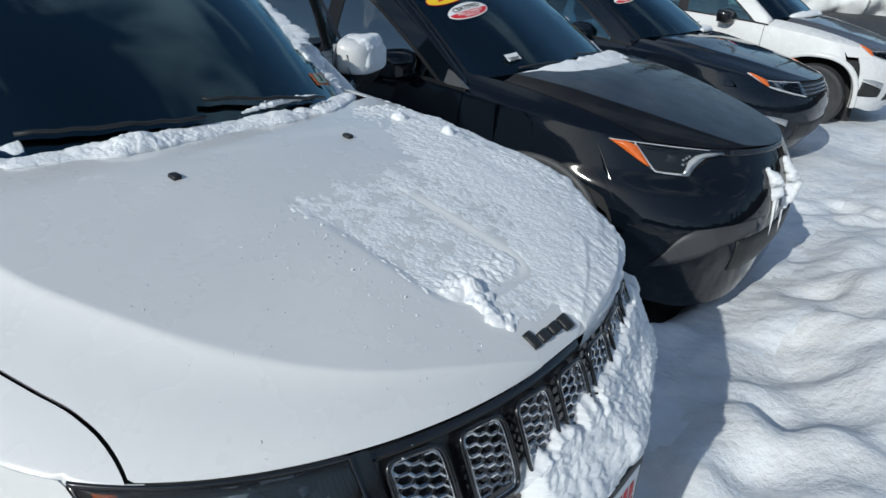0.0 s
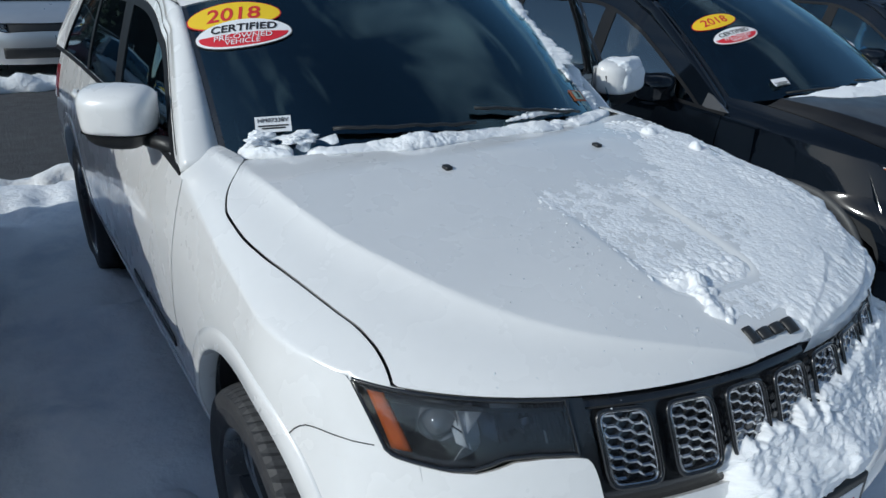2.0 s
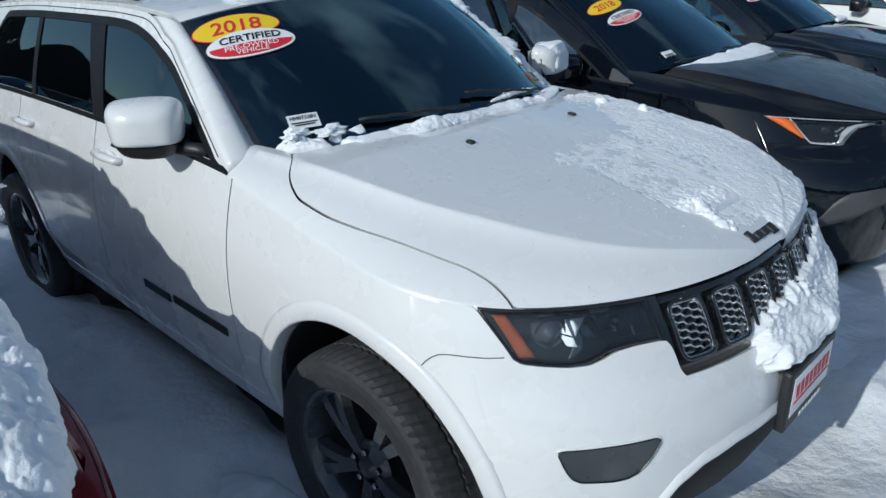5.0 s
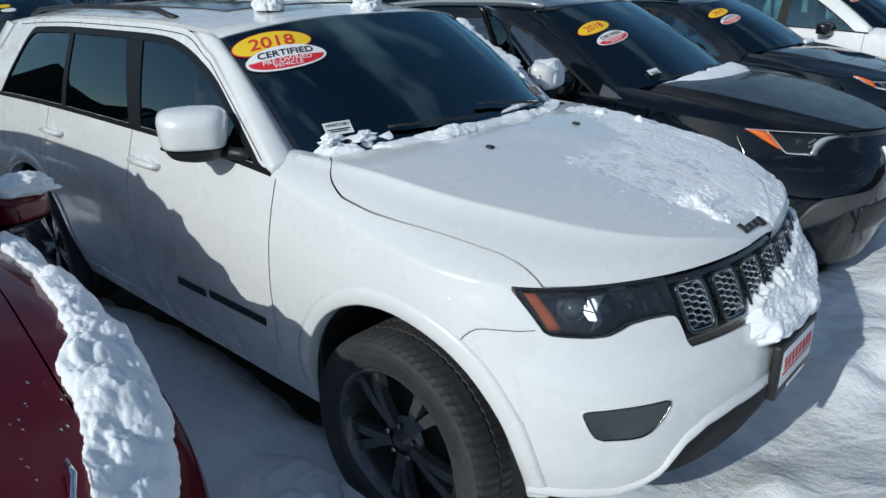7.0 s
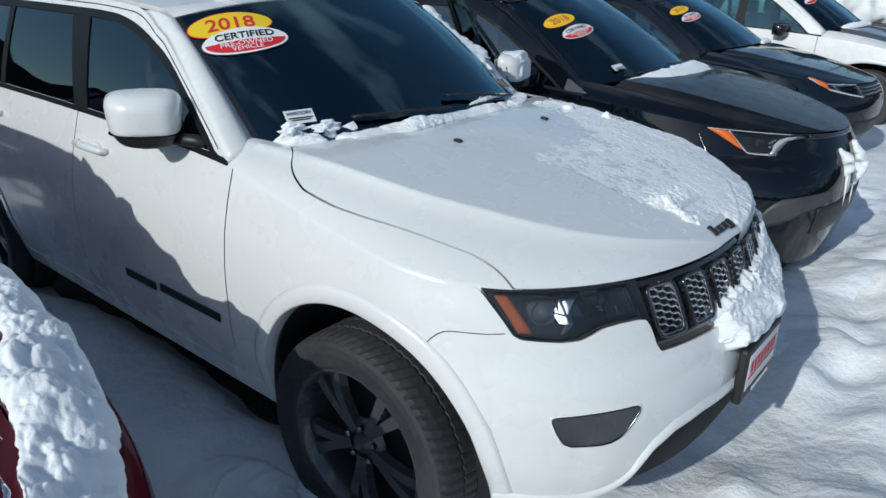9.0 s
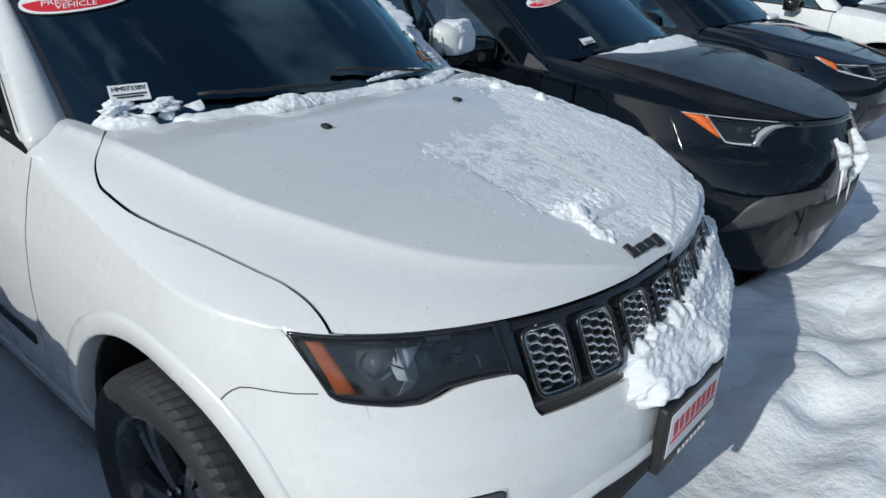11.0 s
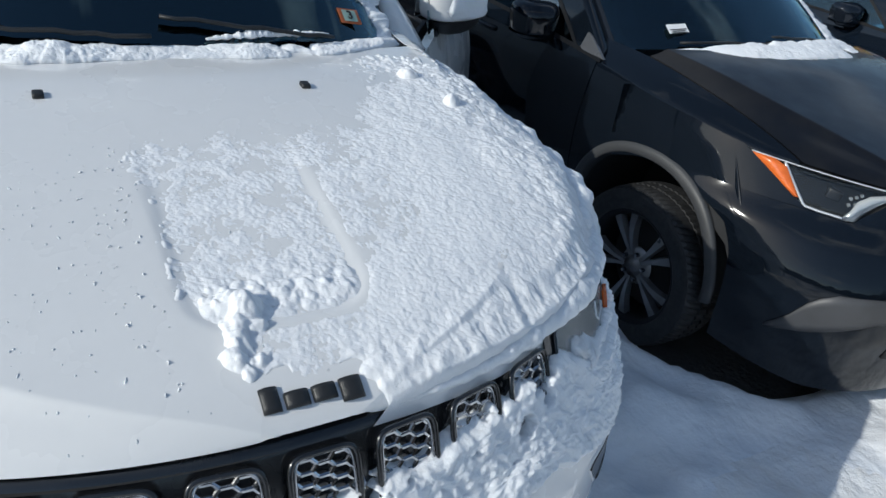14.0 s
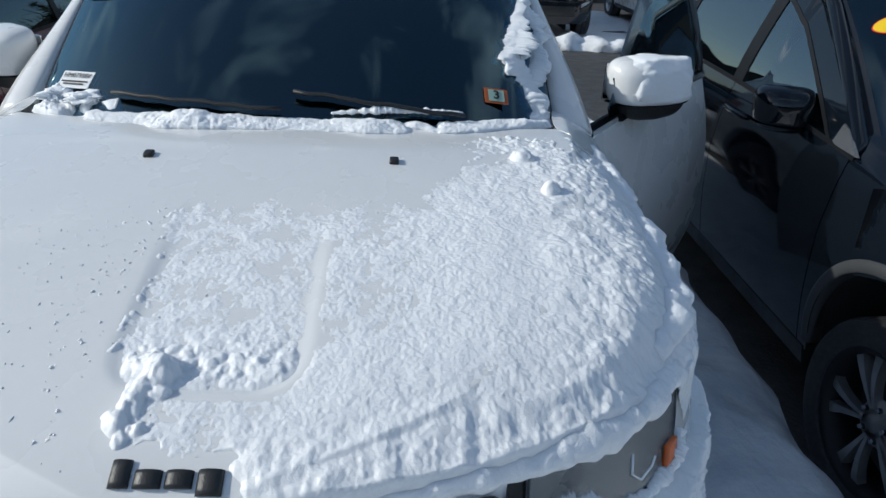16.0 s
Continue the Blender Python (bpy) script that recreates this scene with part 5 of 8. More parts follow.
def grille_slot(yc):
    slot = new("grille_slot")
    slot.parent = suv
    w, z0, z1, r = 0.053, 0.862, 0.996, 0.016
    ang = np.linspace(0, 2 * math.pi, 40, endpoint=False)
    e = 0.34
    cy = yc + w * np.sign(np.cos(ang)) * np.abs(np.cos(ang)) ** e
    cz = (z0 + z1) / 2 + (z1 - z0) / 2 * np.sign(np.sin(ang)) * np.abs(np.sin(ang)) ** e
    outer = [on_nose(a, b, 0.004) for a, b in zip(cy, cz)]
    put("slot_frame", mesh_of("slot_frame", *tube(outer + outer[:1], 0.0048, 8, caps=False), M["gloss_black"]), slot)
    inner = [on_nose(yc + (a - yc) * 0.87, (z0 + z1) / 2 + (b - (z0 + z1) / 2) * 0.94, 0.002) for a, b in zip(cy, cz)]
    put("slot_trim", mesh_of("slot_trim", *tube(inner + inner[:1], 0.0028, 6, caps=False), M["bright_chrome"]), slot, "chrome slot trim")
    edges, segs = set(), []
    a, b = 0.0180, 0.0092
    for i in range(-2, 3):
        for j in range(-7, 8):
            cx, cz_ = yc + i * a * 1.5, (z0 + z1) / 2 + (j * 2 + (i % 2)) * b
            hexp = [(cx + a, cz_), (cx + a / 2, cz_ + b), (cx - a / 2, cz_ + b), (cx - a, cz_), (cx - a / 2, cz_ - b), (cx + a / 2, cz_ - b)]
            for k in range(6):
                p, q = hexp[k], hexp[(k + 1) % 6]
                key = tuple(sorted(((round(p[0], 4), round(p[1], 4)), (round(q[0], 4), round(q[1], 4)))))
                if key in edges or any(abs(c[0] - yc) > w * 0.90 or not z0 + 0.004 < c[1] < z1 - 0.004 for c in (p, q)):
                    continue
                edges.add(key)
                segs.append(tube([on_nose(p[0], p[1], -0.004), on_nose(q[0], q[1], -0.004)], 0.0035, 5))
    put("honeycomb", mesh_of("honeycomb", *join(*segs), M["bright_chrome"], smooth=False), slot, "chrome honeycomb insert")


for i in range(-3, 4):
    grille_slot(0.139 * i)

# lower valance, fog pockets, plate
q = np.linspace(0, JB.q_of_x(0.5), 30)
low_q = np.interp(np.abs(JB.at(q, 0.45)[:, 1]), [p[0] for p in SUV["low_y"]], [p[1] for p in SUV["low_y"]])
both = [wall(JB, q, np.minimum(low_q - 0.03, 0.36), low_q + 0.02, 6, sg, off=-0.055) for sg in (1, -1)]
panel("lower_valance", np.concatenate([both[1], both[0][1:]], 0), M["plastic"], suv)
# body-coloured lip along the foot of the bumper
ql = np.linspace(0.02, JB.q_of_x(0.50), 60)
low_l = np.interp(np.abs(JB.at(ql, 0.45)[:, 1]), [p[0] for p in SUV["low_y"]], [p[1] for p in SUV["low_y"]])
for sg in (1, -1):
    Pl = wall(JB, ql, low_l - 0.006, low_l + 0.040, 7, sg, off=np.array((-0.004, 0.006, 0.010, 0.010, 0.008, 0.004, -0.001))[None, :, None])
    panel("chin_lip", Pl, M["white"], suv, t=0.006)
for sg in (1, -1):
    yf = np.linspace(0.598, 0.796, 28)
    lo = np.interp(yf, (0.598, 0.612, 0.632, 0.650, 0.673, 0.70, 0.76, 0.776, 0.787, 0.796), (0.704, 0.682, 0.652, 0.631, 0.619, 0.616, 0.619, 0.630, 0.658, 0.694))
    hi = np.interp(yf, (0.598, 0.608, 0.72, 0.786, 0.796), (0.712, 0.717, 0.713, 0.708, 0.702))
    P = front_patch(JB, yf * sg, lo, hi, 8, 0.002)
    fog = panel("fog_lamp_cover", P if sg > 0 else P[::-1], M["fog_plastic"], suv)
    ring = list(zip(np.concatenate([yf, yf[::-1]]), np.concatenate([lo, hi[::-1]])))
    for nm, grow, out, rr, mm in (("fog_lamp_rim", 1.0, 0.003, 0.003, "gloss_black"), ("fog_lamp_surround", 1.03, -0.002, 0.006, "white")):
        pts = [on_lamp((0.697 + (a - 0.697) * grow) * sg, 0.666 + (b - 0.666) * (grow + (grow - 1)), out) for a, b in ring]
        put(nm, mesh_of(nm, *tube(pts + pts[:1], rr, 8, caps=False, flat=0.6), M[mm]), suv)
plate = new("number_plate")
plate.parent = suv
plate.matrix_basis = pose(0.922, 0.008, 0.652, 0, 0, 0)
part("bracket", box((0, 0, 0), (0.03, 0.345, 0.190), 0.010), M["plastic"], plate, "black plate bracket")
part("plate_face", box((0.0135, 0, 0.010), (0.006, 0.300, 0.125), 0.002), M["sticker_white"], plate, "white dealer plate with red bars")
for k in range(8):
    part("bar", box((0.0172, -0.115 + 0.033 * k, 0.022), (0.0016, 0.022, 0.046), 0.001, pose(0, 0, 0, 12, 0, 0)), M["sticker_red"], plate)
part("bar", box((0.0172, 0, -0.012), (0.0016, 0.27, 0.006)), M["sticker_red"], plate)
for k in range(7):
    part("bar", box((0.0172, -0.06 + 0.025 * k, -0.078), (0.0016, 0.016, 0.014)), M["sticker_white"], plate)

# badge: four plain dark shapes on the bonnet lip
badge = new("bonnet_badge")
badge.parent = suv


def lip_pt(y, s_, off=0.0):
    x = 0.738 + 0.026 * s_
    z = float(JB.top(x, y))
    x2 = x + 0.004
    t = np.array((x2 - x, 0, float(JB.top(x2, y)) - z))
    t /= np.linalg.norm(t)
    n = np.array((-t[2], 0, t[0]))
    n = n if n[2] > 0 else -n
    return np.array((x, y, z)) + n * off


def badge_bar(points, r):
    put("badge_shape", mesh_of("badge_shape", *tube(points, r, 10, flat=0.42), M["plastic"]), badge)


for yc, s0, s1, rr in ((-0.060, -0.75, 0.55, 0.014), (-0.022, -0.25, 0.55, 0.019), (0.020, -0.25, 0.55, 0.019), (0.062, -0.30, 0.85, 0.018)):
    badge_bar([lip_pt(yc, s0 + (s1 - s0) * t, 0.002) for t in np.linspace(0, 1, 5)], rr)

# washer nozzles
for y in (-0.278, 0.289):
    nz = box((0, 0, 0.008), (0.028, 0.022, 0.018), 0.005)
    ob = part("washer_nozzle", nz, M["plastic"], suv)
    ob.matrix_basis = pose(-0.112, y, float(JB.top(-0.112, y)), 0, 6, 0)

# ---- small fittings of the white car ----
def ws_frame(X, t, u, off):
    """Place and right, up ways on a windscreen, as seen from the front."""
    wsf = X["windscreen"]
    G = wsf(101, 201)
    i, j = int(round(t * 100)), int(round((u + 1) * 100))
    i, j = min(max(i, 1), 99), min(max(j, 1), 199)
    c = G[i, j]
    up = G[i + 1, j] - G[i - 1, j]
    k = 45 if j < 100 else -45
    rt = (G[i, j + k] - G[i, j]) * (1 if k > 0 else -1)
    up /= np.linalg.norm(up)
    rt -= up * rt.dot(up)
    rt /= np.linalg.norm(rt)
    n = np.cross(rt, up)
    return c + n * off, rt, up


def conform(st, X, c, r, u):
    """Bend a sticker's parts on to the curve of its windscreen."""
    n = np.cross(r, u)
    D = X["windscreen"](41, 81).reshape(-1, 3) - c
    a, b, h = D @ r, D @ u, D @ n
    k = (np.abs(a) < 0.26) & (np.abs(b) < 0.18)
    terms = lambda a, b: np.stack([a, b, a * a, a * b, b * b, a ** 3, a ** 4, 0 * a + 1], -1)
    w = np.linalg.lstsq(terms(a[k], b[k]), h[k], rcond=None)[0]
    w[-1] = 0
    for ob in st.children:
        for v in ob.data.vertices:
            d = np.array(v.co) - c
            v.co = Vector(np.array(v.co) + n * float(terms(np.array([d @ r]), np.array([d @ u]))[0] @ w))


def year_stickers(car, X, pos_y, pos_c, year, words=True, k=1.0, turn=0.0):
    ct, sn = math.cos(radians(turn)), math.sin(radians(turn))
    c, r, u = ws_frame(X, *pos_y, 0.003)
    r, u = r * ct + u * sn, u * ct - r * sn
    st = new("year_sticker")
    st.parent = car
    ellipse_badge("edge", st, c - np.cross(r, u) * 0.001, r, u, 0.124 * k, 0.053 * k, M["sticker_red"])
    ellipse_badge("oval", st, c, r, u, 0.121 * k, 0.050 * k, M["yellow"])
    lettering("numeral", year, 0.071 * k, M["ink_red"], st, c + np.cross(r, u) * 0.003, r, u, stretch=1.0, bold=0.0009 * k)
    conform(st, X, c, r, u)
    c, r, u = ws_frame(X, *pos_c, 0.003)
    r, u = r * ct + u * sn, u * ct - r * sn
    st = new("certified_sticker")
    st.parent = car
    ellipse_badge("edge", st, c - np.cross(r, u) * 0.001, r, u, 0.126 * k, 0.056 * k, M["ink_black"])
    ellipse_badge("oval", st, c, r, u, 0.123 * k, 0.053 * k, M["sticker_white"])
    ellipse_badge("lower_half", st, c + np.cross(r, u) * 0.0015, r, u, 0.115 * k, 0.047 * k, M["sticker_red"], y0=-0.001 * k)
    n = np.cross(r, u)
    if words:
        lettering("letter", "CERTIFIED", 0.037 * k, M["ink_black"], st, c + u * 0.019 * k + n * 0.004, r, u, bold=0.0008)
        lettering("letter", "PRE-OWNED", 0.026 * k, M["sticker_white"], st, c - u * 0.014 * k + n * 0.005, r, u)
        lettering("letter", "VEHICLE", 0.024 * k, M["sticker_white"], st, c - u * 0.033 * k + n * 0.005, r, u)
    conform(st, X, c, r, u)


def tag(name, car, X, pos, w, h, m, text="", ink="ink_black", size=0.02, bars=0, turn=0.0):
    c, r, u = ws_frame(X, *pos, 0.008)
    ct, sn = math.cos(radians(turn)), math.sin(radians(turn))
    r, u = r * ct + u * sn, u * ct - r * sn
    n = np.cross(r, u)
    ob = new(name)
    ob.parent = car
    q = [c - r * w / 2 - u * h / 2, c + r * w / 2 - u * h / 2, c + r * w / 2 + u * h / 2, c - r * w / 2 + u * h / 2]
    v = np.array(q + [p + n * 0.002 for p in q])
    put("card", mesh_of("card", v, [(4, 5, 6, 7), (0, 1, 5, 4), (1, 2, 6, 5), (2, 3, 7, 6), (3, 0, 4, 7)], m, smooth=False), ob)
    if text:
        lettering("letter", text, size, M[ink], ob, c + u * h * 0.22 + n * 0.004, r, u, stretch=0.92)
    for k in range(bars):
        b = c - u * (h * 0.12 + k * 0.009) + n * 0.004
        ww = w * (0.42 - 0.09 * (k % 2))
        v = np.array([b - r * ww - u * 0.0025, b + r * ww - u * 0.0025, b + r * ww + u * 0.0025, b - r * ww + u * 0.0025])
        put("bar", mesh_of("bar", v, [(0, 1, 2, 3)], M[ink], smooth=False), ob)
    return ob


year_stickers(suv, JX, (0.845, -0.815), (0.70, -0.795), "2018", k=1.25, turn=-17)
tag("stock_label", suv, JX, (0.165, -0.815), 0.105, 0.058, M["sticker_white"], "HM07338V", size=0.0215, bars=2, turn=-10)
ins = tag("inspection_sticker", suv, JX, (0.15, 0.75), 0.070, 0.052, M["orange"])
c, r, u = ws_frame(JX, 0.15, 0.75, 0.012)
q = [c - r * 0.024 - u * 0.02, c + r * 0.024 - u * 0.02, c + r * 0.024 + u * 0.02, c - r * 0.024 + u * 0.02]
put("field", mesh_of("field", np.array(q), [(0, 1, 2, 3)], M["green"], smooth=False), ins)
lettering("numeral", "3", 0.04, M["ink_black"], ins, c + np.cross(r, u) * 0.002, r, u, bold=0.001)

# wipers
for a, b in (((0.10, -0.62), (0.055, -0.02)), ((0.13, 0.02), (0.05, 0.62))):
    pts = []
    for t in np.linspace(0, 1, 12):
        c, r, u = ws_frame(JX, max(a[0] * (1 - t) + b[0] * t, 0.02), a[1] * (1 - t) + b[1] * t, 0.022)
        pts.append(c)
    put("wiper", mesh_of("wiper", *tube(pts, 0.009, 6, flat=0.6), M["plastic"]), suv)

# cowl between bonnet and glass
G = JX["windscreen"](30, 40)[0]
yy = G[:, 1]
P = np.stack([G + np.array((-0.02, 0, -0.012)), np.stack([G[:, 0] + 0.06, yy, JB.top(-0.30 + 0 * yy, yy) - 0.035], -1), np.stack([G[:, 0] + 0.20, yy, JB.top(-0.30 + 0 * yy, yy) - 0.045], -1)], 1)
put("cowl", mesh_of("cowl", *slab(P, 0.01), M["plastic"]), suv)

# door handles, mouldings, seams
for x, z in ((-1.50, 1.092), (-2.52, 1.102)):
    y = -float(JB.w(z))
    pts = [(x + 0.125, y + 0.004, z - 0.004), (x + 0.10, y - 0.022, z), (x, y - 0.030, z + 0.002), (x - 0.10, y - 0.022, z), (x - 0.125, y + 0.004, z - 0.002)]
    put("door_handle", mesh_of("door_handle", *tube(pts, [0.012, 0.016, 0.017, 0.016, 0.012], 10), M["white"]), suv)
    bm = bmesh.new()
    bmesh.ops.create_uvsphere(bm, u_segments=20, v_segments=10, radius=1)
    bmesh.ops.scale(bm, vec=(0.075, 0.004, 0.026), verts=bm.verts)
    bmesh.ops.translate(bm, vec=(x, y - 0.0005, z), verts=bm.verts)
    part("handle_recess", bm, M["white"], suv)
for x0, x1, z0 in ((-0.63, -1.02, 0.625), (-1.06, -1.28, 0.615)):
    xs = np.linspace(x0, x1, 10)
    Pm = wall(JB, 1 + JB.x0 - xs, np.full(10, z0 - 0.016), np.full(10, z0 + 0.016), 4, -1, off=0.006)
    panel("door_moulding", Pm, M["plastic"], suv, "black name strip on the door", t=0.008)
# roof rails and sunroof
for sg in (1, -1):
    xs = np.linspace(-1.55, -3.35, 24)
    pts = [(x, sg * (float(np.interp(x, JX["P_roof"][::-1, -1, 0], JX["P_roof"][::-1, -1, 1])) - 0.055), float(np.interp(x, JX["P_roof"][::-1, -1, 0], JX["P_roof"][::-1, -1, 2])) + 0.012 + 0.030 * float(step(-1.55, -1.75, x) * (1 - step(-3.2, -3.35, x)))) for x in xs]
    put("roof_rail", mesh_of("roof_rail", *tube(pts, 0.015, 8, flat=0.8), M["plastic"]), suv)
# joint lines of the door frames
zl_ = lambda x: JX["top_line"](x) - 0.020
xs = np.linspace(-0.66, -3.30, 80)
pts = [(x, -float(JX["side_y"](x, zl_(x))) - 0.0015, float(zl_(x))) for x in xs]
put("door_joint", mesh_of("door_joint", *sheet(ribbon(pts, 0.0022, [(0, -1, 0.5)] * 80)), M["liner"]), suv)
Pr = JX["P_roof"]
nx_ = Pr.shape[0]
i0, i1 = int(nx_ * 0.16), int(nx_ * 0.52)
mid = Pr.shape[1] // 2
sub = Pr[i0:i1, mid - int(mid * 0.72):mid + int(mid * 0.72) + 1] + np.array((0, 0, 0.005))
panel("sunroof", sub[::-1], M["gloss_black"], suv, "black glass sunroof panel with melting drops", t=0.004)
# tail lamps
for sg in (1, -1):
    qx = 1 + JB.len + np.linspace(-0.05, 0.5, 10)
    Pm = wall(JB, np.where(qx < 1 + JB.len, qx, qx), np.full(10, 0.95), np.full(10, 1.14), 6, sg, off=0.006)
    panel("tail_lamp", Pm, M["tail"], suv, t=0.01)

# open driver's door: the panel, frame, pane and mirror, turned about its hinge
HINGE = (-0.585, 0.925, 0)
door = new("open_front_door")
door.parent = suv
door.matrix_basis = Matrix.Translation(HINGE) @ pose(0, 0, 0, 0, 0, -38) @ Matrix.Translation([-k for k in HINGE])
xx = np.linspace(-0.573, -1.657, 30)
panel("door_panel", wall(JB, 1 + JB.x0 - xx, np.full(30, 0.40), JB.zs(xx), 24, 1), M["white"], door, "white door skin dusted with snow", t=0.04)
sy, tl = JX["side_y"], JX["top_line"]
xs3 = np.linspace(-0.77, -1.655, 40)
topz = np.maximum(tl(xs3), JB.zs(xs3) + 0.004)
loz = np.minimum(np.maximum(topz - np.interp(xs3, (-1.2, -0.9, -0.66), (0.055, 0.035, 0.016)), JB.zs(xs3) + 0.022), topz - 0.001)
for lo_, hi_, mm, nm in ((loz, topz, "gloss_black", "door_frame"), (JB.zs(xs3), JB.zs(xs3) + 0.022, "gloss_black", "door_belt")):
    v_ = np.linspace(0, 1, 5)
    z = lo_[:, None] * (1 - v_) + hi_[:, None] * v_
    Pd = np.stack([np.broadcast_to(xs3[:, None], z.shape), sy(xs3[:, None], z), z], -1)
    panel(nm, Pd[::-1], M[mm], door, t=0.012)
zz = np.linspace(float(JB.zs(-1.63)), float(tl(-1.63)), 12)
put("door_frame_post", mesh_of("door_frame_post", *tube([(-1.64, float(sy(-1.64, z)) - 0.012, z) for z in zz], 0.022, 6), M["gloss_black"]), door)
v_ = np.linspace(0, 1, 8)
xp = np.linspace(-0.72, -1.62, 24)
hi_ = np.maximum(tl(xp) - 0.05, JB.zs(xp) + 0.03)
z = (JB.zs(xp) + 0.02)[:, None] * (1 - v_) + hi_[:, None] * v_
Pd = np.stack([np.broadcast_to(xp[:, None], z.shape), sy(xp[:, None], z) - 0.012, z], -1)
panel("side_window", Pd[::-1], M["door_glass"], door, "tinted door window", t=0.005)
door_mirror = mirror(door, 0, 0, 0, 1, M["white"], size=(0.14, 0.34, 0.150), deep=2.0, arm=False)
door_mirror.matrix_basis = door.matrix_basis.inverted() @ pose(-0.835, 1.130, 1.285, 0, 0, 21)
# door card
xx = np.linspace(-0.60, -1.63, 20)
Pc = wall(JB, 1 + JB.x0 - xx, np.full(20, 0.45), JB.zs(xx) - 0.01, 10, 1, off=-0.07)
panel("door_card", Pc, M["cabin"], door, "dark inner door trim", t=0.02)

# ---- snow on the white car ----
def hood_snow():
    xs, ys = np.linspace(-0.37, 0.800, 500), np.linspace(-0.30, 0.935, 530)
    X, Y = np.meshgrid(xs, ys, indexing="ij")
    Xm = np.minimum(X, 0.776)
    W = JB.width(Xm)
    over = np.clip(np.abs(Y) - W, 0, 1)
    Yc = np.minimum(np.abs(Y), W * 0.999)
    Z = JB.top(Xm, Yc * np.sign(Y))
    z0 = JB.zs(Xm)
    # on the far side the crust fills the hollow outside the crease
    full = z0 + (JB.hc(Xm) - z0) * (1 - (Yc / np.maximum(W, 1e-3)) ** 4.5).clip(0) ** 0.5
    full = np.maximum(full, Z)
    k = 22
    for _ in range(3):
        for ax in (0, 1):
            pad = [(0, 0), (0, 0)]
            pad[ax] = (k, k)
            c_ = np.cumsum(np.pad(full, [(p[0] + (ax == m), p[1]) for m, p in enumerate(pad)], mode="edge"), axis=ax)
            full = (c_[2 * k:] - c_[:-2 * k])[:len(xs)] / (2 * k) if ax == 0 else (c_[:, 2 * k:] - c_[:, :-2 * k])[:, :len(ys)] / (2 * k)
    soft_w = step(0.30, 0.50, Y) * (1 - step(0.58, 0.70, X)) * (1 - step(-0.02, 0.05, Y - W + 0.07)) * step(-0.34, -0.2, X)
    Z = Z * (1 - soft_w) + (full + 0.001) * soft_w
    low = Z.copy()
    for _ in range(3):
        for ax in (0, 1):
            pad = [(0, 0), (0, 0)]
            pad[ax] = (k, k)
            c_ = np.cumsum(np.pad(low, [(p[0] + (ax == m), p[1]) for m, p in enumerate(pad)], mode="edge"), axis=ax)
            low = (c_[2 * k:] - c_[:-2 * k])[:len(xs)] / (2 * k) if ax == 0 else (c_[:, 2 * k:] - c_[:, :-2 * k])[:, :len(ys)] / (2 * k)
    w2 = step(0.10, 0.24, Y) * step(0.46, 0.60, X)
    Z = Z * (1 - w2) + np.maximum(Z, low + 0.004) * w2
    Z = np.where(X > 0.776, Z - (X - 0.776) * 1.6, Z)
    n1, n2, n3 = fbm(X * 5, Y * 5, 1.0, 3), fbm(X * 17, Y * 17, 2.0, 3), fbm(X * 45, Y * 45, 4.0, 2)
    wob = 0.010 * n2
    gf, g1, g2, g3 = grains(X, Y, 0.0062, 3), grains(X + wob, Y - wob, 0.0105, 4), grains(X - wob, Y + wob, 0.019, 5, 0.8), grains(X + 2 * wob, Y, 0.042, 6, 0.85)
    # where the crust lies
    back = np.interp(ys, (-0.30, 0.22, 0.37, 0.50, 0.63, 0.93), (-0.03, -0.09, -0.18, -0.24, -0.28, -0.33))[None, :]
    side = np.interp(xs, (-0.37, 0.10, 0.30, 0.60, 0.66, 0.80), (-0.17, -0.175, -0.145, -0.128, -0.09, -0.06))[:, None]
    D = step(-0.17, 0.13, X - back + 0.10 * n1 + 0.07 * n2) * step(-0.030, 0.030, Y - side + 0.020 * n1 + 0.016 * n2)
    left = step(0.50, 0.80, Y + 0.06 * n1)
    dF = JB.front_x(np.minimum(np.abs(Y), 0.90), 1.02) - X
    rim = (1 - step(0.02, 0.15, dF + 0.03 * n1)) * step(-0.04, 0.12, Y + 0.02 * n2)
    e = panel_edge(X, Y)
    melt = np.exp(-((e + 0.004) / 0.009) ** 2) * np.maximum(step(0.03, 0.09, Y) * step(0.20, 0.28, X), step(0.55, 0.60, X)) * (1 - step(0.63, 0.68, X))
    rough = 0.55 + 0.5 * n1 + 0.5 * n2
    t = -0.0080 + D * (0.0076 + 0.0012 * n2)
    t += D * (0.0012 * gf + 0.0009 * g1 * np.clip(rough, 0.3, 1.3) + 0.0006 * g2 * np.clip(0.4 + n1 + n2, 0, 1.2) + 0.0010 * n3) * (1 - 0.75 * melt)
    t -= 0.0035 * melt * D
    t += 4 * D * (1 - D) * 0.0062 * grains(X + wob, Y, 0.012, 8, 0.40)
    streak = fbm(X * 7, Y * 38, 6.0, 3)
    t += D * left * (0.007 + 0.008 * n1 + 0.0025 * g3 + 0.003 * n2 + 0.0015 * g2 + 0.0015 * n3 + 0.001 * g1)
    t += D * rim * step(0.04, 0.14, Y) * (0.007 + 0.005 * n1 + 0.0028 * streak + 0.0015 * g3 + 0.0022 * n2 + 0.0012 * g2 + 0.0012 * n3)
    heap = np.exp(-((X - 0.545) / 0.045) ** 2) * (1 - step(-0.03, -0.006, e)) * step(-0.13, -0.09, Y)
    t += heap * (0.002 + 0.006 * g2 + 0.004 * n2 + 0.002 * g1)
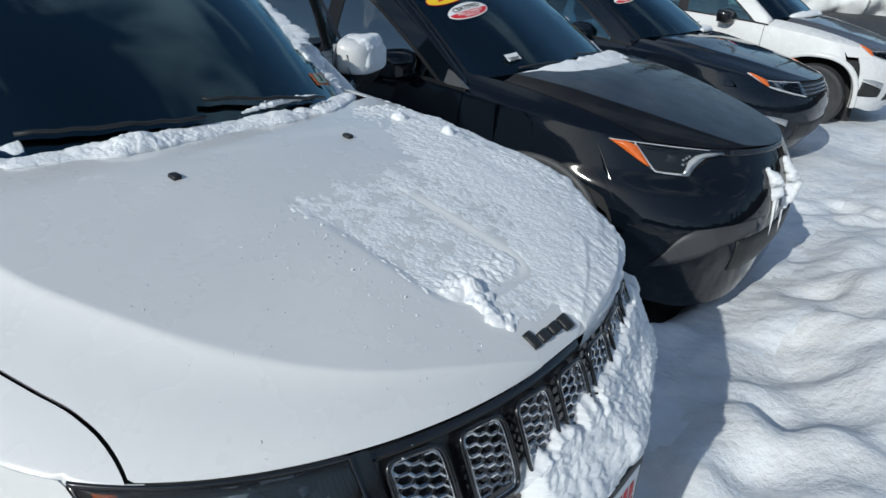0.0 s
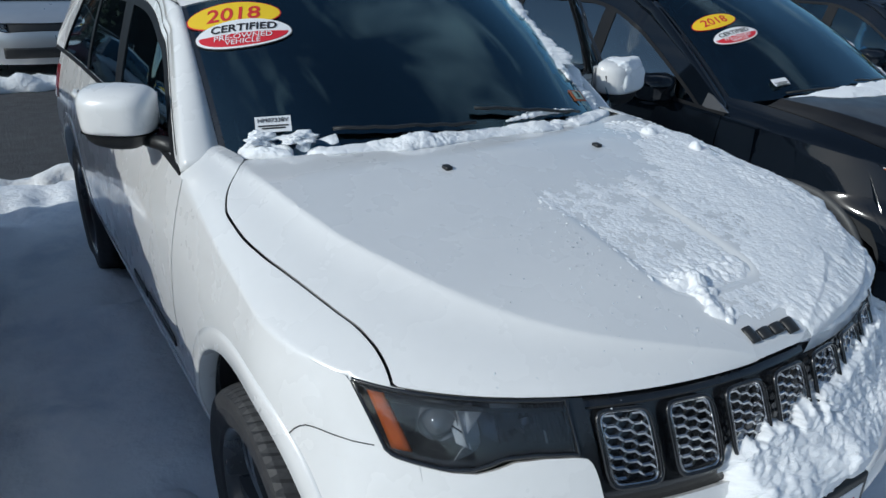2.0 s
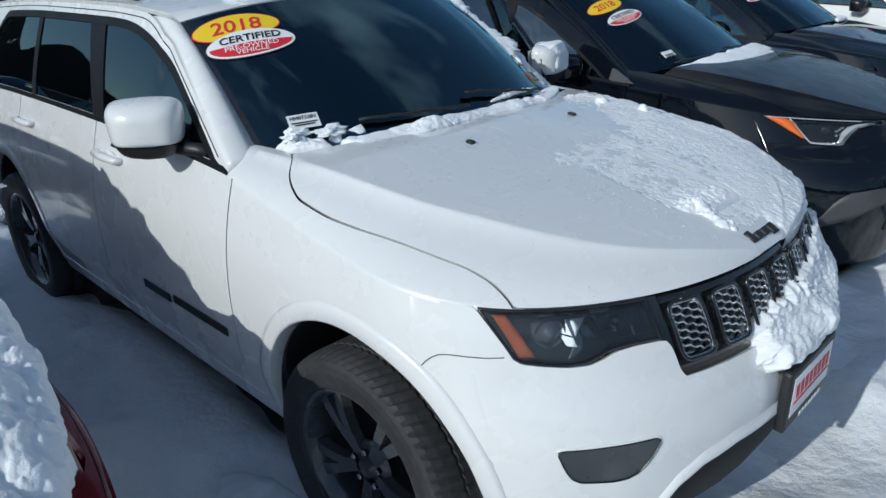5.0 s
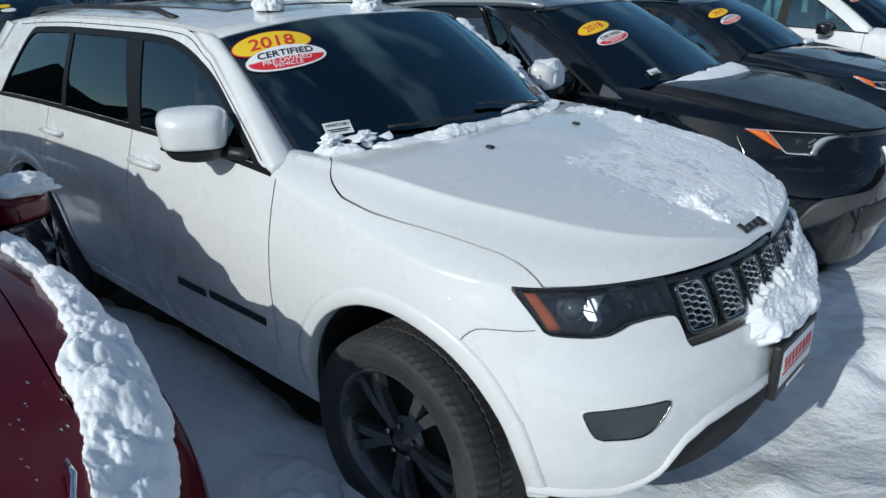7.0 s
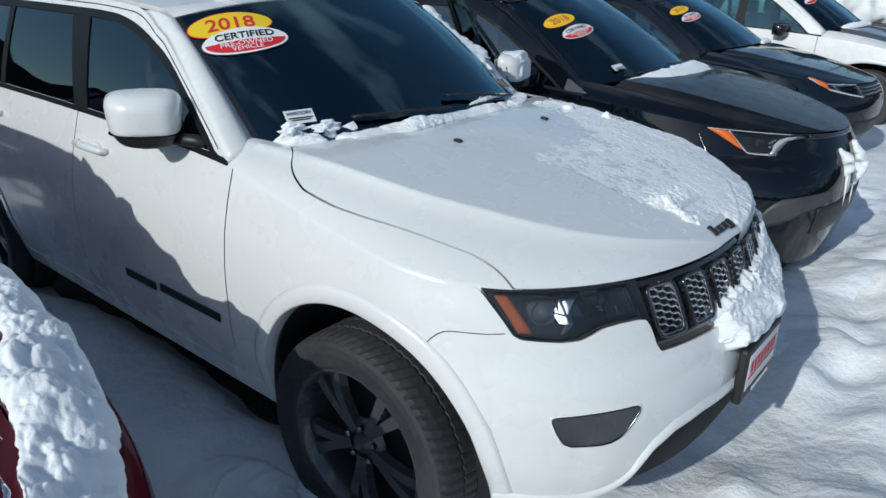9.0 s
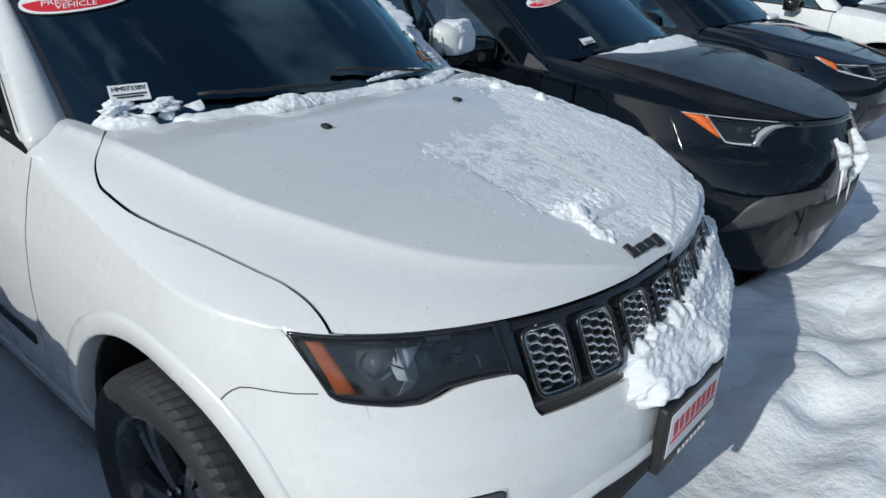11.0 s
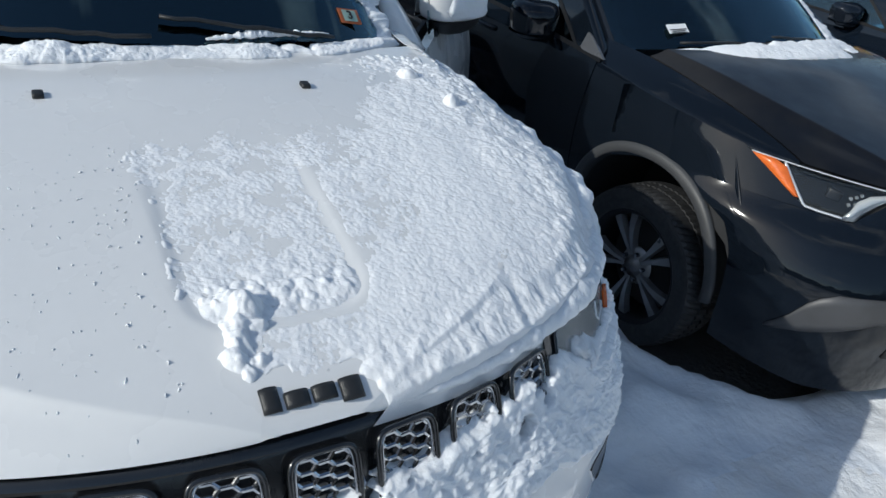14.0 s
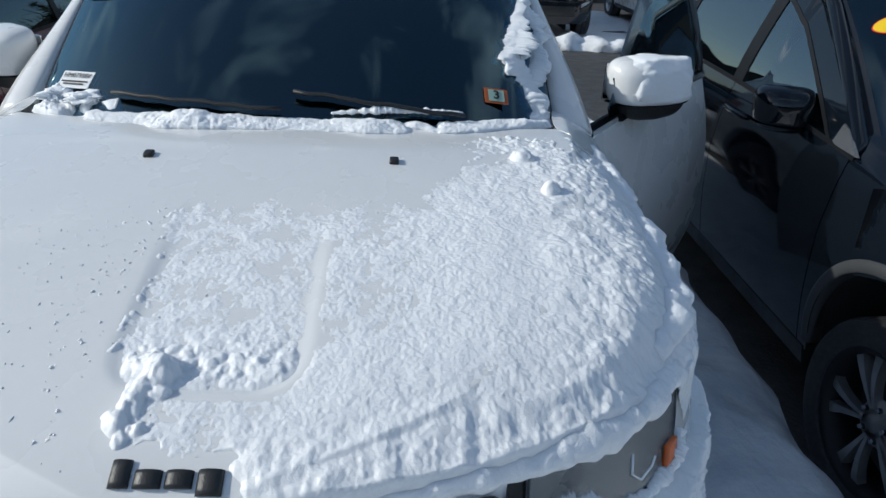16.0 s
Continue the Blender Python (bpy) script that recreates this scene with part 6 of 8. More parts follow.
    # clump at the end of the wiped stretch
    for cx, cy, r, h in ((0.556, -0.072, 0.026, 0.020), (0.578, -0.052, 0.030, 0.030), (0.600, -0.066, 0.026, 0.024), (0.622, -0.078, 0.022, 0.018), (0.645, -0.080, 0.018, 0.013),
                         (0.664, -0.088, 0.020, 0.015), (0.672, -0.056, 0.016, 0.009), (0.612, -0.045, 0.016, 0.012), (0.545, -0.098, 0.014, 0.010), (0.688, -0.075, 0.012, 0.008)):
        q = np.clip(1 - ((X - cx + 0.010 * n2) ** 2 + (Y - cy + 0.010 * n3) ** 2) / (1.15 * r) ** 2, 0, 1)
        t = np.maximum(t, (h * (0.75 + 0.3 * n2) + 0.008) * q ** 0.55 + (0.004 * g1 + 0.002 * gf) * (q > 0) * q ** 0.3 - 0.008)
    for cx, cy, r, h in ((-0.012, 0.649, 0.024, 0.026), (-0.179, 0.605, 0.032, 0.022)):
        q = np.clip(1 - ((X - cx + 0.006 * n2) ** 2 + (Y - cy) ** 2) / r ** 2, 0, 1)
        t = np.maximum(t, (h + 0.008) * q ** 0.4 + 0.003 * g1 * (q > 0.1) - 0.008)
    t = t - (1 - step(0.070, 0.115, Y + 0.02 * n2)) * step(0.705, 0.722, X + 0.02 * n2 - 0.10 * np.clip(Y + 0.02, -1, 0)) * 0.022
    hang = over * 0.9 + 0.04 * (1 - D * step(0.085, 0.12, Y + 0.015 * n2)) * step(0.752, 0.774, X)
    Z = Z + t - hang
    P = np.stack([X, np.minimum(np.abs(Y), W + 0.30 * over + np.maximum(t, 0) * left * 0.6) * np.sign(Y), Z], -1)
    v, f = sheet(P)
    bare = ((t < -0.003) | ((hang - over * 0.9) > 0.004) | ((over > 0.012) & (X > 0.44) & (Y > 0.62))).ravel()
    f = [q for q in f if not all(bare[m] for m in q)]
    ob = put("bonnet_snow", mesh_of("bonnet_snow", v, f, M["frost"]))
    return tagged(ob, "thin frozen snow crust on the white bonnet", "snow")


hood_snow()


def nose_snow():
    qs, vs = np.linspace(-0.20, 1.02, 380), np.linspace(0, 1, 150)
    Q, V = np.meshgrid(qs, vs, indexing="ij")
    yq = np.sign(Q) * np.abs(JB.at(np.abs(Q), 0.85)[..., 1])
    zg = 0.73 + 0.24 * V
    xg = JB.front_x(np.minimum(np.abs(yq), 0.93), zg)
    n1, n2, n3 = (fbm(xg * k_, yq * k_, zg * k_ + 11.0, 3) for k_ in (6.0, 17.0, 45.0))
    n4 = fbm(xg * 110, yq * 110, zg * 110, 2)
    along = np.concatenate([[0], np.cumsum(np.hypot(np.diff(xg[:, 60]), np.diff(yq[:, 60])))])[:, None]
    g1, g2, g3 = grains(along + 0.01 * n2, zg, 0.011, 13), grains(along, zg + 0.01 * n2, 0.024, 14), grains(along + 0.02 * n1, zg, 0.050, 15)
    lo = np.interp(yq, (-0.25, -0.21, -0.147, -0.07, 0.0, 0.21, 0.31, 0.41, 0.53, 0.9), (0.760, 0.752, 0.746, 0.738, 0.732, 0.748, 0.766, 0.768, 0.735, 0.70)) + 0.012 * n1
    hi = np.interp(yq, (-0.25, -0.19, -0.132, -0.06, 0.02, 0.09, 0.20, 0.30, 0.40, 0.49, 0.55, 0.62, 0.70, 0.86, 0.95), (0.880, 0.900, 0.918, 0.930, 0.925, 0.945, 0.958, 0.968, 0.985, 0.995, 0.985, 0.940, 0.885, 0.872, 0.88)) + 0.020 * n1 + 0.010 * n2
    z = lo + (hi - lo) * V
    P = JB.at(np.abs(Q), z).copy()
    P[..., 1] *= np.sign(Q + 1e-9)
    du, dv = np.gradient(P, axis=0), np.gradient(P, axis=1)
    n = np.cross(du, dv)
    n /= np.maximum(np.linalg.norm(n, axis=-1, keepdims=True), 1e-9)
    n *= np.sign(n[..., :1] + 0.6 * n[..., 1:2] + 1e-9)
    start = -0.225 + 0.020 * n1 + 0.016 * n2
    edge = np.clip(np.minimum((V - 0.05 * np.abs(n2)) / 0.13, (1 - V) / 0.16), 0, 1) ** 0.5 * np.clip((yq - start) / 0.045, 0, 1) ** 0.5 * np.clip((1.02 - Q) / 0.10, 0, 1) ** 0.5
    shelf = np.exp(-(((z - 0.790) / 0.045) ** 2)) * (1 - step(0.05, 0.40, yq))
    prof = 0.014 + 0.036 * shelf + 0.012 * np.exp(-(((z - 0.83) / 0.07) ** 2))
    hole = step(0.12, 0.34, n2 + 0.7 * n1) * step(0.865, 0.90, z) * (1 - step(0.50, 0.56, yq))
    t = edge * (prof * (1 + 0.5 * n1) + 0.004 * g3 + 0.003 * n2 + 0.003 * g2 + 0.003 * n3 + 0.0035 * g1 + 0.0025 * n4) * (1 - hole) - 0.05 * (1 - edge) - 0.05 * hole
    P = P + n * t[..., None]
    P[..., 2] += 0.004 * fbm(xg * 42, yq * 42, zg * 42 + 5.0, 3) * edge - 0.12 * np.maximum(t, 0)
    P[..., 1] += 0.004 * fbm(xg * 42, yq * 42, zg * 42 + 9.0, 3)
    v, f = sheet(P)
    return tagged(put("bumper_snow", mesh_of("bumper_snow", v, f, M["snow"])), "thick packed snow clinging to the grille and bumper", "snow")


nose_snow()


def ridge(name, label, pts, radii, m="snow", seed=0, flat=0.7, sides=14, rough=0.35, n=None, freq=9.0, fine=0.5, vary=0.0):
    """A lumpy roll of snow along places."""
    P = np.array(pts, float)
    n = n or max(24, len(P) * 12)
    s = np.linspace(0, 1, n)
    k = np.linspace(0, 1, len(P))
    C = np.stack([np.interp(s, k, P[:, j]) for j in range(3)], -1)
    R = np.interp(s, k, radii)
    if vary:
        R = R * (1 + vary * fbm(s * 17, 0 * s + seed, 3.3, 3) + 0.6 * vary * fbm(s * 60, 0 * s + seed, 8.3, 3))
    T = np.gradient(C, axis=0)
    T /= np.maximum(np.linalg.norm(T, axis=1, keepdims=True), 1e-9)
    up = np.array((0, 0, 1.0))
    A = np.cross(T, up)
    A /= np.maximum(np.linalg.norm(A, axis=1, keepdims=True), 1e-9)
    U = np.cross(A, T)
    ang = np.linspace(0, 2 * math.pi, sides, endpoint=False)
    G = C[:, None] + R[:, None, None] * (np.cos(ang)[None, :, None] * A[:, None] + flat * np.sin(ang)[None, :, None] * U[:, None])
    arc = np.concatenate([[0], np.cumsum(np.linalg.norm(np.diff(C, axis=0), axis=1))])[:, None] + 0 * ang[None, :]
    rnd = R[:, None] * np.abs(ang - math.pi)[None, :]
    low = fbm(G[..., 0] * freq, G[..., 1] * freq, G[..., 2] * freq + seed, 3)
    mean = float(np.mean(R)) + 1e-6
    lump = rough * (1.2 * low + 0.28 * grains(arc + 0.2 * mean * low, rnd, 0.8 * mean + 0.004, 100 + seed) + 2.0 * fine * 0.16 * grains(arc, rnd, 0.3 * mean + 0.003, 200 + seed) - 0.18)
    G = C[:, None] + (G - C[:, None]) * (1 + lump)[..., None]
    G[0], G[-1] = C[0], C[-1]
    v, f = sheet(np.transpose(G, (1, 0, 2)), close_u=True)
    return tagged(put(name, mesh_of(name, v, f, M[m])), label, "snow")


def clump(name, label, c, r, seed=0, m="snow", rough=0.22, box=1.0):
    bm = bmesh.new()
    bmesh.ops.create_icosphere(bm, subdivisions=5, radius=1.0)
    for v in bm.verts:
        k = noise.fractal(v.co * 1.6 + Vector((seed * 3.1, 0, 0)), 1.0, 2.0, 3)
        d = noise.voronoi(v.co * 3.2 + Vector((seed, 0, 0)))[0][0]
        d2 = noise.voronoi(v.co * 8.0 + Vector((0, seed, 0)))[0][0]
        f = 1 + rough * (k + 0.5 * (0.45 - d) + 0.28 * (0.4 - d2))
        v.co = Vector([math.copysign(abs(q) ** box, q) for q in v.co]) * f
        v.co = Vector((v.co.x * r[0], v.co.y * r[1], max(v.co.z, -0.6) * r[2]))
    bmesh.ops.translate(bm, vec=c, verts=bm.verts)
    ob = part(name, bm, M[m], None)
    return tagged(ob, label, "snow")


def drift(name, label, A, B, h, seed=0, m="snow", n=300, k=34, wild=1.0):
    """A lying band of snow between two lines of places; h is its height along them."""
    s_, t = np.linspace(0, 1, n), np.linspace(0, 1, k)
    line = lambda P: np.stack([np.interp(s_, np.linspace(0, 1, len(P)), np.array(P, float)[:, j]) for j in range(3)], -1)
    LA, LB = line(A), line(B)
    H = np.interp(s_, np.linspace(0, 1, len(h)), h)[:, None]
    P = LA[:, None] * (1 - t)[None, :, None] + LB[:, None] * t[None, :, None]
    x, y, z = P[..., 0], P[..., 1], P[..., 2]
    n1, n2, n3 = fbm(x * 7, y * 7, z * 7 + seed, 3), fbm(x * 19, y * 19, z * 19 + seed, 3), fbm(x * 55, y * 55, z * 55 + seed, 3)
    ends = np.clip(np.minimum(s_, 1 - s_) / 0.03, 0, 1)[:, None]
    prof = np.clip(4 * t * (1 - t), 0, 1)[None, :] ** 0.55 * ends
    f = prof * (0.62 + wild * 0.7 * n1 + 0.12 * n2)
    along = np.concatenate([[0], np.cumsum(np.linalg.norm(np.diff(LA, axis=0), axis=1))])[:, None]
    across = np.linalg.norm(LB - LA, axis=1)[:, None] * t[None, :]
    Hm = float(np.mean(H))
    bumps = 0.24 * H * grains(along + 0.01 * n2, across, 0.7 * Hm + 0.008, 300 + seed) + 0.10 * H * grains(along, across, 0.30 * Hm + 0.004, 400 + seed) + 0.0012 * grains(along, across, 0.006, 500 + seed)
    hh = H * np.clip(f, 0, 2) + bumps * np.clip(3 * f, 0, 1) - 0.014 * np.clip(1 - 6 * f, 0, 1)
    mid = (LA + LB)[:, None] / 2
    out = P - mid
    P = P + out * (0.10 * n1 + 0.08 * n2 + 0.04 * n3)[..., None]
    P[..., 2] += hh
    return tagged(put(name, mesh_of(name, *sheet(P), M[m])), label, "snow")


G = JX["windscreen"](60, 201)
def on_ws(t, u):
    return G[int(round(t * 59)), int(round((u + 1) * 100))]
us = np.linspace(-0.95, 0.97, 40)
deep = np.interp(us, (-0.95, -0.86, -0.70, -0.60, -0.50, -0.42, -0.30, -0.1, 0.1, 0.3, 0.5, 0.7, 0.9, 0.97), (0.03, 0.034, 0.026, 0.010, 0.006, 0.050, 0.040, 0.026, 0.016, 0.030, 0.034, 0.022, 0.026, 0.040))
LA = [on_ws(0.0, u) + np.array((-0.035, 0, 0.020)) for u in us]
LB = [on_ws(0.0, u) + np.array((0.030 + 0.7 * d, 0, 0)) for u, d in zip(us, deep)]
LB = [np.array((p[0], p[1], float(JB.top(p[0], p[1])) + 0.003)) for p in LB]
drift("cowl_snow", "lumpy snow left along the foot of the windscreen", LA, LB, deep * 0.50, seed=2, n=620, k=44, wild=1.5)
us = np.linspace(-0.955, -0.60, 8)
drift("wiper_snow", "snow heaped on the wiper and glass", [on_ws(0.080 + 0.03 * math.sin(9 * u), u) for u in us], [on_ws(0.0, u) + np.array((0.005, 0, 0.004)) for u in us], (0.010, 0.026, 0.020, 0.026, 0.012, 0.004), seed=5, n=240, k=60, wild=2.6)
for u, r_, sd in ((-0.87, (0.040, 0.050, 0.024), 31), (-0.74, (0.034, 0.060, 0.017), 32)):
    clump("wiper_snow", "ragged snow caught on the wiper tip", tuple(on_ws(0.085, u) + np.array((0.006, 0, 0.006))), r_, sd, rough=0.65)
ridge("wiper_snow", "snow strip lying on the wiper blade", [on_ws(0.05, 0.15) + np.array((0, 0, 0.012)), on_ws(0.075, 0.35) + np.array((0, 0, 0.014)), on_ws(0.06, 0.62) + np.array((0, 0, 0.010))], (0.005, 0.013, 0.005), seed=6, n=120, rough=0.6, vary=0.5)
ridge("pillar_snow", "crusted snow along the windscreen pillar", [on_ws(t, 1 - 0.035 * (1 + math.sin(9 * t))) + np.array((0.004, 0, 0.004)) for t in np.linspace(0.0, 0.99, 14)], np.interp(np.linspace(0, 1, 14), (0, 0.1, 0.4, 0.7, 1), (0.044, 0.040, 0.030, 0.034, 0.016)), seed=7, n=260, sides=22, rough=0.75, vary=0.5, flat=0.40)
ridge("pillar_snow", "ragged frost spreading over the glass edge", [on_ws(t, u) + np.array((0.003, 0, 0.002)) for t, u in ((0.06, 0.92), (0.22, 0.90), (0.36, 0.84), (0.46, 0.86), (0.60, 0.90), (0.74, 0.94))], (0.012, 0.034, 0.052, 0.050, 0.034, 0.012), m="snow", seed=18, n=300, sides=44, rough=0.55, vary=0.22, flat=0.20, freq=18.0)
clump("roof_snow", "lump of snow on the white roof", (-1.28, -0.36, 1.735), (0.070, 0.068, 0.070), 1, rough=0.35)
clump("roof_snow", "lump of snow on the white roof", (-1.08, 0.04, 1.712), (0.058, 0.075, 0.055), 2, rough=0.35)
ridge("roof_snow", "broken snow heaps at the far roof edge", [(-1.5, 0.45, 1.74), (-2.0, 0.50, 1.77), (-2.6, 0.48, 1.78), (-3.1, 0.45, 1.75)], (0.02, 0.055, 0.05, 0.02), seed=9, n=320, sides=24, rough=0.9, freq=7.0, fine=0.3, vary=0.8)
# cap of snow on the open door's mirror
cap = clump("mirror_snow", "smooth cap of snow on the door mirror", (0, 0, 0), (0.082, 0.140, 0.088), 4, rough=0.12, box=0.66)
cap.matrix_basis = pose(-0.838, 1.128, 1.300, 0, 0, 21)
ridge("wing_snow", "snow bank sliding over the wing edge", [(x, float(JB.width(x)) - 0.050, float(JB.zs(x)) + 0.030) for x in np.linspace(-0.46, 0.42, 10)], (0.02, 0.036, 0.046, 0.048, 0.048, 0.048, 0.048, 0.050, 0.048, 0.03), seed=12, n=240, sides=30, rough=0.34, freq=14.0)

ridge("bonnet_edge_snow", "rolled edge of snow hanging over the bonnet lip", [(float(JB.front_x(y, 1.02)) - 0.010, y, 1.018) for y in np.linspace(0.085, 0.82, 14)], (0.003, 0.010, 0.014, 0.016, 0.018, 0.022, 0.026, 0.026, 0.030, 0.034, 0.036, 0.036, 0.034, 0.022), seed=17, n=420, sides=26, rough=0.30, freq=14.0, flat=0.9)

ridge("lamp_snow", "crumbled snow round the lower edge of the headlamp", [on_lamp(y, z, 0.006) for y, z in ((0.565, 0.955), (0.59, 0.942), (0.62, 0.925), (0.68, 0.900), (0.74, 0.893), (0.80, 0.900), (0.828, 0.930))], (0.022, 0.026, 0.020, 0.012, 0.010, 0.014, 0.010), seed=29, n=300, sides=26, rough=0.9, vary=0.7, flat=0.7)

ridge("wheel_snow", "heap of shaded snow beside the front wheel", [(-0.62, -1.06, 0.03), (-0.32, -1.07, 0.07), (-0.05, -1.14, 0.08), (0.22, -1.22, 0.08), (0.50, -1.30, 0.06)], (0.06, 0.12, 0.15, 0.14, 0.06), seed=19, n=240, sides=40, rough=0.5, freq=6.0, flat=0.7)

# loose frost crumbs round the edges of the crust
rng = scatter_rng(15)
crumbs = []
while len(crumbs) < 1800:
    if rng.random() < 0.91:
        x, y = rng.normal(-0.13, 0.10), rng.uniform(-0.22, 0.62)
    elif rng.random() < 0.6:
        x, y = rng.uniform(-0.1, 0.70), -0.165 - abs(rng.normal(0, 0.05))
    else:
        x, y = rng.uniform(-0.15, 0.55), rng.uniform(-0.62, -0.2)
    if x < -0.24 or x > 0.72:
        continue
    k = int(rng.integers(4, 7))
    r = rng.uniform(0.0012, 0.0048) * (1.0 if y > -0.25 else 0.7)
    a = np.sort(rng.uniform(0, 6.28, k))
    ring = np.stack([x + r * rng.uniform(0.6, 1.5, k) * np.cos(a), y + r * rng.uniform(0.5, 1.2, k) * np.sin(a), np.zeros(k)], -1)
    ring[:, 2] = JB.top(ring[:, 0], ring[:, 1]) - 0.0004
    tip = np.array([[x + 0.3 * r, y, float(JB.top(x, y)) + r * rng.uniform(0.4, 0.9)]])
    crumbs.append((np.concatenate([ring, tip]), [(i, (i + 1) % k, k) for i in range(k)]))
tagged(put("frost_crumbs", mesh_of("frost_crumbs", *join(*crumbs), M["snow"], smooth=False)), "loose frost crumbs scattered on the white bonnet", "frost", kind="stuff")

# melt drops on the bonnet
rng = scatter_rng(5)
drops = []
while len(drops) < 140:
    x, y = rng.uniform(-0.1, 0.74), rng.uniform(-0.62, 0.02)
    if y > -0.2 and rng.random() < 0.4:
        continue
    if rng.random() > 0.25 + 0.75 * math.exp(-((y + 0.26) / 0.16) ** 2):
        continue
    r = rng.uniform(0.0009, 0.0022)
    L = rng.choice((1.0, 1.4, 2.2, 3.2), p=(0.5, 0.28, 0.14, 0.08))
    a = rng.uniform(-0.9, 0.9)
    v, f = lathe([(0.0, 0.8 * r), (0.55 * r, 0.62 * r), (0.9 * r, 0.3 * r), (r, 0.0)], 8)
    v = np.stack([v[:, 0] * L, v[:, 2], v[:, 1]], -1)
    ca, sa = math.cos(a), math.sin(a)
    v = np.stack([v[:, 0] * ca - v[:, 1] * sa, v[:, 0] * sa + v[:, 1] * ca, v[:, 2]], -1)
    v[:, 0] += x
    v[:, 1] += y
    v[:, 2] += JB.top(v[:, 0], v[:, 1])
    drops.append((v, f))
tagged(put("melt_drops", mesh_of("melt_drops", *join(*drops), M["drop"])), "scattered drops of meltwater on white paint", "water drops", kind="stuff")


# ---- the other parked cars ----
CROSS = dict(
    paint="black", category="car",
    front=((0.2, 0.78), (0.35, 0.86), (0.50, 0.915), (0.64, 0.925), (0.76, 0.915), (0.86, 0.880), (0.92, 0.845), (1.0, 0.79)),
    side=((0.25, 0.86), (0.4, 0.89), (0.6, 0.915), (0.78, 0.922), (0.95, 0.905), (1.05, 0.885), (1.2, 0.835)),
    rear=((0.3, -3.5), (0.6, -3.62), (0.9, -3.58), (1.2, -3.5)),
    corner=((0.3, 2.7), (0.7, 2.5), (0.85, 2.2), (1.0, 2.0)),
    x0=0.12, x1=-3.2, wheelbase=2.66, track=1.60, wheel_r=0.352, rim_r=0.232, tyre_w=0.225, rim="rim_grey",
    arch=(0.415, 0.365), sill=0.34, doors=(-0.50, -1.52, -2.42), bumper_top=0.845, lip=0.055, arch_mat="plastic",
    bumper_low=(0.27, 0.28, 0.34), lamp_y=0.80, lamp_end_x=0.40, wing_tip=0.54, wing_tip_z=0.95,
    nose_cut=((0.0, 0.80), (0.30, 0.79), (0.40, 0.78), (0.55, 0.81), (0.65, 0.838), (0.70, 0.843), (0.95, 0.843)),
    lamp_lo=((0.40, 0.782), (0.55, 0.812), (0.65, 0.842), (0.70, 0.862), (0.735, 0.905), (0.775, 0.972), (0.80, 0.99)),
    shoulder=((-3.6, 1.16), (-1.5, 1.12), (-0.6, 1.075), (-0.3, 1.05), (0.0, 1.02), (0.25, 0.985), (0.45, 0.95), (0.65, 0.925), (0.86, 0.915)),
    hood=((-0.6, 1.20), (-0.15, 1.165), (0.15, 1.115), (0.45, 1.045), (0.65, 0.985), (0.78, 0.94), (0.845, 0.915)),
    crease=((-0.6, 0.70), (0.0, 0.62), (0.4, 0.50), (0.7, 0.36), (0.85, 0.2)),
    belt=((-4, 1.1), (0, 1.1)),
    bonnet_gap=((-0.8, 0.79), (-0.36, 0.74), (-0.1, 0.735), (0.2, 0.71), (0.5, 0.69), (0.58, 0.71), (0.6, 0.95), (0.9, 0.95)),
    cowl_x=-0.17, cowl_bow=0.14,
    cabin=dict(bend=2.8, ws_bottom=(-0.18, -0.43, 0.775, 1.185, 1.125), ws_top=(-1.0, -1.13, 0.655, 1.625, 1.570),
               roof_w=((-4, 0.58), (-3.3, 0.62), (-2.4, 0.66), (-1.0, 0.665)), roof_z=((-3.6, 1.56), (-3.0, 1.63), (-2.2, 1.675), (-1.6, 1.675), (-0.9, 1.622)),
               roof_drop=0.055, roof_end=-3.25, a_top=(-1.30, 1.60), a_bot=(-0.46, 1.085), d_top=(-3.05, 1.55), d_bot=(-3.42, 1.16),
               belt_trim=0.018, frame=0.045, a_frame=0.16, glass_end=-3.02, panes=((-0.62, -1.46), (-1.56, -2.36), (-2.42, -3.10)), tail=(-3.46, 0.76)),
)


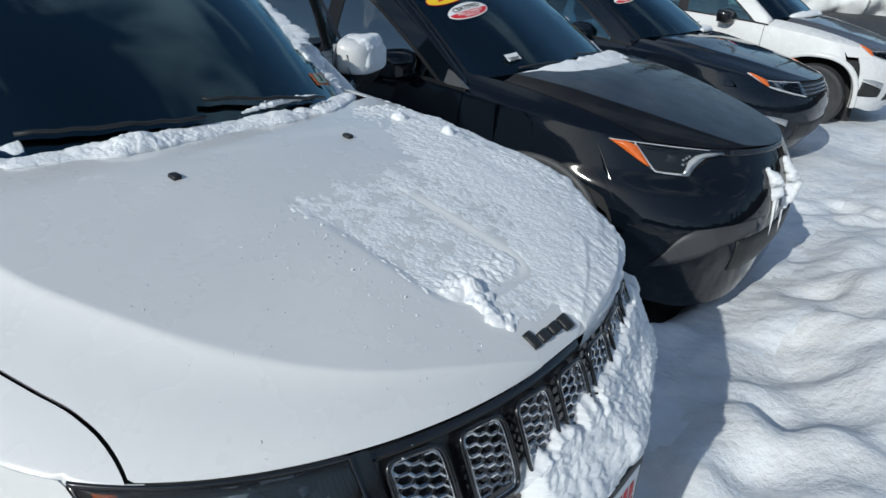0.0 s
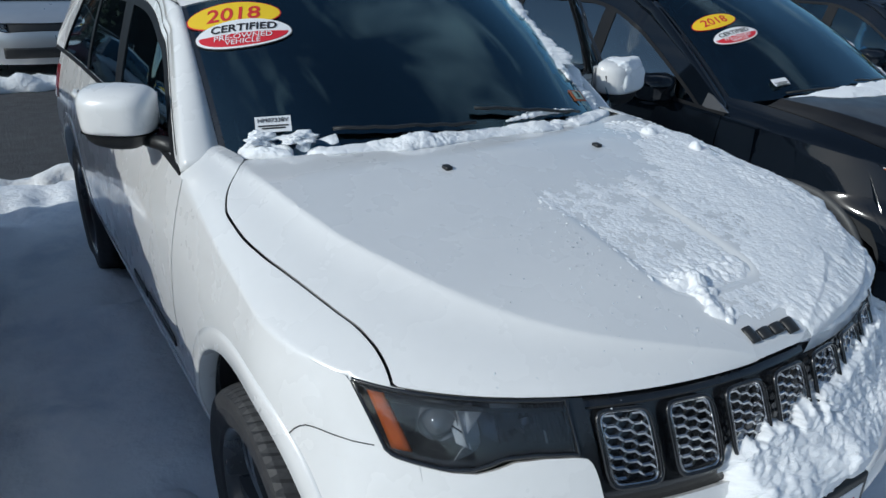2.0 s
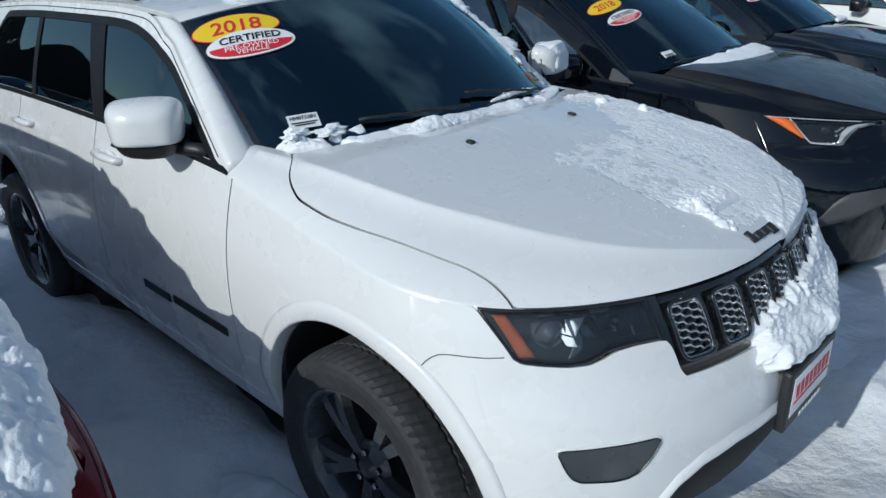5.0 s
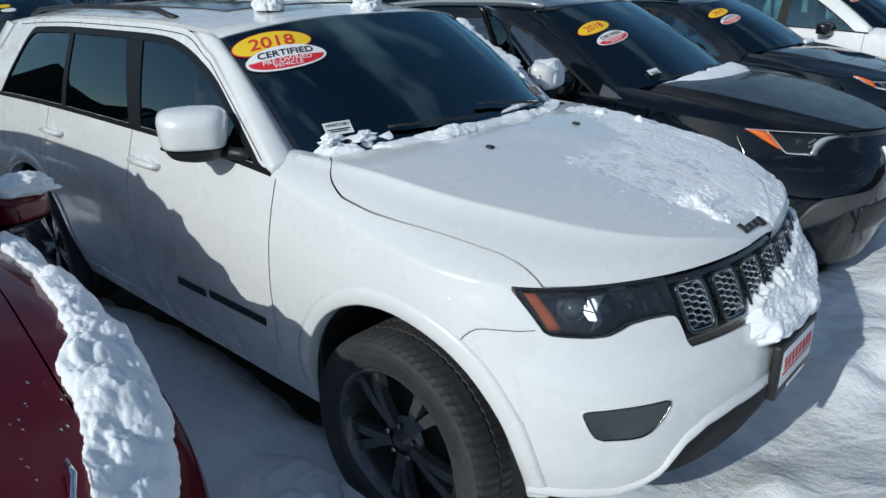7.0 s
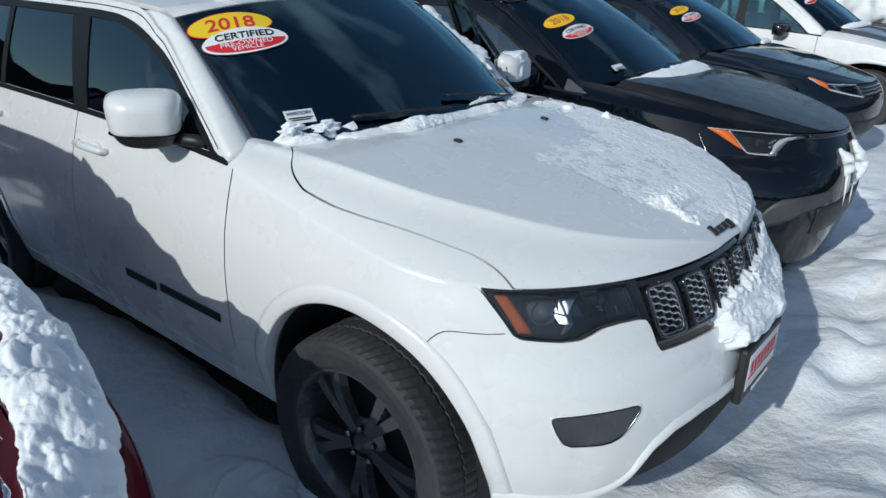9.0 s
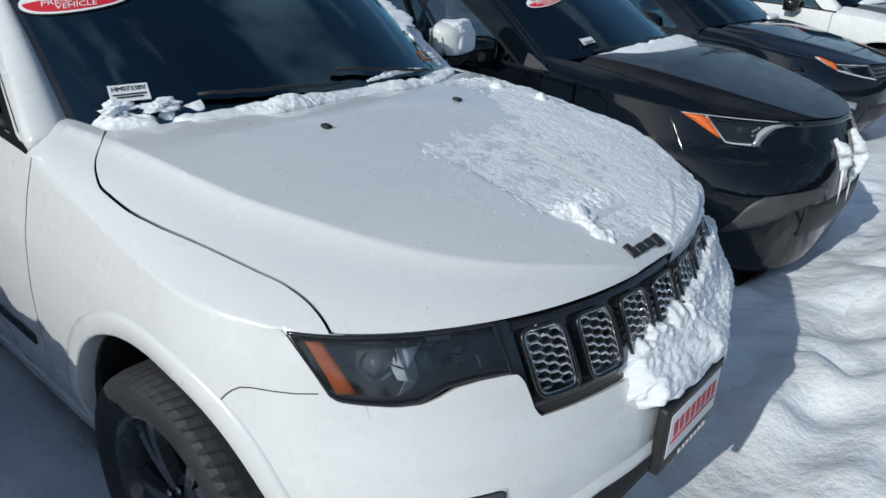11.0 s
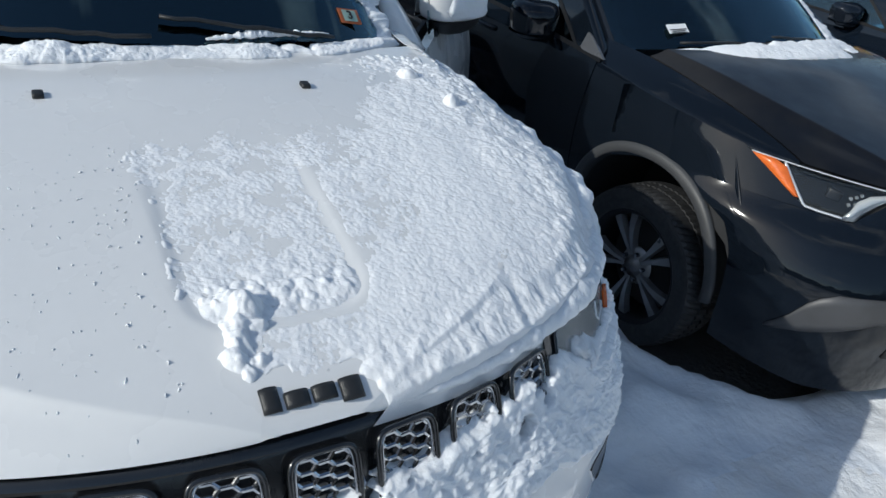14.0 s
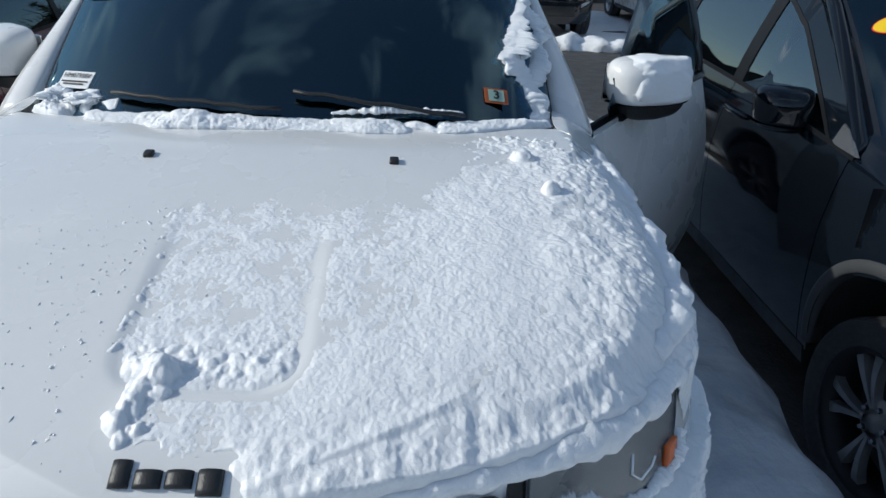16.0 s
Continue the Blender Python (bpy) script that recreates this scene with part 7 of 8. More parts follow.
def variant(z=1.0, zroof=None, w=1.0, length=1.0, nose=0.0, **over):
    """The same kind of car in other proportions."""
    def two(pts, a, b):
        return tuple((p[0] * a, p[1] * b) for p in pts)
    s = dict(CROSS)
    s["front"] = tuple((a * z, b) for a, b in CROSS["front"])
    s["side"] = tuple((a * z, b * w) for a, b in CROSS["side"])
    s["rear"] = tuple((a * z, b * length) for a, b in CROSS["rear"])
    s["corner"] = tuple((a * z, b) for a, b in CROSS["corner"])
    s["shoulder"], s["hood"] = two(CROSS["shoulder"], 1, z), two(CROSS["hood"], 1, z)
    s["nose_cut"], s["lamp_lo"] = two(CROSS["nose_cut"], w, z), two(CROSS["lamp_lo"], w, z)
    s["bumper_top"] = CROSS["bumper_top"] * z
    s["wing_tip_z"] = CROSS["wing_tip_z"] * z
    s["bonnet_gap"], s["crease"] = two(CROSS["bonnet_gap"], 1, w), two(CROSS["crease"], 1, w)
    s["track"] = CROSS["track"] * w
    # a longer nose ahead of the front axle
    ahead = lambda x: x + nose * max(x - 0.2, 0) / 0.65
    s["front"] = tuple((a, ahead(b)) for a, b in s["front"])
    for k in ("shoulder", "hood", "bonnet_gap", "crease"):
        s[k] = tuple((ahead(a), b) for a, b in s[k])
    s["lamp_end_x"], s["wing_tip"] = ahead(CROSS["lamp_end_x"]), ahead(CROSS["wing_tip"])
    zr = zroof or z
    c = dict(CROSS["cabin"])
    lift = lambda v: 1.1 * z + (v - 1.1) * zr
    for k in ("ws_bottom", "ws_top"):
        x0, x1, hw, z0, z1 = c[k]
        c[k] = (x0, x1, hw * w, z0 * z if k == "ws_bottom" else lift(z0), z1 * z if k == "ws_bottom" else lift(z1))
    c["roof_w"], c["roof_z"] = two(c["roof_w"], 1, w), tuple((a, lift(b)) for a, b in c["roof_z"])
    c["a_top"], c["a_bot"] = (c["a_top"][0], lift(c["a_top"][1])), (c["a_bot"][0], c["a_bot"][1] * z)
    c["d_top"], c["d_bot"] = (c["d_top"][0], lift(c["d_top"][1])), (c["d_bot"][0], c["d_bot"][1] * z)
    c["tail"] = (c["tail"][0], c["tail"][1] * w)
    c.update(over.pop("cabin", {}))
    s["cabin"] = c
    s.update(over)
    return s


def front_face(car, B, s, grille="plastic", chrome_bar=True, z=1.0, w=1.0, amber=True, detail=1):
    """Lamps, grille and lower intake of a neighbouring car."""
    cut_y, cut_z = [p[0] for p in s["nose_cut"]], [p[1] for p in s["nose_cut"]]
    def top(y):
        y = np.abs(np.asarray(y, float))
        zz = np.full(y.shape, 0.92 * z)
        for _ in range(8):
            zz = B.zs(B.front_x(y, zz)) - 0.004
        return zz
    n = 24
    y = np.linspace(-0.44 * w, 0.44 * w, n * 2)
    lo = np.interp(np.abs(y), cut_y, cut_z) + 0.002
    P = front_patch(B, y, lo, np.maximum(top(y), lo + 0.01), 6, -0.012)
    put("grille", mesh_of("grille", *slab(P, 0.012), M[grille]), car)
    if detail:
        for k in range(3):
            t = (k + 1) / 4
            zz = lo * (1 - t) + top(y) * t
            P = front_patch(B, y, zz - 0.006, zz + 0.006, 3, 0.002)
            put("grille_bar", mesh_of("grille_bar", *slab(P, 0.012), M["dark_chrome" if chrome_bar else "gloss_black"]), car)
    for sg in (1, -1):
        lamp = new("headlamp")
        lamp.parent = car
        lo_y, lo_z = [p[0] for p in s["lamp_lo"]], [p[1] for p in s["lamp_lo"]]
        o = (lambda P: P) if sg > 0 else (lambda P: P[::-1])
        ya, yb_ = s.get("lamp_span", (0.43, 0.772))
        wedge = s.get("lamp_style") == "wedge"
        y = np.linspace(ya, yb_, 2 * n if wedge else n) * w
        lo = np.interp(y, lo_y, lo_z) + 0.002
        hi = np.maximum(top(y), lo + 0.004)
        e = np.clip(np.minimum((y / w - ya) / 0.04, (yb_ - y / w) / 0.04), 0, 1)[:, None]
        v = np.linspace(0, 1, 8)
        dep = -0.045 * e * np.clip(np.minimum(v, 1 - v) / 0.25, 0, 1)[None, :]
        put("housing", mesh_of("housing", *sheet(o(front_patch(B, y * sg, lo, hi, 8, dep - 0.003))), M["lamp_grey" if detail else "gloss_black"]), lamp)
        put("lens", mesh_of("lens", *slab(o(front_patch(B, y * sg, lo, hi, 6, 0.003)), 0.003), M["clear"]), lamp, "clear lens over the lamp")
        if amber:
            P = []
            for t in np.linspace(0, 1, 7):
                zz = (0.872 + 0.100 * t) * z
                wa = float(np.interp(t, (0, 0.85, 1), (0.008, 0.046, 0.036)) if wedge else np.interp(t, (0, 0.5, 1), (0.012, 0.048, 0.014)))
                y1_ = 0.730 + 0.050 * t if wedge else 0.718 + 0.052 * t
                P.append([front_patch(B, [(y1_ - wa * (1 - k)) * w * sg], [zz], [zz + 1e-4], 2, 0.004)[0, 0] for k in (0, 0.5, 1.0)])
            P = np.array(P)
            put("marker_lamp", mesh_of("marker_lamp", *slab(P if sg > 0 else P[:, ::-1], 0.01), M["amber"]), lamp, "amber side marker")
        if wedge:
            # pale bar round the lens, running into a blade towards the grille
            at_ = lambda p: front_patch(B, [p[0] * sg], [p[1]], [p[1] + 1e-4], 2, 0.002)[0, 0]
            fine_ = lambda pts: [at_((np.interp(q, np.linspace(0, 1, len(pts)), [p[0] for p in pts]), np.interp(q, np.linspace(0, 1, len(pts)), [p[1] for p in pts]))) for q in np.linspace(0, 1, 24)]
            put("lamp_trim", mesh_of("lamp_trim", *tube(fine_([(0.727, 0.968), (0.722, 0.915), (0.716, 0.853), (0.690, 0.849), (0.645, 0.846)]), 0.0065, 8, flat=0.6), M["reflector"]), lamp, "pale bar round the lens")
            put("lamp_trim", mesh_of("lamp_trim", *tube(fine_([(0.780, 0.976), (0.70, 0.969), (0.60, 0.960), (0.50, 0.951)]), 0.004, 8, flat=0.6), M["reflector"]), lamp, "pale bar over the lens")
            rows_ = [[at_((yy_, z0_ + (z1_ - z0_) * q)) for q in (0, 0.5, 1)] for yy_, z0_, z1_ in ((0.645, 0.842, 0.848), (0.622, 0.846, 0.872), (0.598, 0.872, 0.905), (0.565, 0.898, 0.928), (0.53, 0.920, 0.938), (0.48, 0.932, 0.942), (0.41, 0.935, 0.941))]
            Pb_ = np.array(rows_)
            put("light_strip", mesh_of("light_strip", *slab(Pb_ if sg < 0 else Pb_[::-1], 0.008), M["reflector"]), lamp, "silver blade below the lens")
            cc = front_patch(B, [0.648 * sg], [0.905], [0.906], 2, -0.020)[0, 0]
            put("projector", mesh_of("projector", *vf(box(tuple(cc), (0.03, 0.050, 0.034), 0.006, pose(0, 0, 0, 12 * sg, 0, 48 * sg))), M["bumper_grey"]), lamp)
            for kk, (yy_, zz_) in enumerate(((0.612, 0.905), (0.598, 0.912), (0.584, 0.920), (0.622, 0.885), (0.606, 0.889))):
                cc = front_patch(B, [yy_ * sg], [zz_], [zz_ + 1e-3], 2, -0.014)[0, 0]
                put("reflector", mesh_of("reflector", *vf(box(tuple(cc), (0.012, 0.010, 0.010), 0.002, pose(0, 0, 0, 20, 0, 40 * sg))), M["reflector"]), lamp)
        elif detail:
            edge_ = [front_patch(B, [a * sg], [b], [b + 1e-4], 2, 0.002)[0, 0] for a, b in zip(y, lo + 0.004)]
            put("lamp_trim", mesh_of("lamp_trim", *tube(edge_, 0.008, 6), M["reflector"]), lamp, "bright trim round the lens")
            edge_ = [front_patch(B, [a * sg], [b], [b + 1e-4], 2, 0.002)[0, 0] for a, b in zip(y, hi - 0.004)]
            put("lamp_trim", mesh_of("lamp_trim", *tube(edge_, 0.004, 6), M["reflector"]), lamp, "bright trim round the lens")
        yb = np.linspace(0.44, 0.66, 12) * w
        lb = np.interp(yb, lo_y, lo_z) + 0.008
        P = front_patch(B, yb * sg, lb, lb + np.interp(yb / w, (0.44, 0.52, 0.66), (0.020, 0.030, 0.016)), 3, -0.006)
        if not wedge:
            put("light_strip", mesh_of("light_strip", *slab(o(P), 0.012), M["reflector"]), lamp, "silver light strip")
        if detail and not wedge:
            c = front_patch(B, [0.575 * w * sg], [0.885 * z], [0.886 * z], 2, -0.035)[0, 0]
            vv, ff = lathe([(0.0, 0.024), (0.018, 0.018), (0.027, 0.0), (0.034, 0.010), (0.037, -0.02)], 20)
            vv = np.stack([vv[:, 1], vv[:, 0], vv[:, 2]], -1) @ np.array(Matrix.Rotation(radians(30 * sg), 3, 'Z')).T
            put("projector", mesh_of("projector", vv + c, ff, M["reflector"]), lamp)
            P = np.array([[front_patch(B, [(a + 0.02 * t_) * w * sg], [(0.872 + 0.036 * t_) * z], [(0.872 + 0.036 * t_) * z + 1e-4], 2, -0.02)[0, 0] for a in (0.605, 0.640)] for t_ in (0, 1)])
            put("reflector", mesh_of("reflector", *slab(P if sg > 0 else P[:, ::-1], 0.004), M["reflector"]), lamp)
        # painted corner outside the lamp
        yw = float(B.at(B.q_of_x(s["lamp_end_x"], 0.9), 0.9 * z)[1])
        yc = np.linspace(0.64 * w, yw + (0.115 if s.get("wing_lower") else 0.001), 48)
        l2 = np.interp(yc, cut_y, cut_z) + 0.001
        h2 = np.where(yc > yb_ * w, top(yc) + 0.003, np.maximum(np.interp(yc, lo_y, lo_z), l2 + 0.001))
        panel("wing_corner", o(front_patch(B, yc * sg, l2, np.maximum(h2, l2 + 0.001), 8, (np.interp(yc, [yw - 0.06, yw - 0.03, yw + 0.06, yw + 0.115], [0, 0.0012, 0.0012, -0.002]) if s.get("wing_lower") else 0 * yc)[:, None] * np.ones(8)[None, :])), M[s["paint"]], car, t=0.002)
    # lower intake and fog pockets
    y = np.linspace(-0.52, 0.52, 30) * w
    P = front_patch(B, y, np.full(30, 0.40 * z), np.full(30, 0.56 * z), 6, 0.006)
    put("lower_intake", mesh_of("lower_intake", *slab(P, 0.01), M["plastic"]), car)
    for sg in (1, -1):
        y = np.linspace(0.62, 0.80, 12) * w
        if s.get("lamp_style") == "wedge":
            # broad grey lower trim sweeping up from the corner
            yt = np.linspace(0.40, 0.80, 24)
            P = front_patch(B, yt * sg, np.interp(yt, (0.40, 0.61, 0.80), (0.60, 0.545, 0.415)), np.interp(yt, (0.40, 0.62, 0.715, 0.76, 0.80), (0.655, 0.640, 0.625, 0.585, 0.425)), 5, 0.008)
            put("lower_trim", mesh_of("lower_trim", *slab(P if sg > 0 else P[::-1], 0.014), M["bumper_grey"]), car, "grey lower bumper trim")
            continue
        P = front_patch(B, y * sg, np.full(12, 0.44 * z) , np.interp(y / w, (0.62, 0.80), (0.53, 0.60)) * z, 5, 0.006)
        put("fog_pocket", mesh_of("fog_pocket", *slab(P if sg > 0 else P[::-1], 0.01), M["plastic"]), car)
        P = front_patch(B, y * sg, np.interp(y / w, (0.62, 0.80), (0.535, 0.618)) * z, np.interp(y / w, (0.62, 0.72, 0.80), (0.595, 0.622, 0.63)) * z, 3, 0.010)
        put("fog_trim", mesh_of("fog_trim", *slab(P if sg > 0 else P[::-1], 0.012), M["silver"]), car)


def common_fittings(car, B, X, s, mir, detail=1, rail=None):
    for sg in (1, -1):
        mirror(car, mir[0], sg * mir[1], mir[2], sg, M[s.get("mirror_paint", s["paint"])], size=s.get("mirror_size", (0.13, 0.23, 0.145)), sweep=22, base="gloss_black")
        for x in (s["doors"][0] - 0.88, s["doors"][1] - 0.80):
            z = float(B.zs(x)) - 0.10
            y = sg * float(B.w(z))
            pts = [(x + 0.11, y - sg * 0.004, z), (x + 0.09, y + sg * 0.018, z), (x - 0.09, y + sg * 0.018, z), (x - 0.11, y - sg * 0.004, z)]
            put("door_handle", mesh_of("door_handle", *tube(pts, 0.013, 8), M[s["paint"]]), car)
        if rail:
            Pr = X["P_roof"]
            xs = np.linspace(rail[0], rail[1], 16)
            pts = [(x, sg * (float(np.interp(x, Pr[::-1, -1, 0], Pr[::-1, -1, 1])) - 0.04), float(np.interp(x, Pr[::-1, -1, 0], Pr[::-1, -1, 2])) + 0.03) for x in xs]
            put("roof_rail", mesh_of("roof_rail", *tube(pts, 0.018, 8), M[rail[2]]), car)


def cowl_snow_of(X, base, radii, seed, label, u0=-0.7, u1=0.95, flat=0.45, ahead=0.04):
    Gc = X["windscreen"](40, 201)
    us_ = np.linspace(u0, u1, 14)
    pts = [Matrix(base) @ Vector(Gc[1, int(round((u + 1) * 100))] + np.array((ahead, 0, 0.012 - 0.15 * (ahead - 0.04)))) for u in us_]
    R_ = np.interp(np.linspace(0, 1, 14), np.linspace(0, 1, len(radii)), radii)
    A_ = [np.array(p) + (-r_ * 0.9, 0, 0.30 * r_) for p, r_ in zip(pts, R_)]
    B_ = [np.array(p) + (r_ * 1.1, 0, -0.16 * r_ - 0.006) for p, r_ in zip(pts, R_)]
    return drift("cowl_snow", label, A_, B_, R_ * flat * 0.9, seed=seed, n=200, k=26)


# black crossover beside the white car
CROSS_AT = pose(-0.25, 2.72, 0)
s1 = variant(paint="black", rim="rim_dark", pane_glass="bright_glass", slim=(0.0085, 0.017, 0.205), ring="pillar_black", rubber="tyre_shaded", arch_mat="arch_plastic", category="car", rim_r=0.250, wheel_turn=9, x0=-0.30, track=1.58, bonnet_paint="black_dusty", lamp_style="wedge", lamp_span=(0.40, 0.786),
             nose_cut=((0.0, 0.925), (0.30, 0.925), (0.473, 0.926), (0.541, 0.911), (0.598, 0.864), (0.62, 0.838), (0.65, 0.836), (0.72, 0.843), (0.95, 0.843)),
             lamp_lo=((0.30, 0.930), (0.40, 0.931), (0.473, 0.929), (0.541, 0.914), (0.598, 0.867), (0.62, 0.841), (0.65, 0.839), (0.712, 0.847), (0.731, 0.870), (0.783, 0.978), (0.80, 0.99)), bumper_low=(0.20, 0.20, 0.25), front=((0.15, 0.82), (0.2, 0.85), (0.35, 0.89), (0.50, 0.92), (0.64, 0.925), (0.76, 0.915), (0.86, 0.880), (0.92, 0.845), (1.0, 0.79)), axle_x=-0.085, wheel_dx=0.025, wheel_dz=-0.03, arch=(0.385, 0.425), arch_n=2.1, lip_out=0.007, lip=0.045, lamp_end_x=0.22, wing_tip=0.40, wing_lower=0.8435,
             shoulder=((-3.6, 1.16), (-1.5, 1.12), (-0.6, 1.075), (-0.3, 1.05), (0.0, 1.02), (0.25, 0.988), (0.45, 0.974), (0.65, 0.957), (0.86, 0.945)),
             hood=((-0.6, 1.20), (-0.15, 1.165), (0.15, 1.118), (0.45, 1.052), (0.65, 1.000), (0.78, 0.962), (0.845, 0.945)),
             corner=((0.3, 3.4), (0.6, 3.2), (0.75, 2.6), (0.85, 2.1), (1.0, 1.95)), cowl_x=-0.25, doors=(-0.54, -1.56, -2.44),
             cabin=dict(ws_bottom=(-0.31, -0.57, 0.775, 1.170, 1.105), ws_top=(-1.15, -1.28, 0.655, 1.640, 1.585), a_top=(-1.45, 1.600), a_bot=(-0.52, 1.085),
                        roof_z=((-3.6, 1.56), (-3.0, 1.63), (-2.3, 1.675), (-1.7, 1.678), (-1.05, 1.638)), panes=((-0.68, -1.50), (-1.60, -2.40), (-2.46, -3.10))))
cross, RB, RX = build_car(s1, "black_crossover", "black crossover with grey alloy wheels and sale stickers, parked in snow", CROSS_AT, detail=2)
front_face(cross, RB, s1, chrome_bar=False, detail=1)
common_fittings(cross, RB, RX, s1, (-0.93, 0.945, 1.135), rail=(-1.3, -3.0, "silver"))
year_stickers(cross, RX, (0.68, -0.735), (0.53, -0.675), "2018", k=1.12)
tag("stock_label", cross, RX, (0.125, -0.67), 0.10, 0.05, M["sticker_white"], bars=3)
for a, b in (((0.03, -0.70), (0.02, 0.0)), ((0.06, -0.05), (0.03, 0.7))):
    pts = [ws_frame(RX, max(a[0] * (1 - t) + b[0] * t, 0.02), a[1] * (1 - t) + b[1] * t, 0.02)[0] for t in np.linspace(0, 1, 10)]
    put("wiper", mesh_of("wiper", *tube(pts, 0.009, 6, flat=0.6), M["plastic"]), cross)
for sg in (1, -1):
    # grey quarter trim ahead of the door window
    tri = [(x, sg * (float(RX["side_y"](x, z)) + 0.008), z) for x, z in ((-0.50, 1.088), (-0.64, 1.092), (-0.665, 1.10), (-0.655, 1.165), (-0.62, 1.155))]
    v_ = np.array(tri + [(a, b - sg * 0.012, c) for a, b, c in tri])
    f_ = [tuple(range(5)), tuple(range(9, 4, -1))] + [(k, 5 + k, 5 + (k + 1) % 5, (k + 1) % 5) for k in range(5)]
    put("quarter_trim", mesh_of("quarter_trim", v_, f_, M["grey"], smooth=False), cross, "grey triangular trim by the mirror")
cowl_snow_of(RX, CROSS_AT, (0.015, 0.05, 0.075, 0.085, 0.09, 0.09, 0.06), 21, "thin tongue of snow at the foot of the windscreen", -0.84, 0.95, 0.22, 0.10)
ridge("pillar_snow", "snow along the far windscreen pillar", [tuple(CROSS_AT @ Vector(RX["windscreen"](40, 21)[i, 20])) for i in (0, 8, 16, 24)], (0.07, 0.055, 0.035, 0.015), seed=23, n=90, rough=0.6)
ridge("bumper_snow", "icy snow stuck to the black bumper", [(0.60, 2.49, 0.86), (0.645, 2.52, 0.79), (0.655, 2.50, 0.70)], (0.02, 0.055, 0.03), seed=24, n=70, sides=22, rough=0.5, freq=14.0)
ridge("bumper_snow", "icy snow stuck to the black bumper", [(0.62, 2.72, 0.88), (0.675, 2.76, 0.76), (0.675, 2.70, 0.62)], (0.03, 0.06, 0.03), seed=25, n=80, sides=22, rough=0.5, freq=14.0)
for k, (y, z, L) in enumerate(((2.50, 0.70, 0.18), (2.54, 0.72, 0.10), (2.72, 0.62, 0.14))):
    ob = put("icicle", mesh_of("icicle", *tube([(0.672, y, z + 0.02), (0.682, y, z - L * 0.5), (0.684, y + 0.01, z - L)], (0.010, 0.006, 0.001), 6), M["frost"]))
    tagged(ob, "icicle hanging from the black bumper", "icicle", "icicles")

# second dark crossover
CROSS2_AT = pose(-0.82, 6.05, 0)
s2 = variant(z=0.945, zroof=0.99, nose=0.15, paint="black2", rim="rim_grey", category="car", pane_glass="wind_clear")
cross2, EB, EX = build_car(s2, "dark_crossover", "dark blue-black crossover with a chrome grille", CROSS2_AT, detail=1)
front_face(cross2, EB, s2, chrome_bar=True, z=0.945, detail=1)
common_fittings(cross2, EB, EX, s2, (-0.93, 0.945, 1.07), rail=(-1.3, -3.0, "black2"))
year_stickers(cross2, EX, (0.76, -0.78), (0.60, -0.74), "2019", k=1.15)
cowl_snow_of(EX, CROSS2_AT, (0.02, 0.03, 0.03, 0.045, 0.05, 0.04), 31, "snow at the foot of the windscreen", 0.1, 0.95)

# white pickup
PK_AT = pose(-0.38, 9.00, 0)
s3 = variant(z=1.035, zroof=1.10, nose=0.06, axle_x=0.16, pane_glass="wind_clear", w=1.0, length=1.30, paint="white", bonnet_paint="grey", rim="rim_grey", arch_mat="white", category="pickup truck", wheelbase=3.2, wheel_r=0.375, rim_r=0.215,
             arch=(0.44, 0.39), x1=-3.9, doors=(-0.50, -1.55, -2.35), boot=True,
             cabin=dict(roof_end=-2.72, d_top=(-2.55, 1.60), d_bot=(-2.72, 1.20), glass_end=-2.42, panes=((-0.62, -1.46), (-1.58, -2.20), (-2.26, -2.44)), tail=(-2.85, 0.76)))
s3["roof_paint"] = "silver"
pick, PB, PX = build_car(s3, "white_pickup", "white double-cab pickup with a dark bonnet", PK_AT, detail=1)
front_face(pick, PB, s3, chrome_bar=True, z=1.035, detail=1)
common_fittings(pick, PB, PX, s3 | {"mirror_paint": "gloss_black"}, (-0.93, 0.96, 1.145))
year_stickers(pick, PX, (0.76, -0.80), (0.60, -0.76), "2018", words=False, k=0.95)
cowl_snow_of(PX, PK_AT, (0.03, 0.05, 0.05, 0.05, 0.05, 0.03), 33, "snow at the foot of the windscreen", -0.8, 0.9)

# red crossover nearest the camera's other side
RED_AT = pose(-0.42, -2.53, 0)
s4 = variant(z=0.985, zroof=0.92, paint="red", rim="rim_grey", arch_mat="red", category="car", side=((0.25, 0.89), (0.4, 0.93), (0.6, 0.962), (0.76, 0.965), (0.93, 0.93), (1.03, 0.89), (1.18, 0.835)),
             corner=((0.3, 3.0), (0.65, 2.9), (0.85, 2.3), (1.0, 2.0)))
red, DB, DX = build_car(s4, "red_car", "dark red car with a deep band of snow along its wing", RED_AT, detail=2)
front_face(red, DB, s4, chrome_bar=True, z=0.985, amber=False, detail=1)
common_fittings(red, DB, DX, s4 | {"mirror_size": (0.13, 0.24, 0.115)}, (-0.80, 1.03, 1.085))
ins = tag("inspection_sticker", red, DX, (0.20, 0.78), 0.085, 0.06, M["orange"])
c, r, u = ws_frame(DX, 0.20, 0.78, 0.009)
q = [c - r * 0.027 - u * 0.022, c + r * 0.027 - u * 0.022, c + r * 0.027 + u * 0.022, c - r * 0.027 + u * 0.022]
put("field", mesh_of("field", np.array(q), [(0, 1, 2, 3)], M["green"], smooth=False), ins)
lettering("numeral", "3", 0.042, M["ink_black"], ins, c + np.cross(r, u) * 0.002, r, u, bold=0.001)
on_red = lambda x, y: (x - 0.42, y - 2.53, float(DB.top(x, min(y, float(DB.width(x)) * 0.995))) - 0.6 * max(y - float(DB.width(x)) * 0.995, 0) + 0.002)
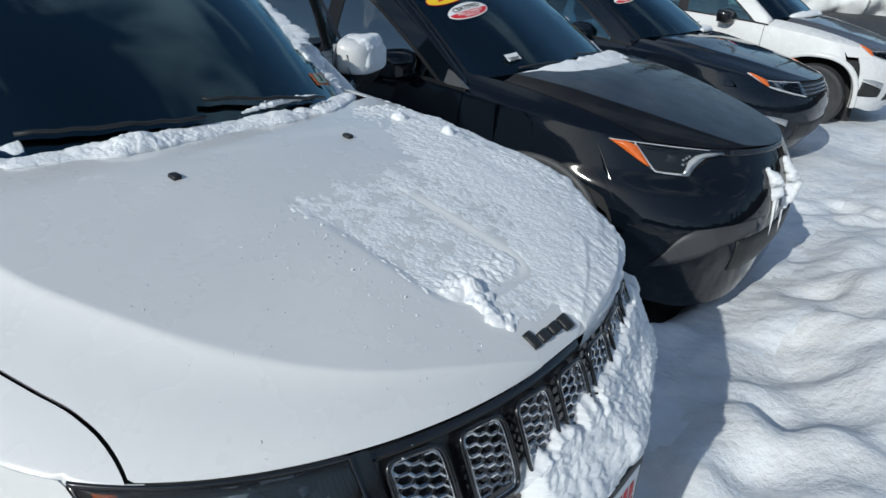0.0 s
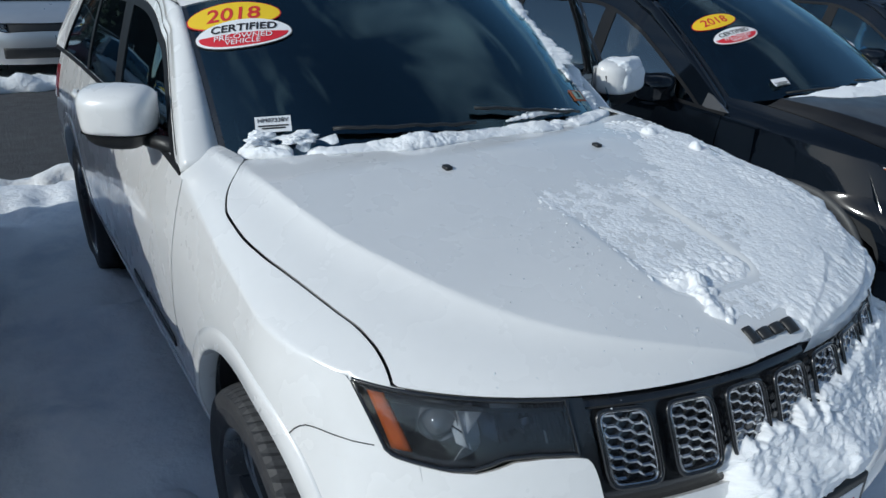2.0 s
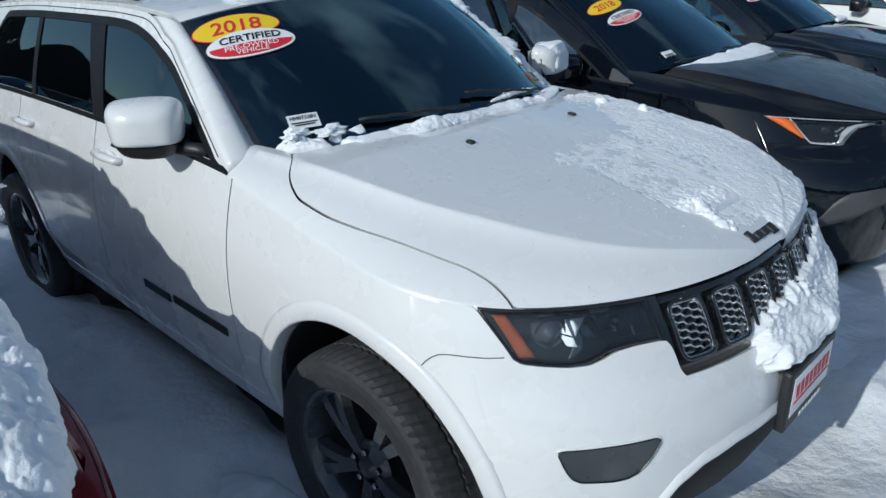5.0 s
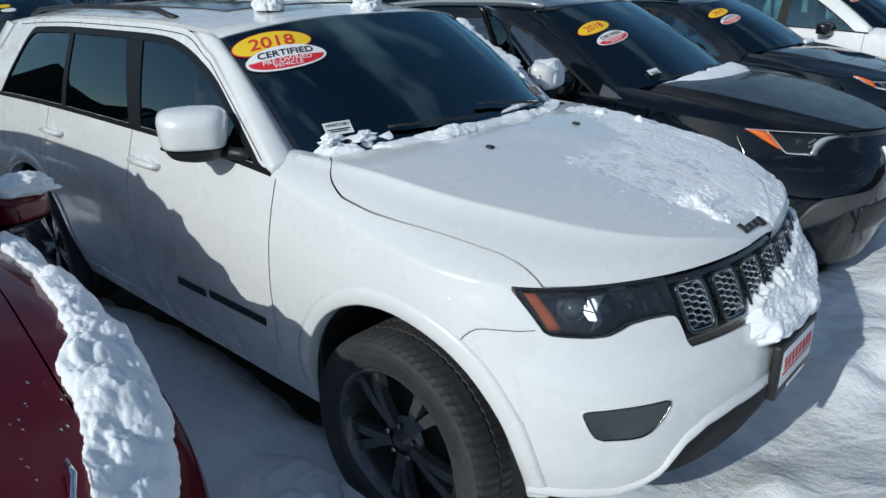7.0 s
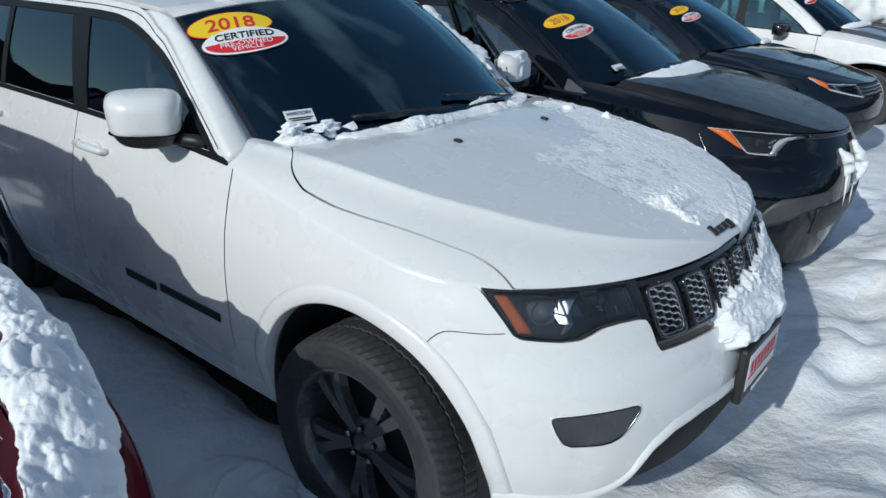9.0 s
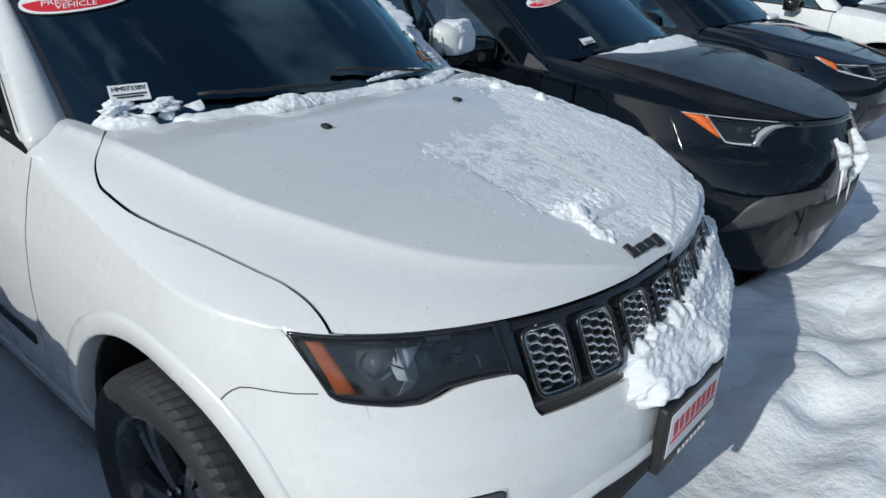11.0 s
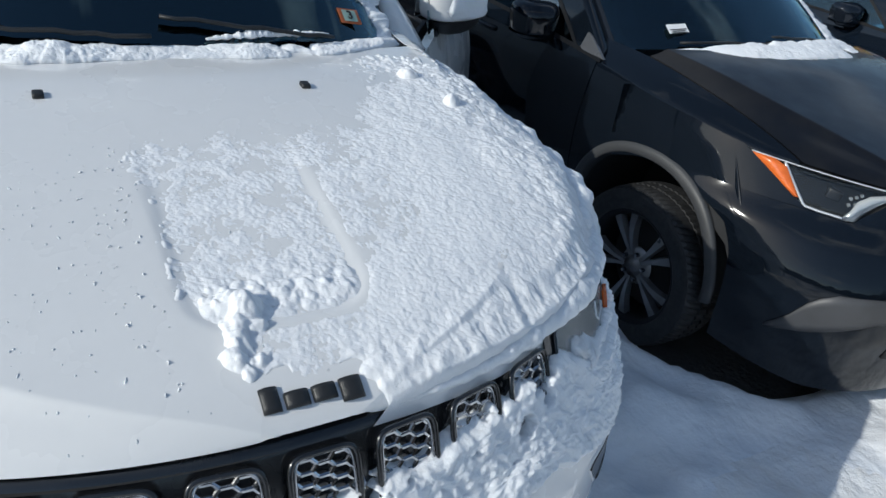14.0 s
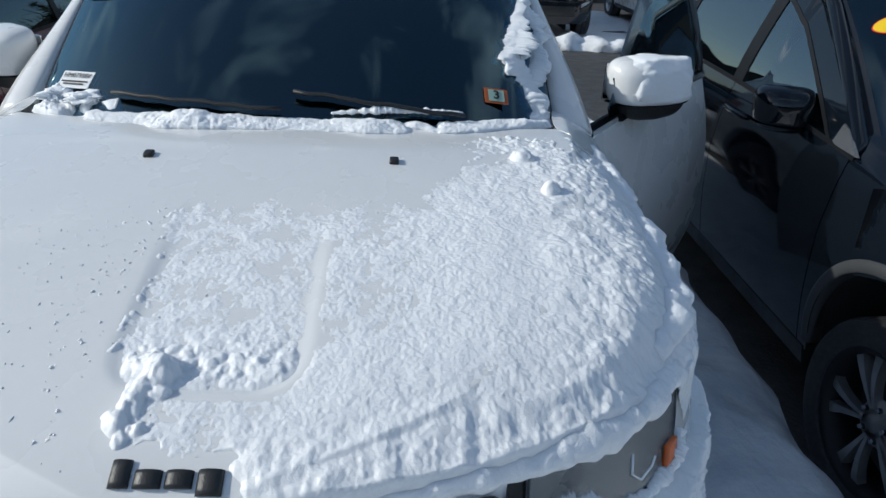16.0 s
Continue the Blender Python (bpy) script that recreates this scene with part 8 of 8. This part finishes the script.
INNER = [(-0.60, 0.80), (-0.42, 0.840), (-0.20, 0.850), (0.065, 0.812), (0.211, 0.775), (0.294, 0.722), (0.45, 0.690), (0.572, 0.650), (0.66, 0.630), (0.76, 0.575)]
OUTER = [(-0.64, 0.905), (-0.43, 0.940), (-0.20, 0.945), (0.06, 0.940), (0.20, 0.928), (0.36, 0.902), (0.50, 0.868), (0.63, 0.815), (0.74, 0.745), (0.83, 0.640)]
drift("wing_snow", "thick lumpy band of snow on the red wing", [on_red(*p) for p in INNER], [on_red(*p) for p in OUTER],
      (0.040, 0.045, 0.045, 0.050, 0.060, 0.070, 0.070, 0.066, 0.056, 0.040), seed=41, n=420, k=80, wild=0.8)
sliver = [(x - 0.42, y - 2.53, float(DB.top(x, y)) + d) for x, y, d in ((0.60, 0.615, 0.020), (0.65, 0.610, 0.034), (0.70, 0.585, 0.030), (0.745, 0.545, 0.012))]
put("lamp_trim", mesh_of("lamp_trim", *tube([tuple(RED_AT.inverted() @ Vector(p)) for p in sliver], 0.006, 8, flat=0.5), M["chrome"]), red, "chrome strip showing through the snow")
Gd = DX["windscreen"](40, 21)
ridge("pillar_snow", "snow along the red car's windscreen pillar", [tuple(RED_AT @ Vector(Gd[i, 20] + np.array((0.0, -0.01, 0.01)))) for i in (0, 6, 12, 20, 30, 39)], (0.10, 0.075, 0.06, 0.05, 0.04, 0.03), seed=42, n=140, sides=18, rough=0.45)
rng = scatter_rng(9)
wet = []
for _ in range(240):
    x, y = rng.uniform(-0.35, 0.62), rng.uniform(0.05, 0.70)
    if y > float(DB.width(x)) - 0.12:
        continue
    r_ = rng.uniform(0.0012, 0.0034)
    v, f = lathe([(0.0, 0.7 * r_), (0.55 * r_, 0.55 * r_), (0.9 * r_, 0.28 * r_), (r_, 0.0)], 8)
    v = np.stack([v[:, 0] * rng.choice((1.0, 1.3, 2.0)) + x, v[:, 2] + y, v[:, 1]], -1)
    v[:, 2] += DB.top(v[:, 0], v[:, 1])
    wet.append((v + np.array((-0.42, -2.53, 0)), f))
tagged(put("melt_drops", mesh_of("melt_drops", *join(*wet), M["drop_clear"])), "scattered drops of meltwater on red paint", "water drops", kind="stuff")
clump("mirror_snow", "snow cap on the red mirror", (-1.22, -1.50, 1.158), (0.07, 0.120, 0.050), 8, rough=0.34)


# ---- far rows, fence, lamps, snow banks and woods ----
M["bark"] = mat("grey_bark", (0.055, 0.049, 0.045), 0.9, grain=((2, 0.5, (0.14, 0.125, 0.11)), (12, 0.4, (0.05, 0.04, 0.034))))
M["dry_leaf"] = mat("dry_oak_leaves", (0.22, 0.085, 0.03), 0.8, grain=((1.5, 0.5, (0.30, 0.14, 0.06)),))
M["needle"] = mat("evergreen_needles", (0.022, 0.036, 0.020), 0.8, grain=((1.2, 0.5, (0.035, 0.05, 0.03)),))
M["woods"] = mat("distant_woods", (0.040, 0.038, 0.038), 0.95, grain=((0.5, 0.6, (0.026, 0.026, 0.027)), (2.2, 0.4, (0.065, 0.060, 0.057))))
M["steel"] = mat("galvanised_steel", (0.36, 0.37, 0.38), 0.45, metal=0.6, grain=((6, 0.4, (0.25, 0.25, 0.26)),))

sedan = dict(z=0.90, zroof=0.84, arch_mat="silver")
kinds = []
for nm, lab, col, kw in (("silver_sedan", "silver sedan with snow round its wheels", "silver", sedan), ("black_suv", "black car with a sale sticker in a far row", "black2", {}),
                         ("white_sedan", "white sedan in a far row", "white", dict(sedan, arch_mat="white")), ("maroon_car", "maroon car in a far row", "maroon", dict(arch_mat="maroon")),
                         ("grey_suv", "grey crossover in a far row", "grey", dict(arch_mat="grey")), ("blue_sedan", "blue sedan in a far row", "blue", dict(sedan, arch_mat="blue"))):
    kw = dict(kw)
    sp = variant(paint=col, category="car", group="far row of parked cars", **kw)
    kinds.append((nm, lab, sp, kw))
made_far = {}


def far_car(k, x, y, turn):
    nm, lab, sp, kw = kinds[k]
    m = pose(x, y, 0, 0, 0, turn)
    if k in made_far:
        return copy_thing(made_far[k], m)
    car, Bq, Xq = build_car(sp, nm, lab, m, detail=0)
    front_face(car, Bq, sp, z=kw.get("z", 1.0), detail=0, amber=False)
    for sg in (1, -1):
        mirror(car, -0.85, sg * 0.96, 1.12 * kw.get("z", 1.0), sg, M[sp["paint"]], size=(0.13, 0.22, 0.14), sweep=20)
    if k in (1, 3, 4):
        c, r, u = ws_frame(Xq, 0.76, -0.72, 0.004)
        ellipse_badge("year_sticker", car, c, r, u, 0.12, 0.055, M["yellow"])
        c, r, u = ws_frame(Xq, 0.60, -0.68, 0.004)
        ellipse_badge("certified_sticker", car, c, r, u, 0.12, 0.055, M["sticker_white"])
    made_far[k] = car
    return car


for k, y in ((1, -6.1), (4, -3.3), (0, -0.45), (1, 2.45), (2, 5.4), (3, 8.2), (1, 11.0), (4, 13.8), (5, 16.7), (1, 19.5), (2, 22.3)):
    far_car(k, -11.0 - 0.25 * ((k * 7) % 3), y, 0)
snow_roofs = []
for k, y in ((1, -4.5), (3, -1.5), (1, 1.3), (2, 4.2), (1, 7.0), (1, 9.8), (4, 12.6), (1, 21.0), (2, 24.0)):
    far_car(k, -20.5, y, 180)
for i, k in enumerate((1, 4, 3, 1, 2, 1, 0, 1, 3, 4, 1)):
    far_car(k, -30.5, -9 + 2.9 * i, 0)
    snow_roofs.append((-32.4, -9 + 2.9 * i))
first = None
for i, (x, y) in enumerate(snow_roofs):
    if first is None:
        u_, v_ = np.linspace(-1, 1, 18), np.linspace(-1, 1, 12)
        U, V = np.meshgrid(u_, v_, indexing="ij")
        hgt = 0.16 * (1 - np.maximum(np.abs(U), np.abs(V)) ** 4) + 0.03 * fbm(U * 3, V * 3, 2.0, 3)
        P = np.stack([U * 1.15, V * 0.60, 1.60 + np.maximum(hgt, -0.06)], -1)
        first = tagged(put("roof_snow", mesh_of("roof_snow", *slab(P, 0.05), M["snow"])), "cap of snow on a far car's roof", "snow", "snowy roofs")
        first.matrix_basis = pose(x, y, 0)
    else:
        copy_thing(first, pose(x + 0.1 * (i % 3), y, 0))

# plowed edges beside the lane
ridge("plowed_snow", "low broken ridge of plowed snow beside the lane", [(-9.75, y, 0.02) for y in np.linspace(-9, 30, 40)], [0.16 + 0.10 * abs(math.sin(1.7 * i)) for i in range(40)], m="snow_dirty", seed=61, n=420, rough=0.55, freq=4.5, fine=0.2)
ridge("plowed_snow", "low broken ridge of snow at the near lane edge", [(-4.75, y, 0.02) for y in np.linspace(-6, 14, 30)], [0.12 + 0.10 * abs(math.sin(2.1 * i + 1)) for i in range(30)], m="snow_dirty", seed=62, n=360, rough=0.55, freq=4.5, fine=0.25)
ridge("snow_bank", "high bank of plowed snow with dirty patches", [(-30, 17, 0.3), (-26, 22, 0.4), (-20, 27, 0.5), (-13, 32, 0.5), (-4, 37, 0.5), (8, 41, 0.4)], (0.8, 1.2, 1.35, 1.5, 1.5, 1.2), m="snow_dirty", seed=63, n=420, sides=40, rough=0.30, freq=0.9, fine=0.03)
for row, x0, x1 in ((0, -14.6, -10.0), (1, -34, -28.0)):
    xs, ys = np.linspace(x0, x1, 40), np.linspace(-12, 32, 150)
    A, C = np.meshgrid(xs, ys, indexing="ij")
    zz = 0.025 + 0.05 * fbm(A * 0.8, C * 0.8, 70.0 + row, 4) + 0.03 * fbm(A * 3, C * 3, 71.0, 3)
    tagged(put("row_snow", mesh_of("row_snow", *sheet(np.stack([A, C, zz], -1)), M["snow_dirty"])), "patchy snow under the far rows", "snow", kind="structure")

# lamp posts
for x, y in ((-27.0, 7.7), (-27.5, 18.0)):
    post = thing("light_pole", "tall galvanised parking lot light pole", "light pole", pose(x, y, 0), "light poles")
    put("shaft", mesh_of("shaft", *tube([(0, 0, 0), (0, 0, 4), (0, 0, 8.5)], (0.11, 0.09, 0.07), 12), M["steel"]), post)
    put("arm", mesh_of("arm", *tube([(0, 0, 8.3), (0.6, 0, 8.6), (1.2, 0, 8.65)], 0.045, 8), M["steel"]), post)
    part("lamp_head", box((1.5, 0, 8.62), (0.7, 0.32, 0.14), 0.04), M["steel"], post)

# chain-link fence
fence = thing("chain_link_fence", "grey chain-link fence before the woods", "fence", pose(-39, 0, 0))
for i, y in enumerate(np.arange(-30, 13, 3.0)):
    put("post", mesh_of("post", *tube([(0, y, 0), (0, y, 2.3), (-0.25, y, 2.7)], 0.035, 6), M["steel"]), fence)
put("top_rail", mesh_of("top_rail", *tube([(0, -30, 2.3), (0, 12, 2.3)], 0.028, 6), M["steel"]), fence)
wires = []
for d in np.arange(-33, 12, 0.22):
    for sgn in (1, -1):
        y0, y1 = (d, d + 2.2) if sgn > 0 else (d + 2.2, d)
        wires.append(tube([(0, y0, 0.05), (0, y1, 2.25)], 0.006, 3, caps=False))
tagged(put("wire_mesh", mesh_of("wire_mesh", *join(*wires), M["steel"], smooth=False), fence), kind="stuff")

# woods all round
rng = scatter_rng(11)
trunks, leaves, needles = [], [], []


def leaf_cloud(out, c, r, n, size):
    p = rng.normal(0, 1, (n, 3))
    p /= np.maximum(np.linalg.norm(p, axis=1, keepdims=True), 1e-6)
    p *= rng.uniform(0.3, 1.0, (n, 1)) * r
    p += c
    a = rng.normal(0, 1, (n, 3)) * size
    b = rng.normal(0, 1, (n, 3)) * size
    V = np.stack([p, p + a, p + b], 1).reshape(-1, 3)
    out.append((V, [(3 * i, 3 * i + 1, 3 * i + 2) for i in range(n)]))


for i in range(620):
    ang = rng.uniform(0, 2 * math.pi)
    rad = rng.uniform(46, 72)
    x, y = -6 + rad * math.cos(ang), 8 + rad * math.sin(ang)
    if x > -40 and abs(y) < 40 and x < 0 and rad < 50:
        continue
    h, r = rng.uniform(9, 17), rng.uniform(0.09, 0.24)
    if y < -10:
        continue
    lean = rng.normal(0, 0.35, 2)
    if rng.random() < 0.16:
        trunks.append(tube([(x, y, 0), (x, y, h)], (r, 0.03), 5, caps=False))
        for zz in np.arange(1.5, h, 0.8):
            leaf_cloud(needles, (x, y, zz), np.array((1, 1, 0.5)) * (1 - zz / h) * 2.6 + 0.2, 34, 0.28)
        continue
    trunks.append(tube([(x, y, 0), (x + lean[0] * 0.5, y + lean[1] * 0.4, h * 0.5), (x + lean[0], y + lean[1], h)], (r, r * 0.7, 0.03), 5, caps=False))
    for k in range(7):
        z0 = h * rng.uniform(0.22, 0.92)
        a, L = rng.uniform(0, 6.28), rng.uniform(0.8, 2.6)
        x1, y1 = x + L * math.cos(a), y + L * math.sin(a)
        trunks.append(tube([(x, y, z0), (x + 0.5 * L * math.cos(a), y + 0.5 * L * math.sin(a), z0 + 0.4 * L), (x1, y1, z0 + 0.7 * L)], (r * 0.35, r * 0.2, 0.01), 4, caps=False))
    if rng.random() < 0.22:
        for k in range(5):
            leaf_cloud(leaves, (x + rng.normal(0, 0.8), y + rng.normal(0, 0.8), rng.uniform(0.8, 4.5)), np.array((0.9, 0.9, 0.7)), 60, 0.10)
birch = []
for i in range(170):
    ang = rng.uniform(0, 2 * math.pi)
    rad = rng.uniform(45, 56)
    x, y, h = -6 + rad * math.cos(ang), 8 + rad * math.sin(ang), rng.uniform(6, 12)
    if y < -10 or (x > -40 and rad < 46):
        continue
    w_, d_ = rng.uniform(0.04, 0.10), rng.normal(0, 0.5, 2)
    birch.append(tube([(x, y, 0), (x + 0.4 * d_[0], y + 0.4 * d_[1], h * 0.5), (x + d_[0], y + d_[1], h)], (w_, w_ * 0.7, 0.015), 5, caps=False))
    for k in range(5):
        z0, a, L = h * rng.uniform(0.2, 0.9), rng.uniform(0, 6.28), rng.uniform(0.6, 1.8)
        birch.append(tube([(x, y, z0), (x + L * math.cos(a), y + L * math.sin(a), z0 + 0.6 * L)], (w_ * 0.35, 0.008), 4, caps=False))
M["pale_bark"] = mat("pale_birch_bark", (0.42, 0.40, 0.37), 0.8, grain=((3, 0.6, (0.20, 0.18, 0.16)), (14, 0.5, (0.55, 0.54, 0.52))))
tagged(put("birch_trees", mesh_of("birch_trees", *join(*birch), M["pale_bark"])), "thin pale birch trunks at the woods' edge", "trees", kind="stuff")
snow_spots = []
for i in range(420):
    ang = rng.uniform(0, 2 * math.pi)
    rad = rng.uniform(45, 66)
    if 8 + rad * math.sin(ang) < -10:
        continue
    leaf_cloud(snow_spots, (-6 + rad * math.cos(ang), 8 + rad * math.sin(ang), rng.uniform(0.6, 7.0)), np.array((0.7, 0.7, 0.25)), 10, 0.10)
tagged(put("bough_snow", mesh_of("bough_snow", *join(*snow_spots), M["snow"], smooth=False)), "flecks of snow caught in the boughs", "snow", kind="stuff")
xs, ys = np.linspace(-62, -38.5, 40), np.linspace(-40, 40, 90)
A, C = np.meshgrid(xs, ys, indexing="ij")
tagged(put("woods_snow", mesh_of("woods_snow", *sheet(np.stack([A, C, 0.08 + 0.25 * fbm(A * 0.4, C * 0.4, 44.0, 4)], -1)), M["snow_dirty"])), "snow lying under the trees", "snow", kind="structure")
tagged(put("bare_woods", mesh_of("bare_woods", *join(*trunks), M["bark"])), "bare grey winter trees round the lot", "trees", kind="stuff")
tagged(put("dry_leaves", mesh_of("dry_leaves", *join(*leaves), M["dry_leaf"], smooth=False)), "dry brown oak leaves low in the woods", "leaves", kind="stuff")
tagged(put("evergreens", mesh_of("evergreens", *join(*needles), M["needle"], smooth=False)), "dark evergreen boughs in the woods", "trees", kind="stuff")
ang = np.linspace(0, 2 * math.pi, 361)
rows = []
for zf in (0.0, 0.35, 0.7, 1.0):
    hh = (12.5 + 2.5 * np.sin(ang * 9) * np.cos(ang * 23) + 1.5 * np.sin(ang * 41) + 1.6 * fbm(20 * np.cos(ang), 20 * np.sin(ang), 2.0, 4)) * zf * (1 - 0.25 * step(0.15, 0.6, -np.sin(ang)))
    rows.append(np.stack([-6 + 80 * np.cos(ang), 8 + 80 * np.sin(ang), hh], -1))
tagged(put("backdrop", mesh_of("backdrop", *sheet(np.stack(rows, 1)), M["woods"])), "hazy wooded distance", "woods", kind="structure")
